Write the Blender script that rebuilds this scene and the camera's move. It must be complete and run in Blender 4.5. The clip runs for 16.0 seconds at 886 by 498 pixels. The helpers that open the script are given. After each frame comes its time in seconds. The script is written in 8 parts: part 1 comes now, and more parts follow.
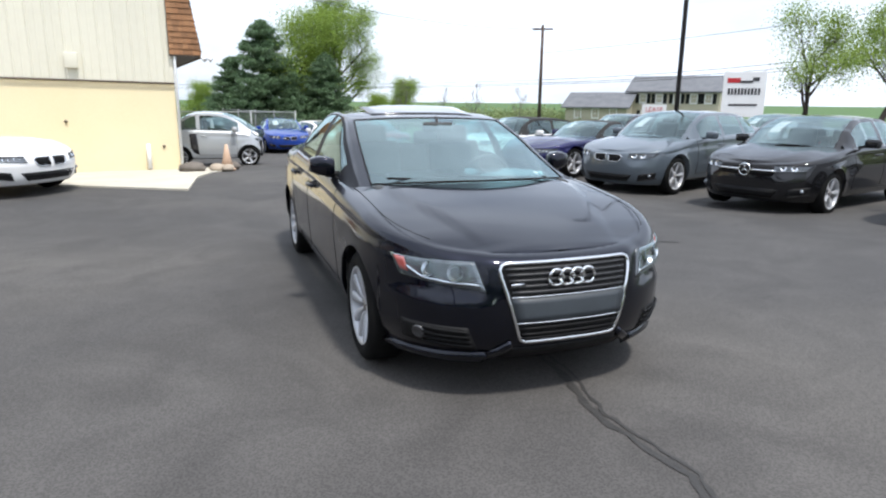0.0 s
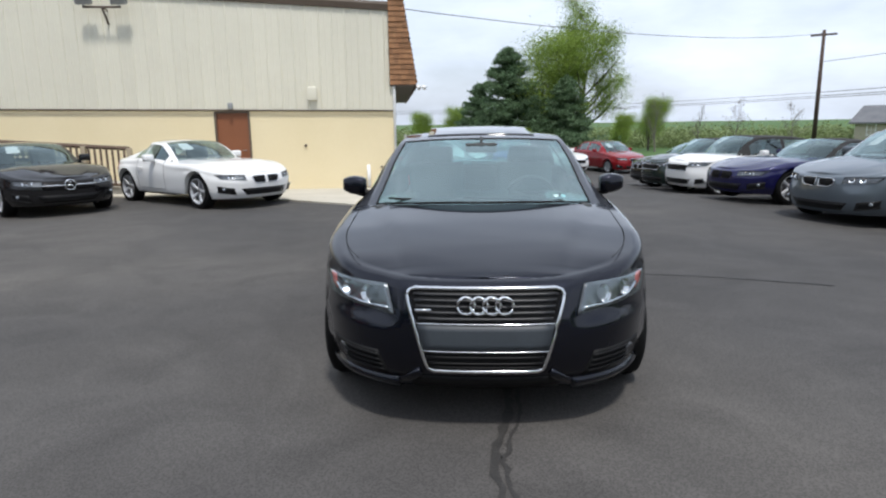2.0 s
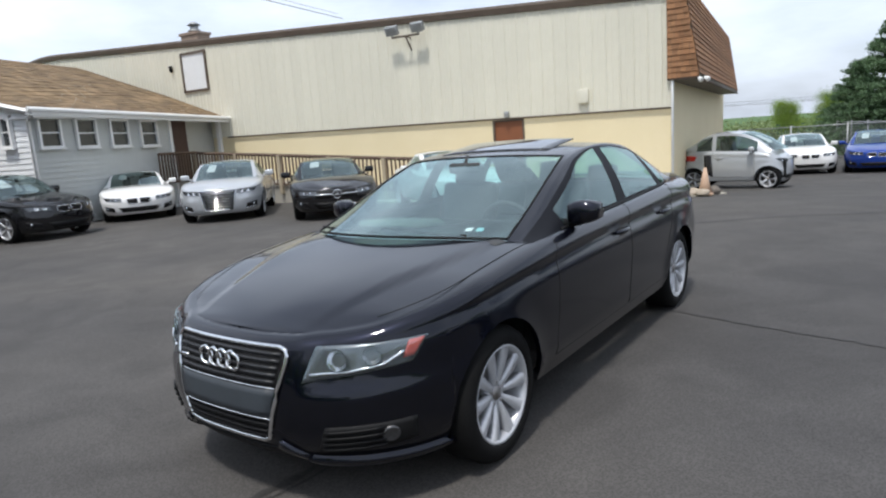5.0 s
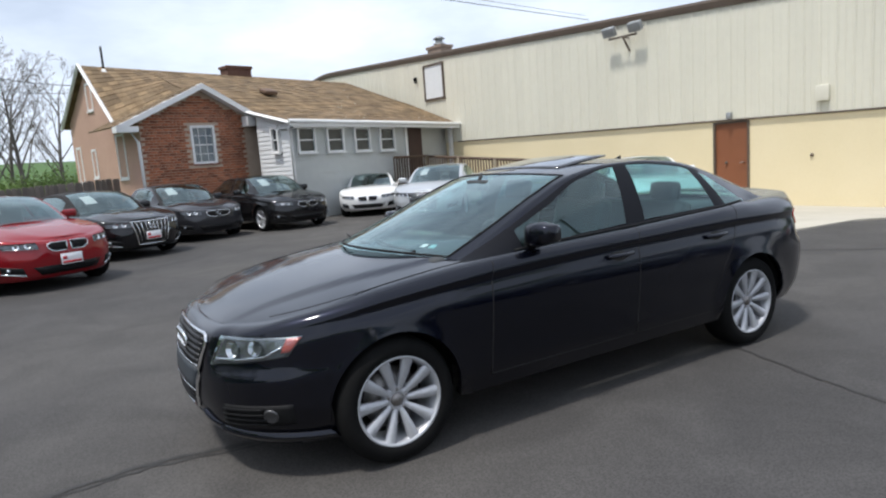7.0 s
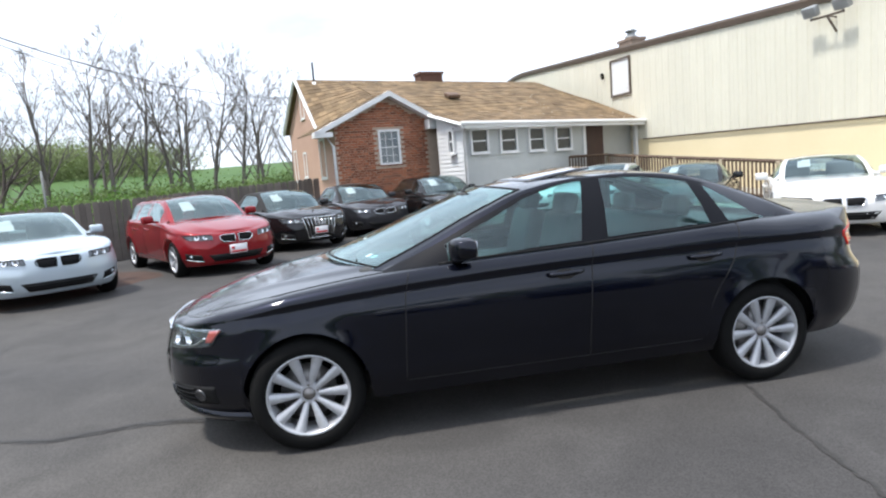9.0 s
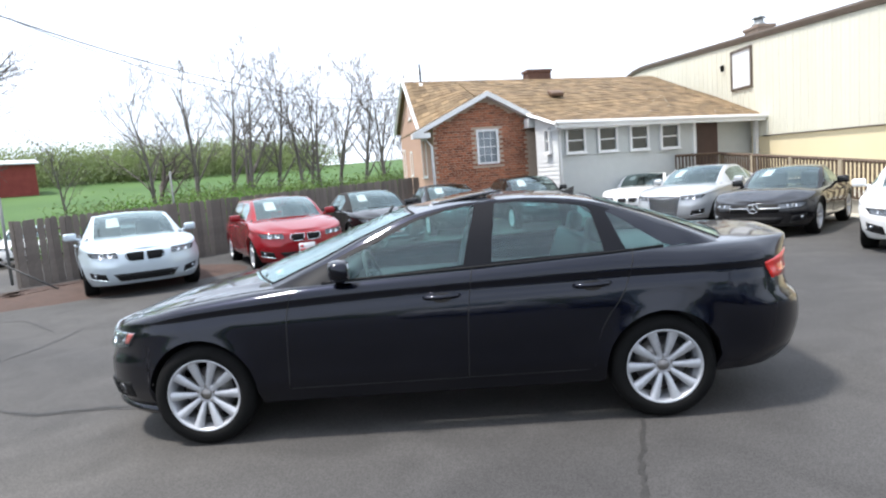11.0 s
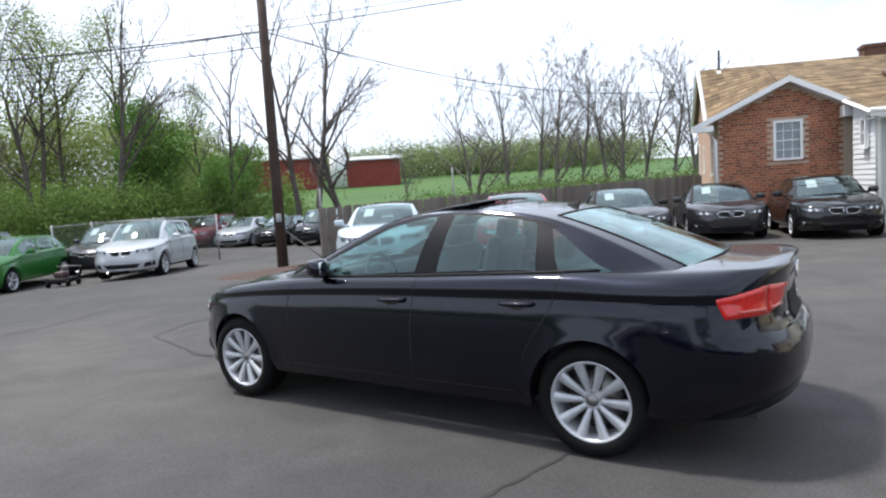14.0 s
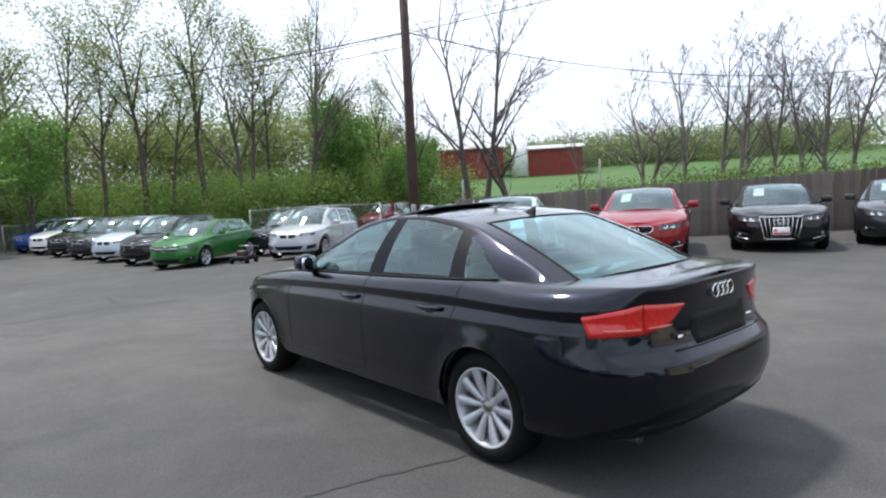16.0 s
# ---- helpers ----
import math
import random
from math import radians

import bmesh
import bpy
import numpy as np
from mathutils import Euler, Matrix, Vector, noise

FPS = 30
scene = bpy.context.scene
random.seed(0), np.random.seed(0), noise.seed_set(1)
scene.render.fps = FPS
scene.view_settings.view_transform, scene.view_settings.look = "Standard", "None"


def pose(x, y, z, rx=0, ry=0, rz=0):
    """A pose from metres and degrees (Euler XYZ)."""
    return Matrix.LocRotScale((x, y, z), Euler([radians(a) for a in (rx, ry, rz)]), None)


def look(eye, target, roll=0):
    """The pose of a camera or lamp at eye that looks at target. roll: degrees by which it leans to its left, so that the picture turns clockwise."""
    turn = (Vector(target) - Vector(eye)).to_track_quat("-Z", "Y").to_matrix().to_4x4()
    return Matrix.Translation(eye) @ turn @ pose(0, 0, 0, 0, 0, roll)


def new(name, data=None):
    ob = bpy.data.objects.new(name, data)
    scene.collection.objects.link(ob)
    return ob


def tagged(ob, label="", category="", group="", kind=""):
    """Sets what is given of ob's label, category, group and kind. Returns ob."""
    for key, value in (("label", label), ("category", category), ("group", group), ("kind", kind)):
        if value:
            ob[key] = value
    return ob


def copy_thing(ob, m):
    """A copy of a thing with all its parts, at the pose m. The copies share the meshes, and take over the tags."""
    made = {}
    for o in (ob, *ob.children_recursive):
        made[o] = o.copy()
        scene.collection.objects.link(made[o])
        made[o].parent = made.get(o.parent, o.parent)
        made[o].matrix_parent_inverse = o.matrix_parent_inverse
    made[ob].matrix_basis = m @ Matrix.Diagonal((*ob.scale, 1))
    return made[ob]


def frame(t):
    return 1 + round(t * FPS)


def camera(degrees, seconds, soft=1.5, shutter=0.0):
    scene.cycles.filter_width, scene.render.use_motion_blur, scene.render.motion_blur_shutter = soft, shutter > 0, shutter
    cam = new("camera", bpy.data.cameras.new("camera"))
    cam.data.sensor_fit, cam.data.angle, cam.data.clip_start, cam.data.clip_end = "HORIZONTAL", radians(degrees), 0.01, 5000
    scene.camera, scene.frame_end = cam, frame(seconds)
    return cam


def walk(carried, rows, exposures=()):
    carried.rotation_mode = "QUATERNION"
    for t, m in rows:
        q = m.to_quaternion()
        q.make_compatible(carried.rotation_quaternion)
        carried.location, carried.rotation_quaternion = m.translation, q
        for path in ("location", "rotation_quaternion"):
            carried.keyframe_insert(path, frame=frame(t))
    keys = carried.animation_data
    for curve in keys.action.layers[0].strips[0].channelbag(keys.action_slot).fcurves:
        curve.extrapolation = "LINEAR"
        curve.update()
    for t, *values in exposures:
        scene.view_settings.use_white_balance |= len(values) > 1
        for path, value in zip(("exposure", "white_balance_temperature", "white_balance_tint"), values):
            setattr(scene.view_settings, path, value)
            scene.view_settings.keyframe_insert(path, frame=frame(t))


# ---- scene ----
cam = camera(70.0, 16.0, soft=2.2)
PATH = [
    (0, (-1.652, -4.838, 1.469), (-0.969, -3.014, 1.016), 0.6),
    (0.5, (-1.225, -4.840, 1.458), (-0.709, -2.957, 1.023), 0.1),
    (1, (-0.893, -5.024, 1.480), (-0.549, -3.097, 1.066), -0.1),
    (1.5, (-0.483, -5.063, 1.471), (-0.340, -3.109, 1.072), -0.4),
    (2, (-0.042, -5.041, 1.460), (-0.146, -3.082, 1.073), -0.8),
    (2.5, (0.372, -4.974, 1.467), (0.037, -3.040, 1.086), -1.6),
    (3, (0.788, -4.747, 1.459), (0.254, -2.857, 1.085), -2.1),
    (3.5, (1.187, -4.620, 1.466), (0.486, -2.784, 1.095), -2.6),
    (4, (1.572, -4.323, 1.473), (0.723, -2.550, 1.108), -3.2),
    (6.5, (3.296, -2.977, 1.500), (1.698, -1.812, 1.201), -4.3),
    (7, (3.582, -2.672, 1.484), (1.871, -1.677, 1.200), -4.2),
    (7.5, (3.828, -2.319, 1.475), (2.019, -1.508, 1.205), -4.4),
    (8, (3.998, -1.930, 1.488), (2.120, -1.291, 1.230), -4.5),
    (8.5, (4.228, -1.595, 1.488), (2.304, -1.111, 1.237), -4.5),
    (9, (4.311, -1.222, 1.474), (2.358, -0.866, 1.231), -4.6),
    (11.5, (4.617, 0.643, 1.553), (2.646, 0.381, 1.333), -4.3),
    (12, (4.500, 0.991, 1.545), (2.569, 0.516, 1.335), -4.1),
    (12.5, (4.491, 1.369, 1.517), (2.610, 0.721, 1.313), -3.9),
    (13, (4.345, 1.745, 1.510), (2.532, 0.924, 1.318), -3.8),
    (13.5, (4.210, 2.157, 1.508), (2.481, 1.169, 1.326), -3.7),
    (14, (4.105, 2.579, 1.502), (2.426, 1.505, 1.325), -3.5),
    (14.5, (3.870, 2.953, 1.475), (2.253, 1.788, 1.301), -3.5),
    (15, (3.716, 3.326, 1.446), (2.175, 2.062, 1.280), -3.3),
    (15.5, (3.539, 3.648, 1.503), (2.090, 2.280, 1.328), -3.1),
    (16, (3.229, 3.922, 1.533), (1.947, 2.397, 1.352), -2.9),
]
EXPOSURES = [(0, 0.8), (1, 0.55), (2, 0.31), (3.5, 0.22), (4.2, 0.34), (7, 0.36), (8, 0.68), (9, 0.90), (11.5, 1.14), (12.5, 0.97), (13.5, 0.82), (16, 0.82)]
walk(cam, [(t, look(eye, target, roll)) for t, eye, target, roll in PATH], EXPOSURES)

# ---- light ----
SUN = Vector((0.12, -0.42, 1.0)).normalized()
world = bpy.data.worlds.new("sky")
scene.world = world
world.use_nodes = True
wn, wl = world.node_tree.nodes, world.node_tree.links
sky = wn.new("ShaderNodeTexSky")
sky.sky_type, sky.sun_disc = "NISHITA", False
sky.sun_elevation = math.asin(SUN.z)
sky.sun_rotation = math.atan2(SUN.x, SUN.y)
sky.air_density, sky.dust_density, sky.ozone_density = 1.0, 3.0, 1.0
cloud = wn.new("ShaderNodeTexNoise")
cloud.inputs["Scale"].default_value, cloud.inputs["Detail"].default_value = 2.2, 7.0
cloud.inputs["Roughness"].default_value = 0.55
place_w = wn.new("ShaderNodeTexCoord")
stretch = wn.new("ShaderNodeMapping")
stretch.inputs["Scale"].default_value = (1.0, 1.0, 3.0)
cloud_ramp = wn.new("ShaderNodeValToRGB")
cloud_ramp.color_ramp.elements[0].position, cloud_ramp.color_ramp.elements[1].position = 0.30, 0.62
cloud_ramp.color_ramp.elements[0].color, cloud_ramp.color_ramp.elements[1].color = (0.40, 0.40, 0.40, 1), (0.95, 0.97, 0.97, 1)
veil = wn.new("ShaderNodeMix")
veil.data_type = "RGBA"
veil.inputs[7].default_value = (8.2, 9.1, 10.7, 1)
wl.new(place_w.outputs["Generated"], stretch.inputs["Vector"])
wl.new(stretch.outputs["Vector"], cloud.inputs["Vector"])
wl.new(cloud.outputs["Fac"], cloud_ramp.inputs["Fac"])
wl.new(cloud_ramp.outputs["Color"], veil.inputs[0])
wl.new(sky.outputs["Color"], veil.inputs[6])
wl.new(veil.outputs[2], wn["Background"].inputs["Color"])
wn["Background"].inputs["Strength"].default_value = 0.10
sun = new("sun", bpy.data.lights.new("sun", "SUN"))
sun.data.energy, sun.data.angle, sun.data.color = 2.6, radians(6.0), (1.0, 0.97, 0.93)
sun.matrix_world = look(SUN * 60, (0, 0, 0))


# ---- materials ----
def surf(name, a, b=None, scale=6.0, rough=0.6, metal=0.0, bump=0.0, coat=0.0, fine=60.0, spec=0.5, rough_var=0.0, obj_var=0.0, island=0.0, emit=None, contrast=(0.35, 0.68)):
    """A two-scale surface: a and b are blended by broad stains and by fine grain."""
    m = bpy.data.materials.new(name)
    m.use_nodes = True
    n, l = m.node_tree.nodes, m.node_tree.links
    p = n["Principled BSDF"]
    p.inputs["Roughness"].default_value, p.inputs["Metallic"].default_value = rough, metal
    p.inputs["Coat Weight"].default_value, p.inputs["Coat Roughness"].default_value = coat, 0.03
    p.inputs["Specular IOR Level"].default_value = spec
    b = b or tuple(v * 0.8 for v in a)
    tc = n.new("ShaderNodeTexCoord")
    n1, n2 = n.new("ShaderNodeTexNoise"), n.new("ShaderNodeTexNoise")
    n1.inputs["Scale"].default_value, n1.inputs["Detail"].default_value = scale, 5.0
    n2.inputs["Scale"].default_value, n2.inputs["Detail"].default_value = fine, 3.0
    for k in (n1, n2):
        l.new(tc.outputs["Object"], k.inputs["Vector"])
    add = n.new("ShaderNodeMix")
    add.inputs[0].default_value = 0.4
    l.new(n1.outputs["Fac"], add.inputs[2])
    l.new(n2.outputs["Fac"], add.inputs[3])
    ramp = n.new("ShaderNodeValToRGB")
    ramp.color_ramp.elements[0].position, ramp.color_ramp.elements[1].position = contrast
    ramp.color_ramp.elements[0].color, ramp.color_ramp.elements[1].color = (*a, 1), (*b, 1)
    l.new(add.outputs[0], ramp.inputs["Fac"])
    out = ramp.outputs["Color"]
    if obj_var or island:
        src = n.new("ShaderNodeObjectInfo" if obj_var else "ShaderNodeNewGeometry").outputs["Random" if obj_var else "Random Per Island"]
        mr = n.new("ShaderNodeMapRange")
        v = obj_var or island
        mr.inputs["To Min"].default_value, mr.inputs["To Max"].default_value = 1 - v, 1 + v
        l.new(src, mr.inputs["Value"])
        hsv = n.new("ShaderNodeHueSaturation")
        l.new(mr.outputs[0], hsv.inputs["Value"])
        l.new(out, hsv.inputs["Color"])
        out = hsv.outputs["Color"]
    l.new(out, p.inputs["Base Color"])
    if rough_var:
        rr = n.new("ShaderNodeMapRange")
        rr.inputs["To Min"].default_value, rr.inputs["To Max"].default_value = rough - rough_var, rough + rough_var
        l.new(n1.outputs["Fac"], rr.inputs["Value"])
        l.new(rr.outputs[0], p.inputs["Roughness"])
    if bump:
        bp = n.new("ShaderNodeBump")
        bp.inputs["Strength"].default_value, bp.inputs["Distance"].default_value = bump, 0.02
        l.new(add.outputs[0], bp.inputs["Height"])
        l.new(bp.outputs["Normal"], p.inputs["Normal"])
    if emit:
        p.inputs["Emission Color"].default_value, p.inputs["Emission Strength"].default_value = (*emit[:3], 1), emit[3]
    return m


def glass(name, tint, base=0.07, rough=0.0):
    """A pane: clear but tinted, with a gloss that grows towards grazing."""
    m = bpy.data.materials.new(name)
    m.use_nodes = True
    n, l = m.node_tree.nodes, m.node_tree.links
    n.remove(n["Principled BSDF"])
    tr, gl, mx, fr, pw, ma = (n.new("ShaderNode" + k) for k in ("BsdfTransparent", "BsdfGlossy", "MixShader", "LayerWeight", "Math", "Math"))
    tr.inputs["Color"].default_value, gl.inputs["Color"].default_value = (*tint, 1), (0.78, 0.94, 0.93, 1)
    gl.inputs["Roughness"].default_value, fr.inputs["Blend"].default_value = rough, 0.5
    pw.operation, ma.operation = "POWER", "MULTIPLY_ADD"
    pw.inputs[1].default_value, ma.inputs[1].default_value, ma.inputs[2].default_value = 3.0, 0.88 - base, base
    l.new(fr.outputs["Facing"], pw.inputs[0])
    l.new(pw.outputs[0], ma.inputs[0])
    l.new(ma.outputs[0], mx.inputs[0])
    l.new(tr.outputs[0], mx.inputs[1])
    l.new(gl.outputs[0], mx.inputs[2])
    l.new(mx.outputs[0], n["Material Output"].inputs["Surface"])
    return m


def paint(name, c, flake=0.0, coat=1.0, rough=0.35, polish=0.03):
    m = surf(name, c, tuple(v * 0.93 for v in c), 2.0, rough, flake, 0, coat, 300.0, spec=0.02)
    m.node_tree.nodes["Principled BSDF"].inputs["Coat Roughness"].default_value = polish
    return m


TYRE = surf("tyre_rubber", (0.004, 0.004, 0.004), (0.007, 0.007, 0.0068), 9, 0.8, bump=0.15, spec=0.15)
ALLOY = surf("silver_alloy", (0.50, 0.51, 0.53), (0.40, 0.41, 0.43), 5, 0.33, 0.35)
ALLOY_DARK = surf("dark_alloy", (0.10, 0.10, 0.105), (0.07, 0.07, 0.07), 5, 0.35, 0.6)
CHROME = surf("chrome", (0.78, 0.79, 0.8), (0.7, 0.71, 0.72), 8, 0.12, 1.0)
STEEL = surf("brake_steel", (0.34, 0.33, 0.32), (0.22, 0.2, 0.19), 14, 0.4, 0.9)
BLACK_TRIM = surf("black_trim", (0.006, 0.006, 0.007), (0.010, 0.010, 0.010), 10, 0.5, spec=0.15)
BLACK_PLASTIC = surf("black_plastic", (0.006, 0.006, 0.0065), (0.011, 0.011, 0.011), 12, 0.6, bump=0.1, spec=0.2)
SHUT_LINE = surf("shut_line_black", (0.003, 0.003, 0.003), (0.004, 0.004, 0.004), 10, 0.8)
CABIN = surf("cabin_trim", (0.030, 0.033, 0.035), (0.045, 0.048, 0.05), 10, 0.7)
SEAT = surf("black_leather", (0.02, 0.02, 0.021), (0.03, 0.03, 0.031), 18, 0.5, bump=0.1)
LENS = glass("lamp_cover", (0.93, 0.95, 0.97))
LAMP_BASE = surf("lamp_reflector", (0.34, 0.37, 0.40), (0.16, 0.18, 0.20), 16, 0.25, 0.6)
LAMP_INSIDE = surf("lamp_inside", (0.15, 0.163, 0.176), (0.068, 0.074, 0.082), 9, 0.22, 0.55)
RED_LENS = surf("red_lens", (0.60, 0.016, 0.010), (0.44, 0.009, 0.007), 30, 0.14, coat=0.5)
AMBER = surf("marker_lens", (0.42, 0.09, 0.075), (0.33, 0.07, 0.06), 30, 0.12, coat=1.0)
PANE = glass("car_glass", (0.54, 0.84, 0.82), 0.085)
PANE_FRONT = glass("windscreen_glass", (0.64, 0.82, 0.81), 0.14)
PANE_DARK = glass("dark_car_glass", (0.48, 0.56, 0.56), 0.12)
PAPER = surf("white_paper", (0.82, 0.83, 0.84), (0.76, 0.77, 0.78), 10, 0.8)
PLATE = surf("plate_white", (0.75, 0.75, 0.76), (0.65, 0.65, 0.67), 20, 0.4)
PLATE_RED = surf("plate_red", (0.45, 0.02, 0.03), (0.4, 0.02, 0.02), 20, 0.4)
INK = surf("dark_print", (0.03, 0.03, 0.035), (0.04, 0.04, 0.04), 20, 0.7)
GREY_PLATE = surf("grey_plate_carrier", (0.034, 0.042, 0.050), (0.028, 0.034, 0.041), 8, 0.55)


# ---- shape helpers ----
def mesh_of(name, bm, *mats, smooth=True, normals=True):
    if normals:
        bmesh.ops.recalc_face_normals(bm, faces=bm.faces)
    me = bpy.data.meshes.new(name)
    bm.to_mesh(me)
    bm.free()
    for m in mats:
        me.materials.append(m)
    if smooth:
        me.polygons.foreach_set("use_smooth", [True] * len(me.polygons))
    return me


def raw_mesh(name, verts, faces, *mats, smooth=False):
    me = bpy.data.meshes.new(name)
    me.from_pydata([tuple(map(float, v)) for v in verts], [], faces)
    for m in mats:
        me.materials.append(m)
    if smooth:
        me.polygons.foreach_set("use_smooth", [True] * len(me.polygons))
    me.update()
    return me


def part(name, bm, material, parent, label="", smooth=True):
    """One mesh object under a thing or a part."""
    me = bm if isinstance(bm, bpy.types.Mesh) else mesh_of(name, bm, material, smooth=smooth)
    ob = new(name, me)
    ob.parent = parent
    if label:
        tagged(ob, label)
    return ob


def thing(name, at, label, category, group="", kind=""):
    ob = new(name)
    ob.matrix_world = at
    return tagged(ob, label, category, group, kind)


def box(bm, c, size, rot=None, bevel=0.0, seg=2):
    m = Matrix.Translation(c) @ (rot.to_4x4() if rot else Matrix()) @ Matrix.Diagonal((*size, 1))
    made = bmesh.ops.create_cube(bm, size=1.0, matrix=m)["verts"]
    if bevel:
        bmesh.ops.bevel(bm, geom=list({e for v in made for e in v.link_edges}), offset=bevel, segments=seg, affect="EDGES", profile=0.6)
    return bm


def tube(bm, pts, radius, sides=6, closed=False, cap=True):
    """A round bar along points; radius is one number or one for each point."""
    pts = [Vector(p) for p in pts]
    n = len(pts)
    rad = radius if isinstance(radius, (list, tuple)) else [radius] * n
    rings = []
    for i, p in enumerate(pts):
        a, b = pts[(i - 1) % n if closed else max(i - 1, 0)], pts[(i + 1) % n if closed else min(i + 1, n - 1)]
        d = (b - a).normalized()
        side = d.cross(Vector((0, 0, 1)) if abs(d.z) < 0.95 else Vector((1, 0, 0))).normalized()
        up = side.cross(d)
        rings.append([bm.verts.new(p + rad[i] * (math.cos(k * math.tau / sides) * side + math.sin(k * math.tau / sides) * up)) for k in range(sides)])
    for i in range(n if closed else n - 1):
        r, q = rings[i], rings[(i + 1) % n]
        for k in range(sides):
            bm.faces.new((r[k], r[(k + 1) % sides], q[(k + 1) % sides], q[k]))
    if cap and not closed:
        bm.faces.new(rings[0][::-1])
        bm.faces.new(rings[-1])
    return bm


def lathe(bm, profile, sides=40, axis="x", centre=(0, 0, 0)):
    """Turns a profile of (along, radius) round the x axis."""
    rings = []
    for a, r in profile:
        rings.append([bm.verts.new((centre[0] + a, centre[1] + r * math.cos(k * math.tau / sides), centre[2] + r * math.sin(k * math.tau / sides))) for k in range(sides)])
    for r, q in zip(rings, rings[1:]):
        for k in range(sides):
            bm.faces.new((r[k], r[(k + 1) % sides], q[(k + 1) % sides], q[k]))
    return bm


def grid_faces(bm, rows, keep=None):
    """Quads between rows of vertices; keep(i, j) picks cells."""
    for i in range(len(rows) - 1):
        for j in range(len(rows[0]) - 1):
            if keep is None or keep(i, j):
                f = []
                for v in (rows[i][j], rows[i + 1][j], rows[i + 1][j + 1], rows[i][j + 1]):
                    if v not in f:
                        f.append(v)
                if len(f) > 2:
                    try:
                        bm.faces.new(f)
                    except ValueError:
                        pass


class Curve:
    """A smooth curve through a table of (x, y), without overshoot."""

    def __init__(self, *table):
        table = sorted(table)
        x, y = np.array([p for i, p in enumerate(table) if i == 0 or p[0] - table[i - 1][0] > 1e-4], float).T
        h, d = np.diff(x), np.diff(y) / np.diff(x)
        m = np.r_[d[0], np.zeros(len(x) - 2), d[-1]]
        for i in range(1, len(x) - 1):
            if d[i - 1] * d[i] > 0:
                w1, w2 = 2 * h[i] + h[i - 1], h[i] + 2 * h[i - 1]
                m[i] = (w1 + w2) / (w1 / d[i - 1] + w2 / d[i])
        self.x, self.y, self.m = x, y, m

    def __call__(self, v):
        x, y, m = self.x, self.y, self.m
        if v <= x[0]:
            return float(y[0])
        if v >= x[-1]:
            return float(y[-1])
        i = int(np.searchsorted(x, v) - 1)
        h = x[i + 1] - x[i]
        t = (v - x[i]) / h
        return float((1 + 2 * t) * (1 - t) ** 2 * y[i] + t * (1 - t) ** 2 * h * m[i] + t * t * (3 - 2 * t) * y[i + 1] + t * t * (t - 1) * h * m[i + 1])


def drop_at(x, y):
    """The lot falls off gently to the north, the south and the fence."""
    fall = 0.06 * min(4.0, max(0.0, y - 8)) + 0.055 * min(4.0, max(0.0, y - 12)) + 0.035 * min(8.0, max(0.0, y - 16))
    return -fall - min(0.14, 0.035 * max(0.0, x - 2)) * min(1.0, max(0.0, (y - 0.5) / 3)) - min(0.5, 0.045 * max(0.0, -y - 6)) - min(0.08, 0.008 * max(0.0, -x - 7))


def smooth_step(a, b, v):
    t = min(1.0, max(0.0, (v - a) / (b - a)))
    return t * t * (3 - 2 * t)


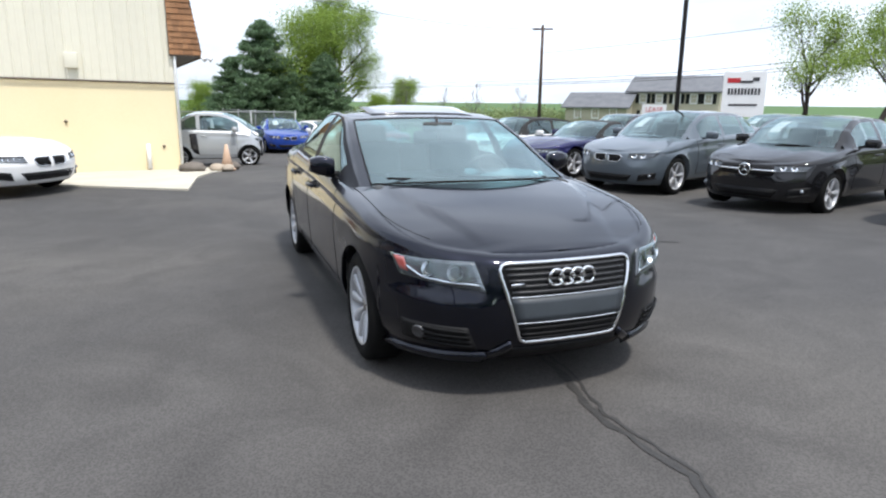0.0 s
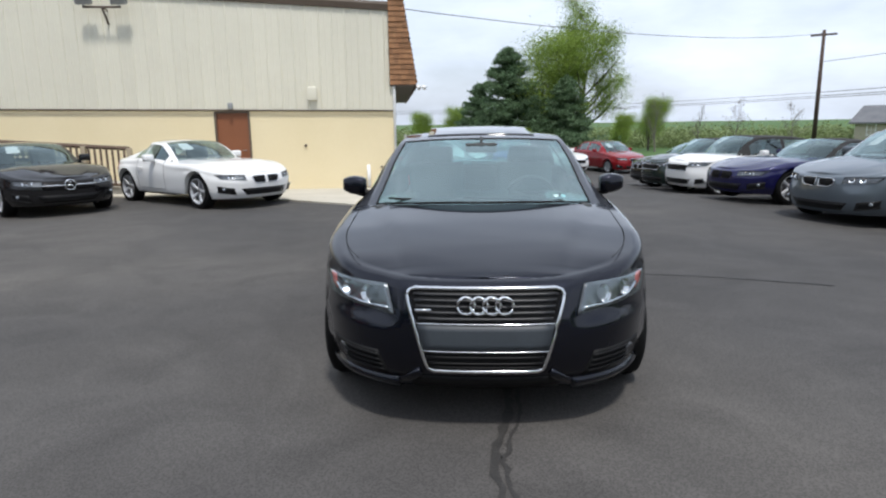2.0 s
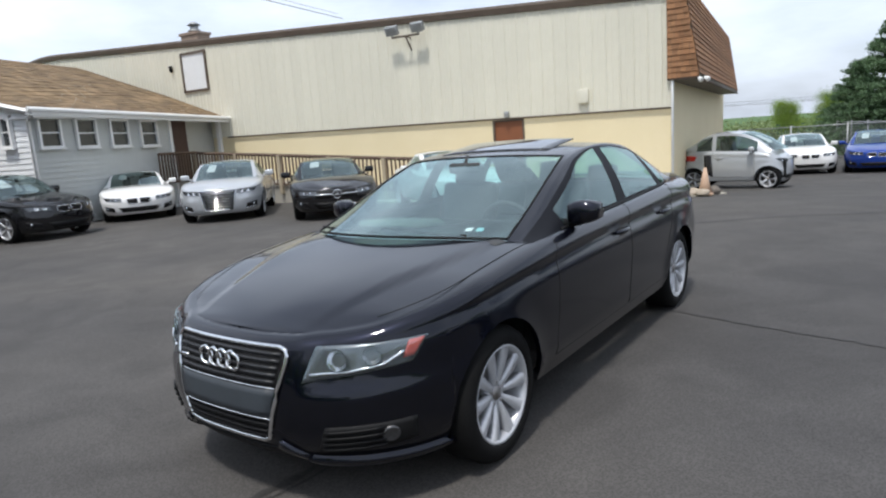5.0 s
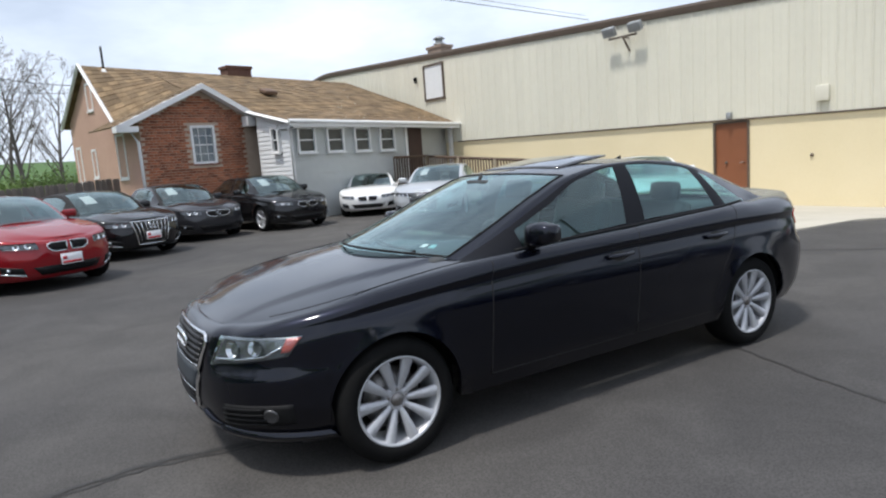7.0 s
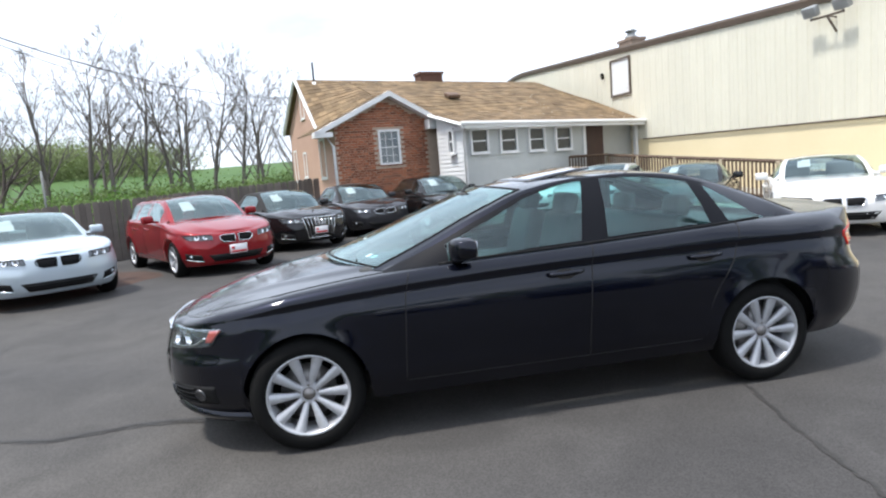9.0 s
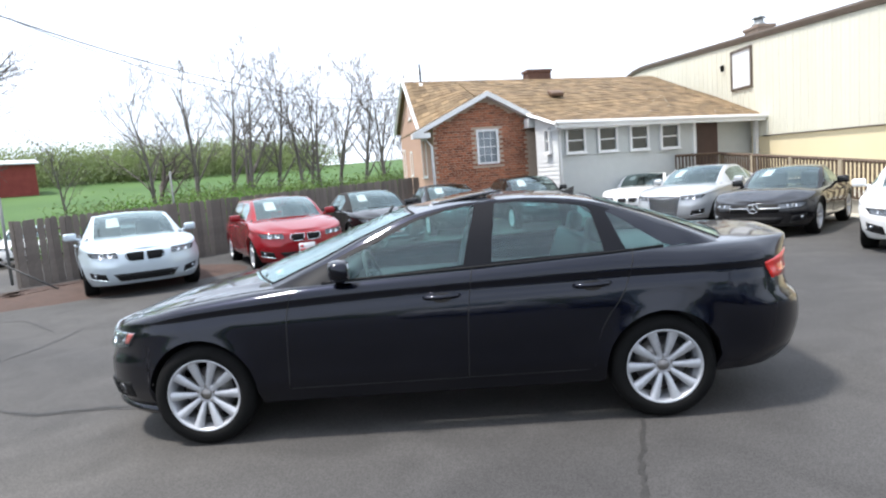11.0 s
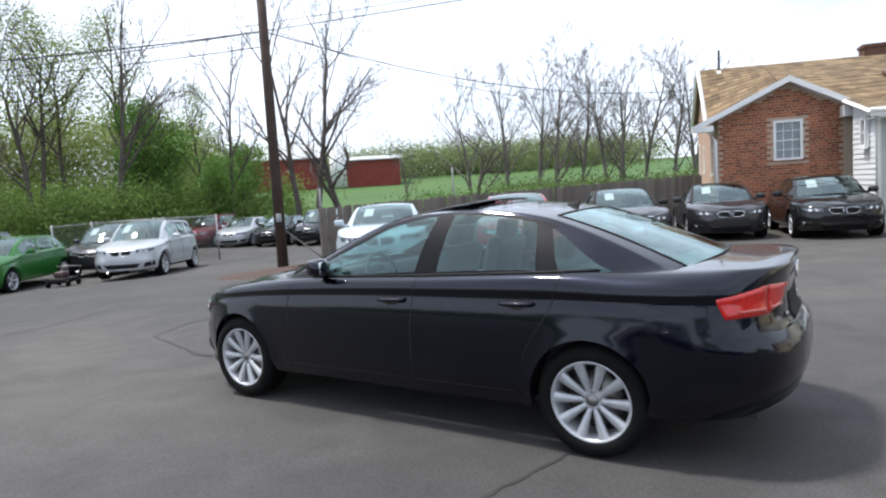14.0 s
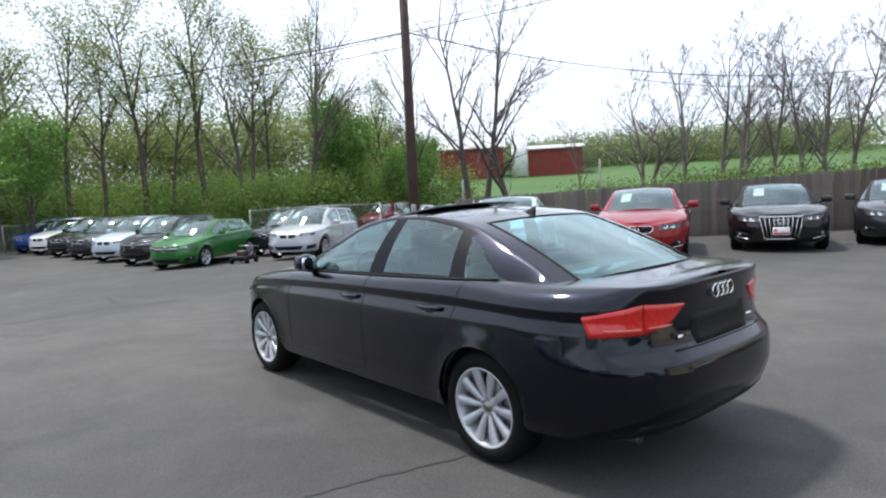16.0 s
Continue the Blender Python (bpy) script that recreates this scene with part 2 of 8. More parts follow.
# ---- cars ----
class Shell:
    """The shape of a car body; y runs from the nose (minus) to the tail, the axles at -wb/2 and wb/2."""

    def __init__(s, wb=2.8, fo=0.85, ro=0.95, width=1.82, height=1.43, zn=0.735, zf=0.885, zb=0.985, zd=1.06, ya=-0.98, yrf=-0.20, yrr=1.05, yc=1.72,
                 kr=0.82, xr=0.64, tyre=0.318, lf=0.85, pf=2.5, lr=1.0, pr=3.0, sill=0.25, bow=0.26, floor_f=0.19, floor_r=0.27, crown=0.04, arch=0.365):
        s.wb, s.fo, s.ro, s.width, s.height, s.zn, s.zf, s.zb, s.zd = wb, fo, ro, width, height, zn, zf, zb, zd
        s.ya, s.yrf, s.yrr, s.yc, s.tyre, s.lf, s.pf, s.lr, s.pr = ya, yrf, yrr, yc, tyre, lf, pf, lr, pr
        s.sill, s.floor_f, s.floor_r, s.crown, s.arch = sill, floor_f, floor_r, crown, arch
        s.y0, s.y1 = -wb / 2 - fo, wb / 2 + ro
        h = width / 2
        s.nose = Curve((floor_f, 0.11), (0.25, 0.04), (0.35, 0.012), (0.5, 0.0), (zn - 0.07, 0.02), (zn + 0.03, 0.07), (zn + 0.2, 0.25))
        s.tail = Curve((floor_r, 0.14), (0.36, 0.05), (0.48, 0.01), (0.60, 0.0), (0.68, 0.035), (0.74, 0.075), (0.86, 0.085), (zd - 0.02, 0.06), (zd + 0.1, 0.075))
        s.wide = Curve((floor_f, 0.90 * h), (0.28, 0.955 * h), (0.42, 0.98 * h), (0.60, 1.0 * h), (0.72, 0.995 * h), (zf, 0.96 * h), (zb, 0.925 * h), (zb + 0.12, 0.89 * h))
        s.edge = Curve((s.y0, zn), (s.y0 + 0.38, zn + 0.075), (-wb / 2, zf), (ya, zb - 0.035), (0.0, zb), ((yrr + yc) / 2, zb + 0.025), (max(yc + 0.12, s.y1 - 0.35), zd - 0.016), (s.y1 + 0.02, zd - 0.006))
        s.hood = Curve((s.y0, zn + 0.005), (s.y0 + 0.28, zn + 0.085), (-wb / 2, zf + 0.05), (ya, zb + 0.01), (ya + 0.3, zb + 0.02))
        s.deck = Curve((yc - 0.3, zd + 0.012), (yc, zd + 0.012), (s.y1 - 0.25, zd + 0.004), (s.y1 - 0.08, zd + 0.012), (s.y1 + 0.02, zd + 0.012))
        top = height - crown
        rise = lambda k: zb + k * (top - zb)  # noqa: E731
        ym = (yrf + yrr) / 2
        s.rail_z = Curve((ya, zb - 0.03), (ya + 0.54 * (yrf - ya), rise(0.64)), (yrf, rise(0.945)), (yrf + 0.32, rise(1.0)), (ym + 0.15, rise(0.995)), (yrr, rise(kr)), (yrr + 0.5 * (yc - yrr), rise(kr * 0.50)), (yc, zb + 0.03))
        s.rail_x = Curve((ya, 0.80 * h), (ya + 0.54 * (yrf - ya), 0.73 * h), (yrf, xr * h + 0.03), (ym, xr * h), (yrr, xr * h), (yc, (xr + 0.13) * h))
        s.bend = Curve((ya, bow), (yrf, bow * 0.42), (ym, 0.0), (yrr, -0.03), (yc, -0.16))
        s.cache = {}

    def point(s, k, z):
        """k: 0..1 round the nose, 1..2 along the side, 2..3 round the tail."""
        w, yf, yr = s.wide(z), s.y0 + s.lf, s.y1 - s.lr
        w -= s.tuck(k, z)
        if k <= 1:
            a = k * math.pi / 2
            x = w * math.sin(a) ** (2 / s.pf)
            shelf = 0.024 * min(1.0, max(0.0, (z - 0.53) / 0.035)) * min(1.0, max(0.0, (x - 0.40) / 0.10)) * min(1.0, (1 - k) / 0.3)
            return Vector((x - 0.5 * shelf, yf - (yf - s.y0 - s.nose(z) - shelf) * max(0.0, math.cos(a)) ** (2 / s.pf), z))
        if k <= 2:
            return Vector((w, yf + (k - 1) * (yr - yf), z))
        a = (3 - k) * math.pi / 2
        return Vector((w * max(0.0, math.sin(a)) ** (2 / s.pr), yr + (s.y1 - s.tail(z) - yr) * max(0.0, math.cos(a)) ** (2 / s.pr), z))

    def tuck(s, k, z):
        """How far the skin draws in below the shoulder crease."""
        fade = min(1.0, max(0.0, (k - 0.45) / 0.35)) * min(1.0, max(0.0, (2.75 - k) / 0.35))
        if fade <= 0:
            return 0.0
        y = s.y0 + s.lf * max(0.0, k) ** 1.2 if k < 1 else s.y0 + s.lf + (k - 1) * (s.y1 - s.lr - s.y0 - s.lf) if k < 2 else s.y1 - s.lr + (k - 2) * s.lr
        d = s.crease(y) - z
        return fade * (0.008 * math.exp(-((d - 0.035) / 0.03) ** 2) - 0.003 * math.exp(-(d / 0.012) ** 2))

    def crease(s, y):
        """Where the rounded shoulder springs from the flank."""
        return s.edge(y) - (0.045 + 0.045 * smooth_step(s.y0 + 0.1, s.y0 + 0.7, y))

    def inward(s, y):
        """How far the shoulder draws in."""
        back = 0.12 if s.yc < s.y1 - 0.45 else 0.06
        return float(np.interp(y, (s.y0, s.y0 + 0.5, s.ya, s.ya + 0.3, s.yrr, s.yrr + 0.35, s.y1 + 0.1), (0.05, 0.075, 0.085, 0.060, 0.060, back, back)))

    def shoulder(s, k, t):
        """The rounded shoulder: t from 0 at the crease to 1 at its inner edge."""
        y = s.point(k, 0.5).y
        zc, b = s.crease(y), s.edge(y) - s.crease(y)
        ang = t * math.pi / 2
        z = zc + b * math.sin(ang)
        ends = max(smooth_step(2.3, 2.6, k), 1 - smooth_step(0.4, 0.7, k))
        base = s.point(k, zc + ends * (z - zc))
        d = s.point(min(3.0, k + 0.004), zc) - s.point(max(0.0, k - 0.004), zc)
        n = Vector((-d.y, d.x, 0)).normalized()
        lid = smooth_step(2.35, 2.7, k)
        a = s.inward(y) * (1 - lid) + 0.022 * lid
        p = base + n * a * (1 - math.cos(ang))
        return Vector((max(0.0, p.x), p.y, z))

    def belt(s, y):
        """The foot of the side windows."""
        return Vector((s.on("s", y, s.crease(y)).x - s.inward(y), y, s.edge(y)))

    def line(s, z):
        """The outline at a height, with the length along it."""
        z = round(z, 3)
        if z not in s.cache:
            ks = np.r_[np.linspace(0, 1, 60) ** 1.6, np.linspace(1, 2, 40)[1:], 3 - np.linspace(1, 0, 60)[1:] ** 1.6]
            p = np.array([s.point(k, z) for k in ks])
            s.cache[z] = (ks, p, np.r_[0, np.cumsum(np.linalg.norm(np.diff(p, axis=0), axis=1))])
        return s.cache[z]

    def on(s, where, a, z, out=0.0):
        """A place on the skin and off it by out. where "f": a metres from the nose's middle; "r": from the tail's middle; "s": at y = a."""
        ks, p, d = s.line(z)

        def get(t):
            return np.array([np.interp(t, d, p[:, n]) for n in range(3)])

        sign = 1.0
        if where == "s":
            t = float(np.interp(a, p[:, 1], d))
        else:
            sign, t = (-1.0 if a < 0 else 1.0), abs(a)
            t = t if where == "f" else d[-1] - t
        e = 0.006
        q = get(t)
        along = get(min(t + e, d[-1])) - get(max(t - e, 0))
        ks2, p2, d2 = s.line(z + 0.01)
        t2 = t * d2[-1] / d[-1]
        up = np.array([np.interp(t2, d2, p2[:, n]) for n in range(3)]) - q
        nrm = Vector(np.cross(along, up)).normalized()
        if nrm.x * q[0] + nrm.y * (q[1]) < 0:
            nrm = -nrm
        q = Vector(q) + nrm * out
        if sign < 0:
            q.x = -q.x
        return q

    def floor(s, y):
        """The lower edge of the skin at y, arches included."""
        base = s.floor_f if y < -s.wb / 2 else s.floor_r if y > s.wb / 2 else s.sill
        for ay in (-s.wb / 2, s.wb / 2):
            r = s.arch
            if abs(y - ay) < r:
                base = max(base, s.tyre + 0.01 + math.sqrt(r * r - (y - ay) ** 2))
        return base


def skin_patch(sh, bm, where, quad, out=0.004, thick=0.012, n=8, m=4):
    """A slab that follows the skin; quad: four (a, z) corners in turn."""
    (a0, z0), (a1, z1), (a2, z2), (a3, z3) = quad
    front, back = [], []
    for i in range(n + 1):
        u = i / n
        f, b = [], []
        for j in range(m + 1):
            v = j / m
            a = (a0 * (1 - u) + a1 * u) * (1 - v) + (a3 * (1 - u) + a2 * u) * v
            z = (z0 * (1 - u) + z1 * u) * (1 - v) + (z3 * (1 - u) + z2 * u) * v
            f.append(bm.verts.new(sh.on(where, a, z, out)))
            b.append(bm.verts.new(sh.on(where, a, z, out - thick)))
        front.append(f)
        back.append(b)
    grid_faces(bm, front)
    for i in range(n):
        bm.faces.new((front[i][0], front[i + 1][0], back[i + 1][0], back[i][0]))
        bm.faces.new((front[i][m], front[i + 1][m], back[i + 1][m], back[i][m]))
    for j in range(m):
        bm.faces.new((front[0][j], front[0][j + 1], back[0][j + 1], back[0][j]))
        bm.faces.new((front[n][j], front[n][j + 1], back[n][j + 1], back[n][j]))
    return bm


def skin_line(sh, where, pts, out=0.004, n=6):
    """Points on the skin along straight runs between (a, z) corners."""
    got = []
    for (a, z), (b, y) in zip(pts, pts[1:]):
        got += [sh.on(where, a + (b - a) * i / n, z + (y - z) * i / n, out) for i in range(n)]
    return got + [sh.on(where, *pts[-1], out)]


WHEELS = {}


def wheel_parts(radius, width, spokes, dark, rim=None):
    """Meshes of a wheel whose outer face looks to +x: tyre, rim, brake disc and hub cap."""
    key = (radius, width, spokes, dark)
    if key in WHEELS:
        return WHEELS[key]
    rr = rim or radius * 0.715
    w = width / 2
    bm = bmesh.new()
    lathe(bm, [(-w * 0.8, rr - 0.01), (-w, rr + 0.02), (-w * 1.02, (rr + radius) / 2), (-w * 0.86, radius - 0.012), (-w * 0.6, radius), (w * 0.6, radius), (w * 0.86, radius - 0.012),
               (w * 1.02, (rr + radius) / 2), (w, rr + 0.018), (w * 0.92, rr - 0.002), (w * 0.6, rr - 0.012)], 44)
    tyre = mesh_of("tyre", bm, TYRE)
    bm = bmesh.new()
    lathe(bm, [(-w * 0.8, rr - 0.012), (w * 0.35, rr - 0.03), (w * 0.80, rr - 0.018), (w * 0.93, rr - 0.009), (w * 0.95, rr), (w * 0.86, rr + 0.004)], 44)
    for k in range(spokes):
        a = k * math.tau / spokes
        prof = [(0.045, 0.0125, 0.60), (rr * 0.30, 0.0135, 0.70), (rr * 0.6, 0.0205, 0.80), (rr * 0.86, 0.0265, 0.84), (rr - 0.012, 0.029, 0.86)]
        prof = [(r, h * (1.45 if spokes <= 5 else 1.16), x) for r, h, x in prof]
        rows = []
        for r, h, x in prof:
            ring = []
            for t, d in ((-h, -0.016), (-h * 0.8, 0.0), (h * 0.8, 0.0), (h, -0.016), (h * 0.8, -0.04), (-h * 0.8, -0.04)):
                ring.append(bm.verts.new((w * x + d, r * math.cos(a) - t * math.sin(a), r * math.sin(a) + t * math.cos(a))))
            rows.append(ring + ring[:1])
        grid_faces(bm, rows)
    lathe(bm, [(w * 0.2, 0.07), (w * 0.56, 0.068), (w * 0.62, 0.05), (w * 0.60, 0.036)], 24)
    rim_me = mesh_of("rim", bm, ALLOY_DARK if dark else ALLOY)
    bm = bmesh.new()
    lathe(bm, [(w * 0.05, 0.0001), (w * 0.05, rr * 0.68), (-w * 0.1, rr * 0.68), (-w * 0.1, 0.0001)], 32)
    disc = mesh_of("brake_disc", bm, STEEL)
    bm = bmesh.new()
    lathe(bm, [(w * 0.58, 0.034), (w * 0.66, 0.030), (w * 0.68, 0.0001)], 20)
    for k in range(5):
        a = k * math.tau / 5 + 0.3
        lathe(bm, [(w * 0.55, 0.009), (w * 0.64, 0.009), (w * 0.645, 0.0001)], 8, centre=(0, 0.052 * math.cos(a), 0.052 * math.sin(a)))
    cap = mesh_of("hub_cap", bm, STEEL)
    WHEELS[key] = (tyre, rim_me, disc, cap)
    return WHEELS[key]


def add_wheels(sh, root, spokes=10, dark=False, width=0.225, inset=0.022):
    meshes = wheel_parts(sh.tyre, width, spokes, dark)
    for y in (-sh.wb / 2, sh.wb / 2):
        for side in (1, -1):
            hub = new("wheel", meshes[0])
            hub.parent = root
            hub.matrix_basis = pose(side * (sh.wide(0.6) - width / 2 - inset), y, sh.tyre, 0, 0, 0 if side > 0 else 180)
            for nm, me in zip(("rim", "brake_disc", "hub_cap"), meshes[1:]):
                o = new(nm, me)
                o.parent = hub


def body_columns(sh, step):
    """Where round the outline the skin has its columns."""
    ks, p, d = sh.line(0.5)
    t = np.linspace(0, d[-1], max(24, int(d[-1] / step)))
    k = list(np.interp(t, d, ks))
    for ay in (-sh.wb / 2, sh.wb / 2):
        for off in (-sh.arch, -sh.arch * 0.985, -sh.arch * 0.9, -sh.arch * 0.7, sh.arch * 0.7, sh.arch * 0.9, sh.arch * 0.985, sh.arch):
            k.append(float(np.interp(np.interp(ay + off, p[:, 1], d), d, ks)))
    k = sorted(k)
    return [a for i, a in enumerate(k) if i == 0 or a - k[i - 1] > 0.0012]


def car(name, at, label, colour, sh, category="car", step=0.075, rows=9, spokes=5, dark_rims=False, glass_mat=None, doors=((-0.8, 0.25),), panes=((-0.62, 0.26), (0.40, 1.0), (1.08, 1.36)),
        group="", roof_mat=None, cabin=True, frame_mat=None, mirrors=True, sheet=True):
    """A car with its skin, doors, panes, wheels, mirrors and handles; the front and rear faces are added by the caller."""
    root = thing(name, at, label, category, group)
    glass_mat = glass_mat or PANE_DARK
    cols = body_columns(sh, step)
    fr = [0.0, 0.03] + [0.03 + 0.97 * (i / (rows - 1)) for i in range(1, rows)]
    place = []
    for k in cols:
        y = sh.point(k, 0.5).y
        zb, zc = sh.floor(y), sh.crease(y)
        col = [sh.point(k, zb + (zc - 0.012 - zb) * f) for f in fr] + [sh.shoulder(k, t) for t in (0, 0.14, 0.3, 0.5, 0.75, 1.0)]
        for p in col:
            for ay in (-sh.wb / 2, sh.wb / 2):
                r = math.hypot(p.y - ay, p.z - sh.tyre - 0.01) - sh.arch
                if -0.03 < r < 0.13 and p.z > 0.30:
                    p.x += 0.016 * (1 - max(0.0, r) / 0.13) ** 2.2
        place.append(col)
    mid_y = [sh.point(k, 0.5).y for k in cols]

    def door_of(i, j):
        y = (mid_y[i] + mid_y[i + 1]) / 2
        z = (place[i][j].z + place[i][j + 1].z) / 2
        for n, (a, b) in enumerate(doors):
            if a < y < b and z > sh.sill + 0.07 and 1 < cols[i] + 0.6:
                return n
        return None

    bm = bmesh.new()
    for side in (1, -1):
        vs = [[bm.verts.new((side * p.x, p.y, p.z)) for p in col] for col in place]
        grid_faces(bm, vs, lambda i, j: door_of(i, j) is None)
        # bonnet and boot lid
        nx = 14 if step < 0.05 else 9
        deck_rows = []
        for i, col in enumerate(place):
            e = col[-1]
            y = e.y
            front = y < sh.ya + 0.34
            zc = sh.hood(y) if front else sh.deck(y)
            row = [vs[i][-1]]
            for q in range(1, nx + 1):
                c = 1 - q / nx
                z = e.z + (zc - e.z) * (1 - c ** 2.4) + (0.011 if front else 0.0) * min(1.0, (y - sh.y0) / 0.5) * math.exp(-((c - 0.60) / 0.09) ** 2)
                row.append(bm.verts.new((side * e.x * c, y, z)))
            deck_rows.append(row)
        grid_faces(bm, deck_rows, lambda i, j: mid_y[i] < sh.ya + 0.16 or mid_y[i] > sh.yc - 0.10)
        # arches and the return of the lower edge
        inner = [[vs[i][0], bm.verts.new((side * max(0.0, col[0].x - (0.30 if abs(abs(col[0].y) - sh.wb / 2) < sh.arch else 0.06)), col[0].y, col[0].z + 0.004))] for i, col in enumerate(place)]
        grid_faces(bm, inner)
    bmesh.ops.remove_doubles(bm, verts=bm.verts, dist=0.0004)
    part("body", bm, colour, root)
    bm = bmesh.new()
    box(bm, (0, 0, 0.27), (1.10, sh.y1 - sh.y0 - 1.0, 0.10))
    for y in (-sh.wb / 2, sh.wb / 2):
        box(bm, (0, y, 0.15 + sh.zn * 0.47), (1.10, 0.74, 0.94 * sh.zn - 0.30))
    part("underbody", bm, BLACK_PLASTIC, root, smooth=False)
    for n, (a, b) in enumerate(doors):
        for side in (1, -1):
            bm = bmesh.new()
            vs = [[bm.verts.new((side * p.x, p.y, p.z)) for p in col] for col in place]
            grid_faces(bm, vs, lambda i, j: door_of(i, j) == n)
            bmesh.ops.delete(bm, geom=[v for v in bm.verts if not v.link_faces], context="VERTS")
            if not bm.faces:
                bm.free()
                continue
            d = part("door", bm, colour, root)
            cells = [(i, j) for i in range(len(cols) - 1) for j in range(len(place[0]) - 1) if door_of(i, j) == n]
            i0, i1 = min(c[0] for c in cells), max(c[0] for c in cells) + 1
            j0 = min(c[1] for c in cells if c[0] == (i0 + i1) // 2)
            bm = bmesh.new()
            for loop in ([place[i0][j] for j in range(min(c[1] for c in cells if c[0] == i0), len(place[0]))], [place[i][j0] for i in range(i0, i1 + 1) if sh.floor(mid_y[i]) < 0.35],
                         [place[i1][j] for j in range(min(c[1] for c in cells if c[0] == i1 - 1), len(place[0]))]):
                if len(loop) > 1:
                    tube(bm, [(side * (p.x + 0.0005), p.y, p.z) for p in loop], 0.0035, 5)
            part("shut_line", bm, SHUT_LINE, d)
            bm = bmesh.new()
            hy = b - 0.16
            z = sh.zb - 0.155
            pts = [sh.on("s", hy + (t - 0.5) * 0.22, z + 0.008 * t, 0.008 + 0.032 * math.sin(math.pi * t)) for t in (0, 0.12, 0.3, 0.5, 0.7, 0.88, 1)]
            tube(bm, [(side * p.x, p.y, p.z) for p in pts], [0.010, 0.013, 0.014, 0.015, 0.014, 0.013, 0.010], 8)
            part("door_handle", bm, colour, d)

    # greenhouse
    if cabin:
        ny = max(14, int((sh.yc - sh.ya) / (step * 0.8)))
        ys = sorted(set([sh.ya + (sh.yc - sh.ya) * i / ny for i in range(ny + 1)] + [v for pr in panes for v in pr] + [sh.yrf, sh.yrr]))
        fs = [0.0, 0.035, 0.2, 0.4, 0.6, 0.75, 0.87, 0.885, 0.90, 0.92, 0.94, 0.97, 1.0]

        def belt(y):
            return sh.belt(y)

        def side_at(y, f):
            b, t = belt(y), Vector((sh.rail_x(y), y, sh.rail_z(y)))
            x = b.x + (t.x - b.x) * f + 0.03 * 4 * f * (1 - f) * max(0.0, t.z - b.z)
            if t.z <= b.z + 0.01:
                x = b.x - 0.01 * f
            return Vector((x, y, b.z + max(0.0, t.z - b.z) * f))

        def pane_of(y, f):
            for n, (a, b) in enumerate(panes):
                if a < y < b and 0.035 < f < 0.87:
                    return n
            return None

        for side in (1, -1):
            for n in (None, *range(len(panes))):
                bm = bmesh.new()
                vs = [[bm.verts.new((side * p.x, p.y, p.z)) for p in (side_at(y, f) for f in fs)] for y in ys]
                grid_faces(bm, vs, lambda i, j: pane_of((ys[i] + ys[i + 1]) / 2, (fs[j] + fs[j + 1]) / 2) == n)
                bmesh.ops.delete(bm, geom=[v for v in bm.verts if not v.link_faces], context="VERTS")
                if not bm.faces:
                    bm.free()
                    continue
                if n is None:
                    part("window_frame", bm, frame_mat or colour, root)
                else:
                    part("side_window", bm, glass_mat, root).visible_shadow = False
        cs = [-1, -0.965, -0.93, -0.90, -0.86, -0.8, -0.6, -0.4, -0.2, 0, 0.2, 0.4, 0.6, 0.8, 0.86, 0.90, 0.93, 0.965, 1]

        def top_at(y, c):
            k = 1 - c * c
            fade = min(1.0, max(0.0, (sh.rail_z(y) - sh.zb) / 0.25))
            return Vector((sh.rail_x(y) * c, y - sh.bend(y) * k, sh.rail_z(y) + (sh.crown * fade + 0.035 * (1 - fade)) * k))

        def kind(y, c):
            if abs(c) > (0.90 if y < sh.yrf else 0.93):
                return "roof"
            if sh.ya < y < sh.yrf - 0.02:
                return "windscreen"
            if y > sh.yrr:
                return None if y > sh.yc - 0.03 else "rear_window" if abs(c) < 0.80 else "roof"
            return "roof"

        for nm, m in (("roof", roof_mat or colour), ("windscreen", PANE_FRONT if glass_mat is PANE else glass_mat), ("rear_window", glass_mat)):
            bm = bmesh.new()
            vs = [[bm.verts.new(top_at(y, c)) for c in cs] for y in ys]
            grid_faces(bm, vs, lambda i, j: kind((ys[i] + ys[i + 1]) / 2, (cs[j] + cs[j + 1]) / 2) == nm)
            bmesh.ops.delete(bm, geom=[v for v in bm.verts if not v.link_faces], context="VERTS")
            if not bm.faces:
                bm.free()
                continue
            o = part(nm, bm, m, root)
            if nm != "roof":
                o.visible_shadow = False
        # a dark tray and seats within
        bm = bmesh.new()
        box(bm, (0, (sh.ya + sh.yc) / 2, sh.zb - 0.42), (sh.width * 0.80, sh.yc - sh.ya - 0.05, 0.5))
        part("cabin_floor", bm, CABIN, root, smooth=False)
        seat_y = min(sh.ya + 1.18, sh.yrr - 0.20)
        for x in (-0.36, 0.36):
            bm = bmesh.new()
            box(bm, (x, seat_y, sh.zb - 0.02), (0.46, 0.14, 0.5), Euler((radians(-14), 0, 0)).to_matrix(), 0.05)
            box(bm, (x, seat_y + 0.08, sh.zb + 0.25), (0.26, 0.10, 0.14), Euler((radians(-10), 0, 0)).to_matrix(), 0.04)
            part("seat", bm, SEAT, root)
        if sheet:
            bm = bmesh.new()
            rows_v = []
            for i in range(5):
                y = sh.ya + 0.24 + 0.40 * (sh.yrf - sh.ya) * i / 4
                rows_v.append([bm.verts.new(top_at(y, c) + Vector((0, 0.02, -0.018))) for c in (-0.62, -0.52, -0.42, -0.32)])
            grid_faces(bm, rows_v)
            part("price_sheet", bm, PAPER, root, "white paper price sheet behind the windscreen")
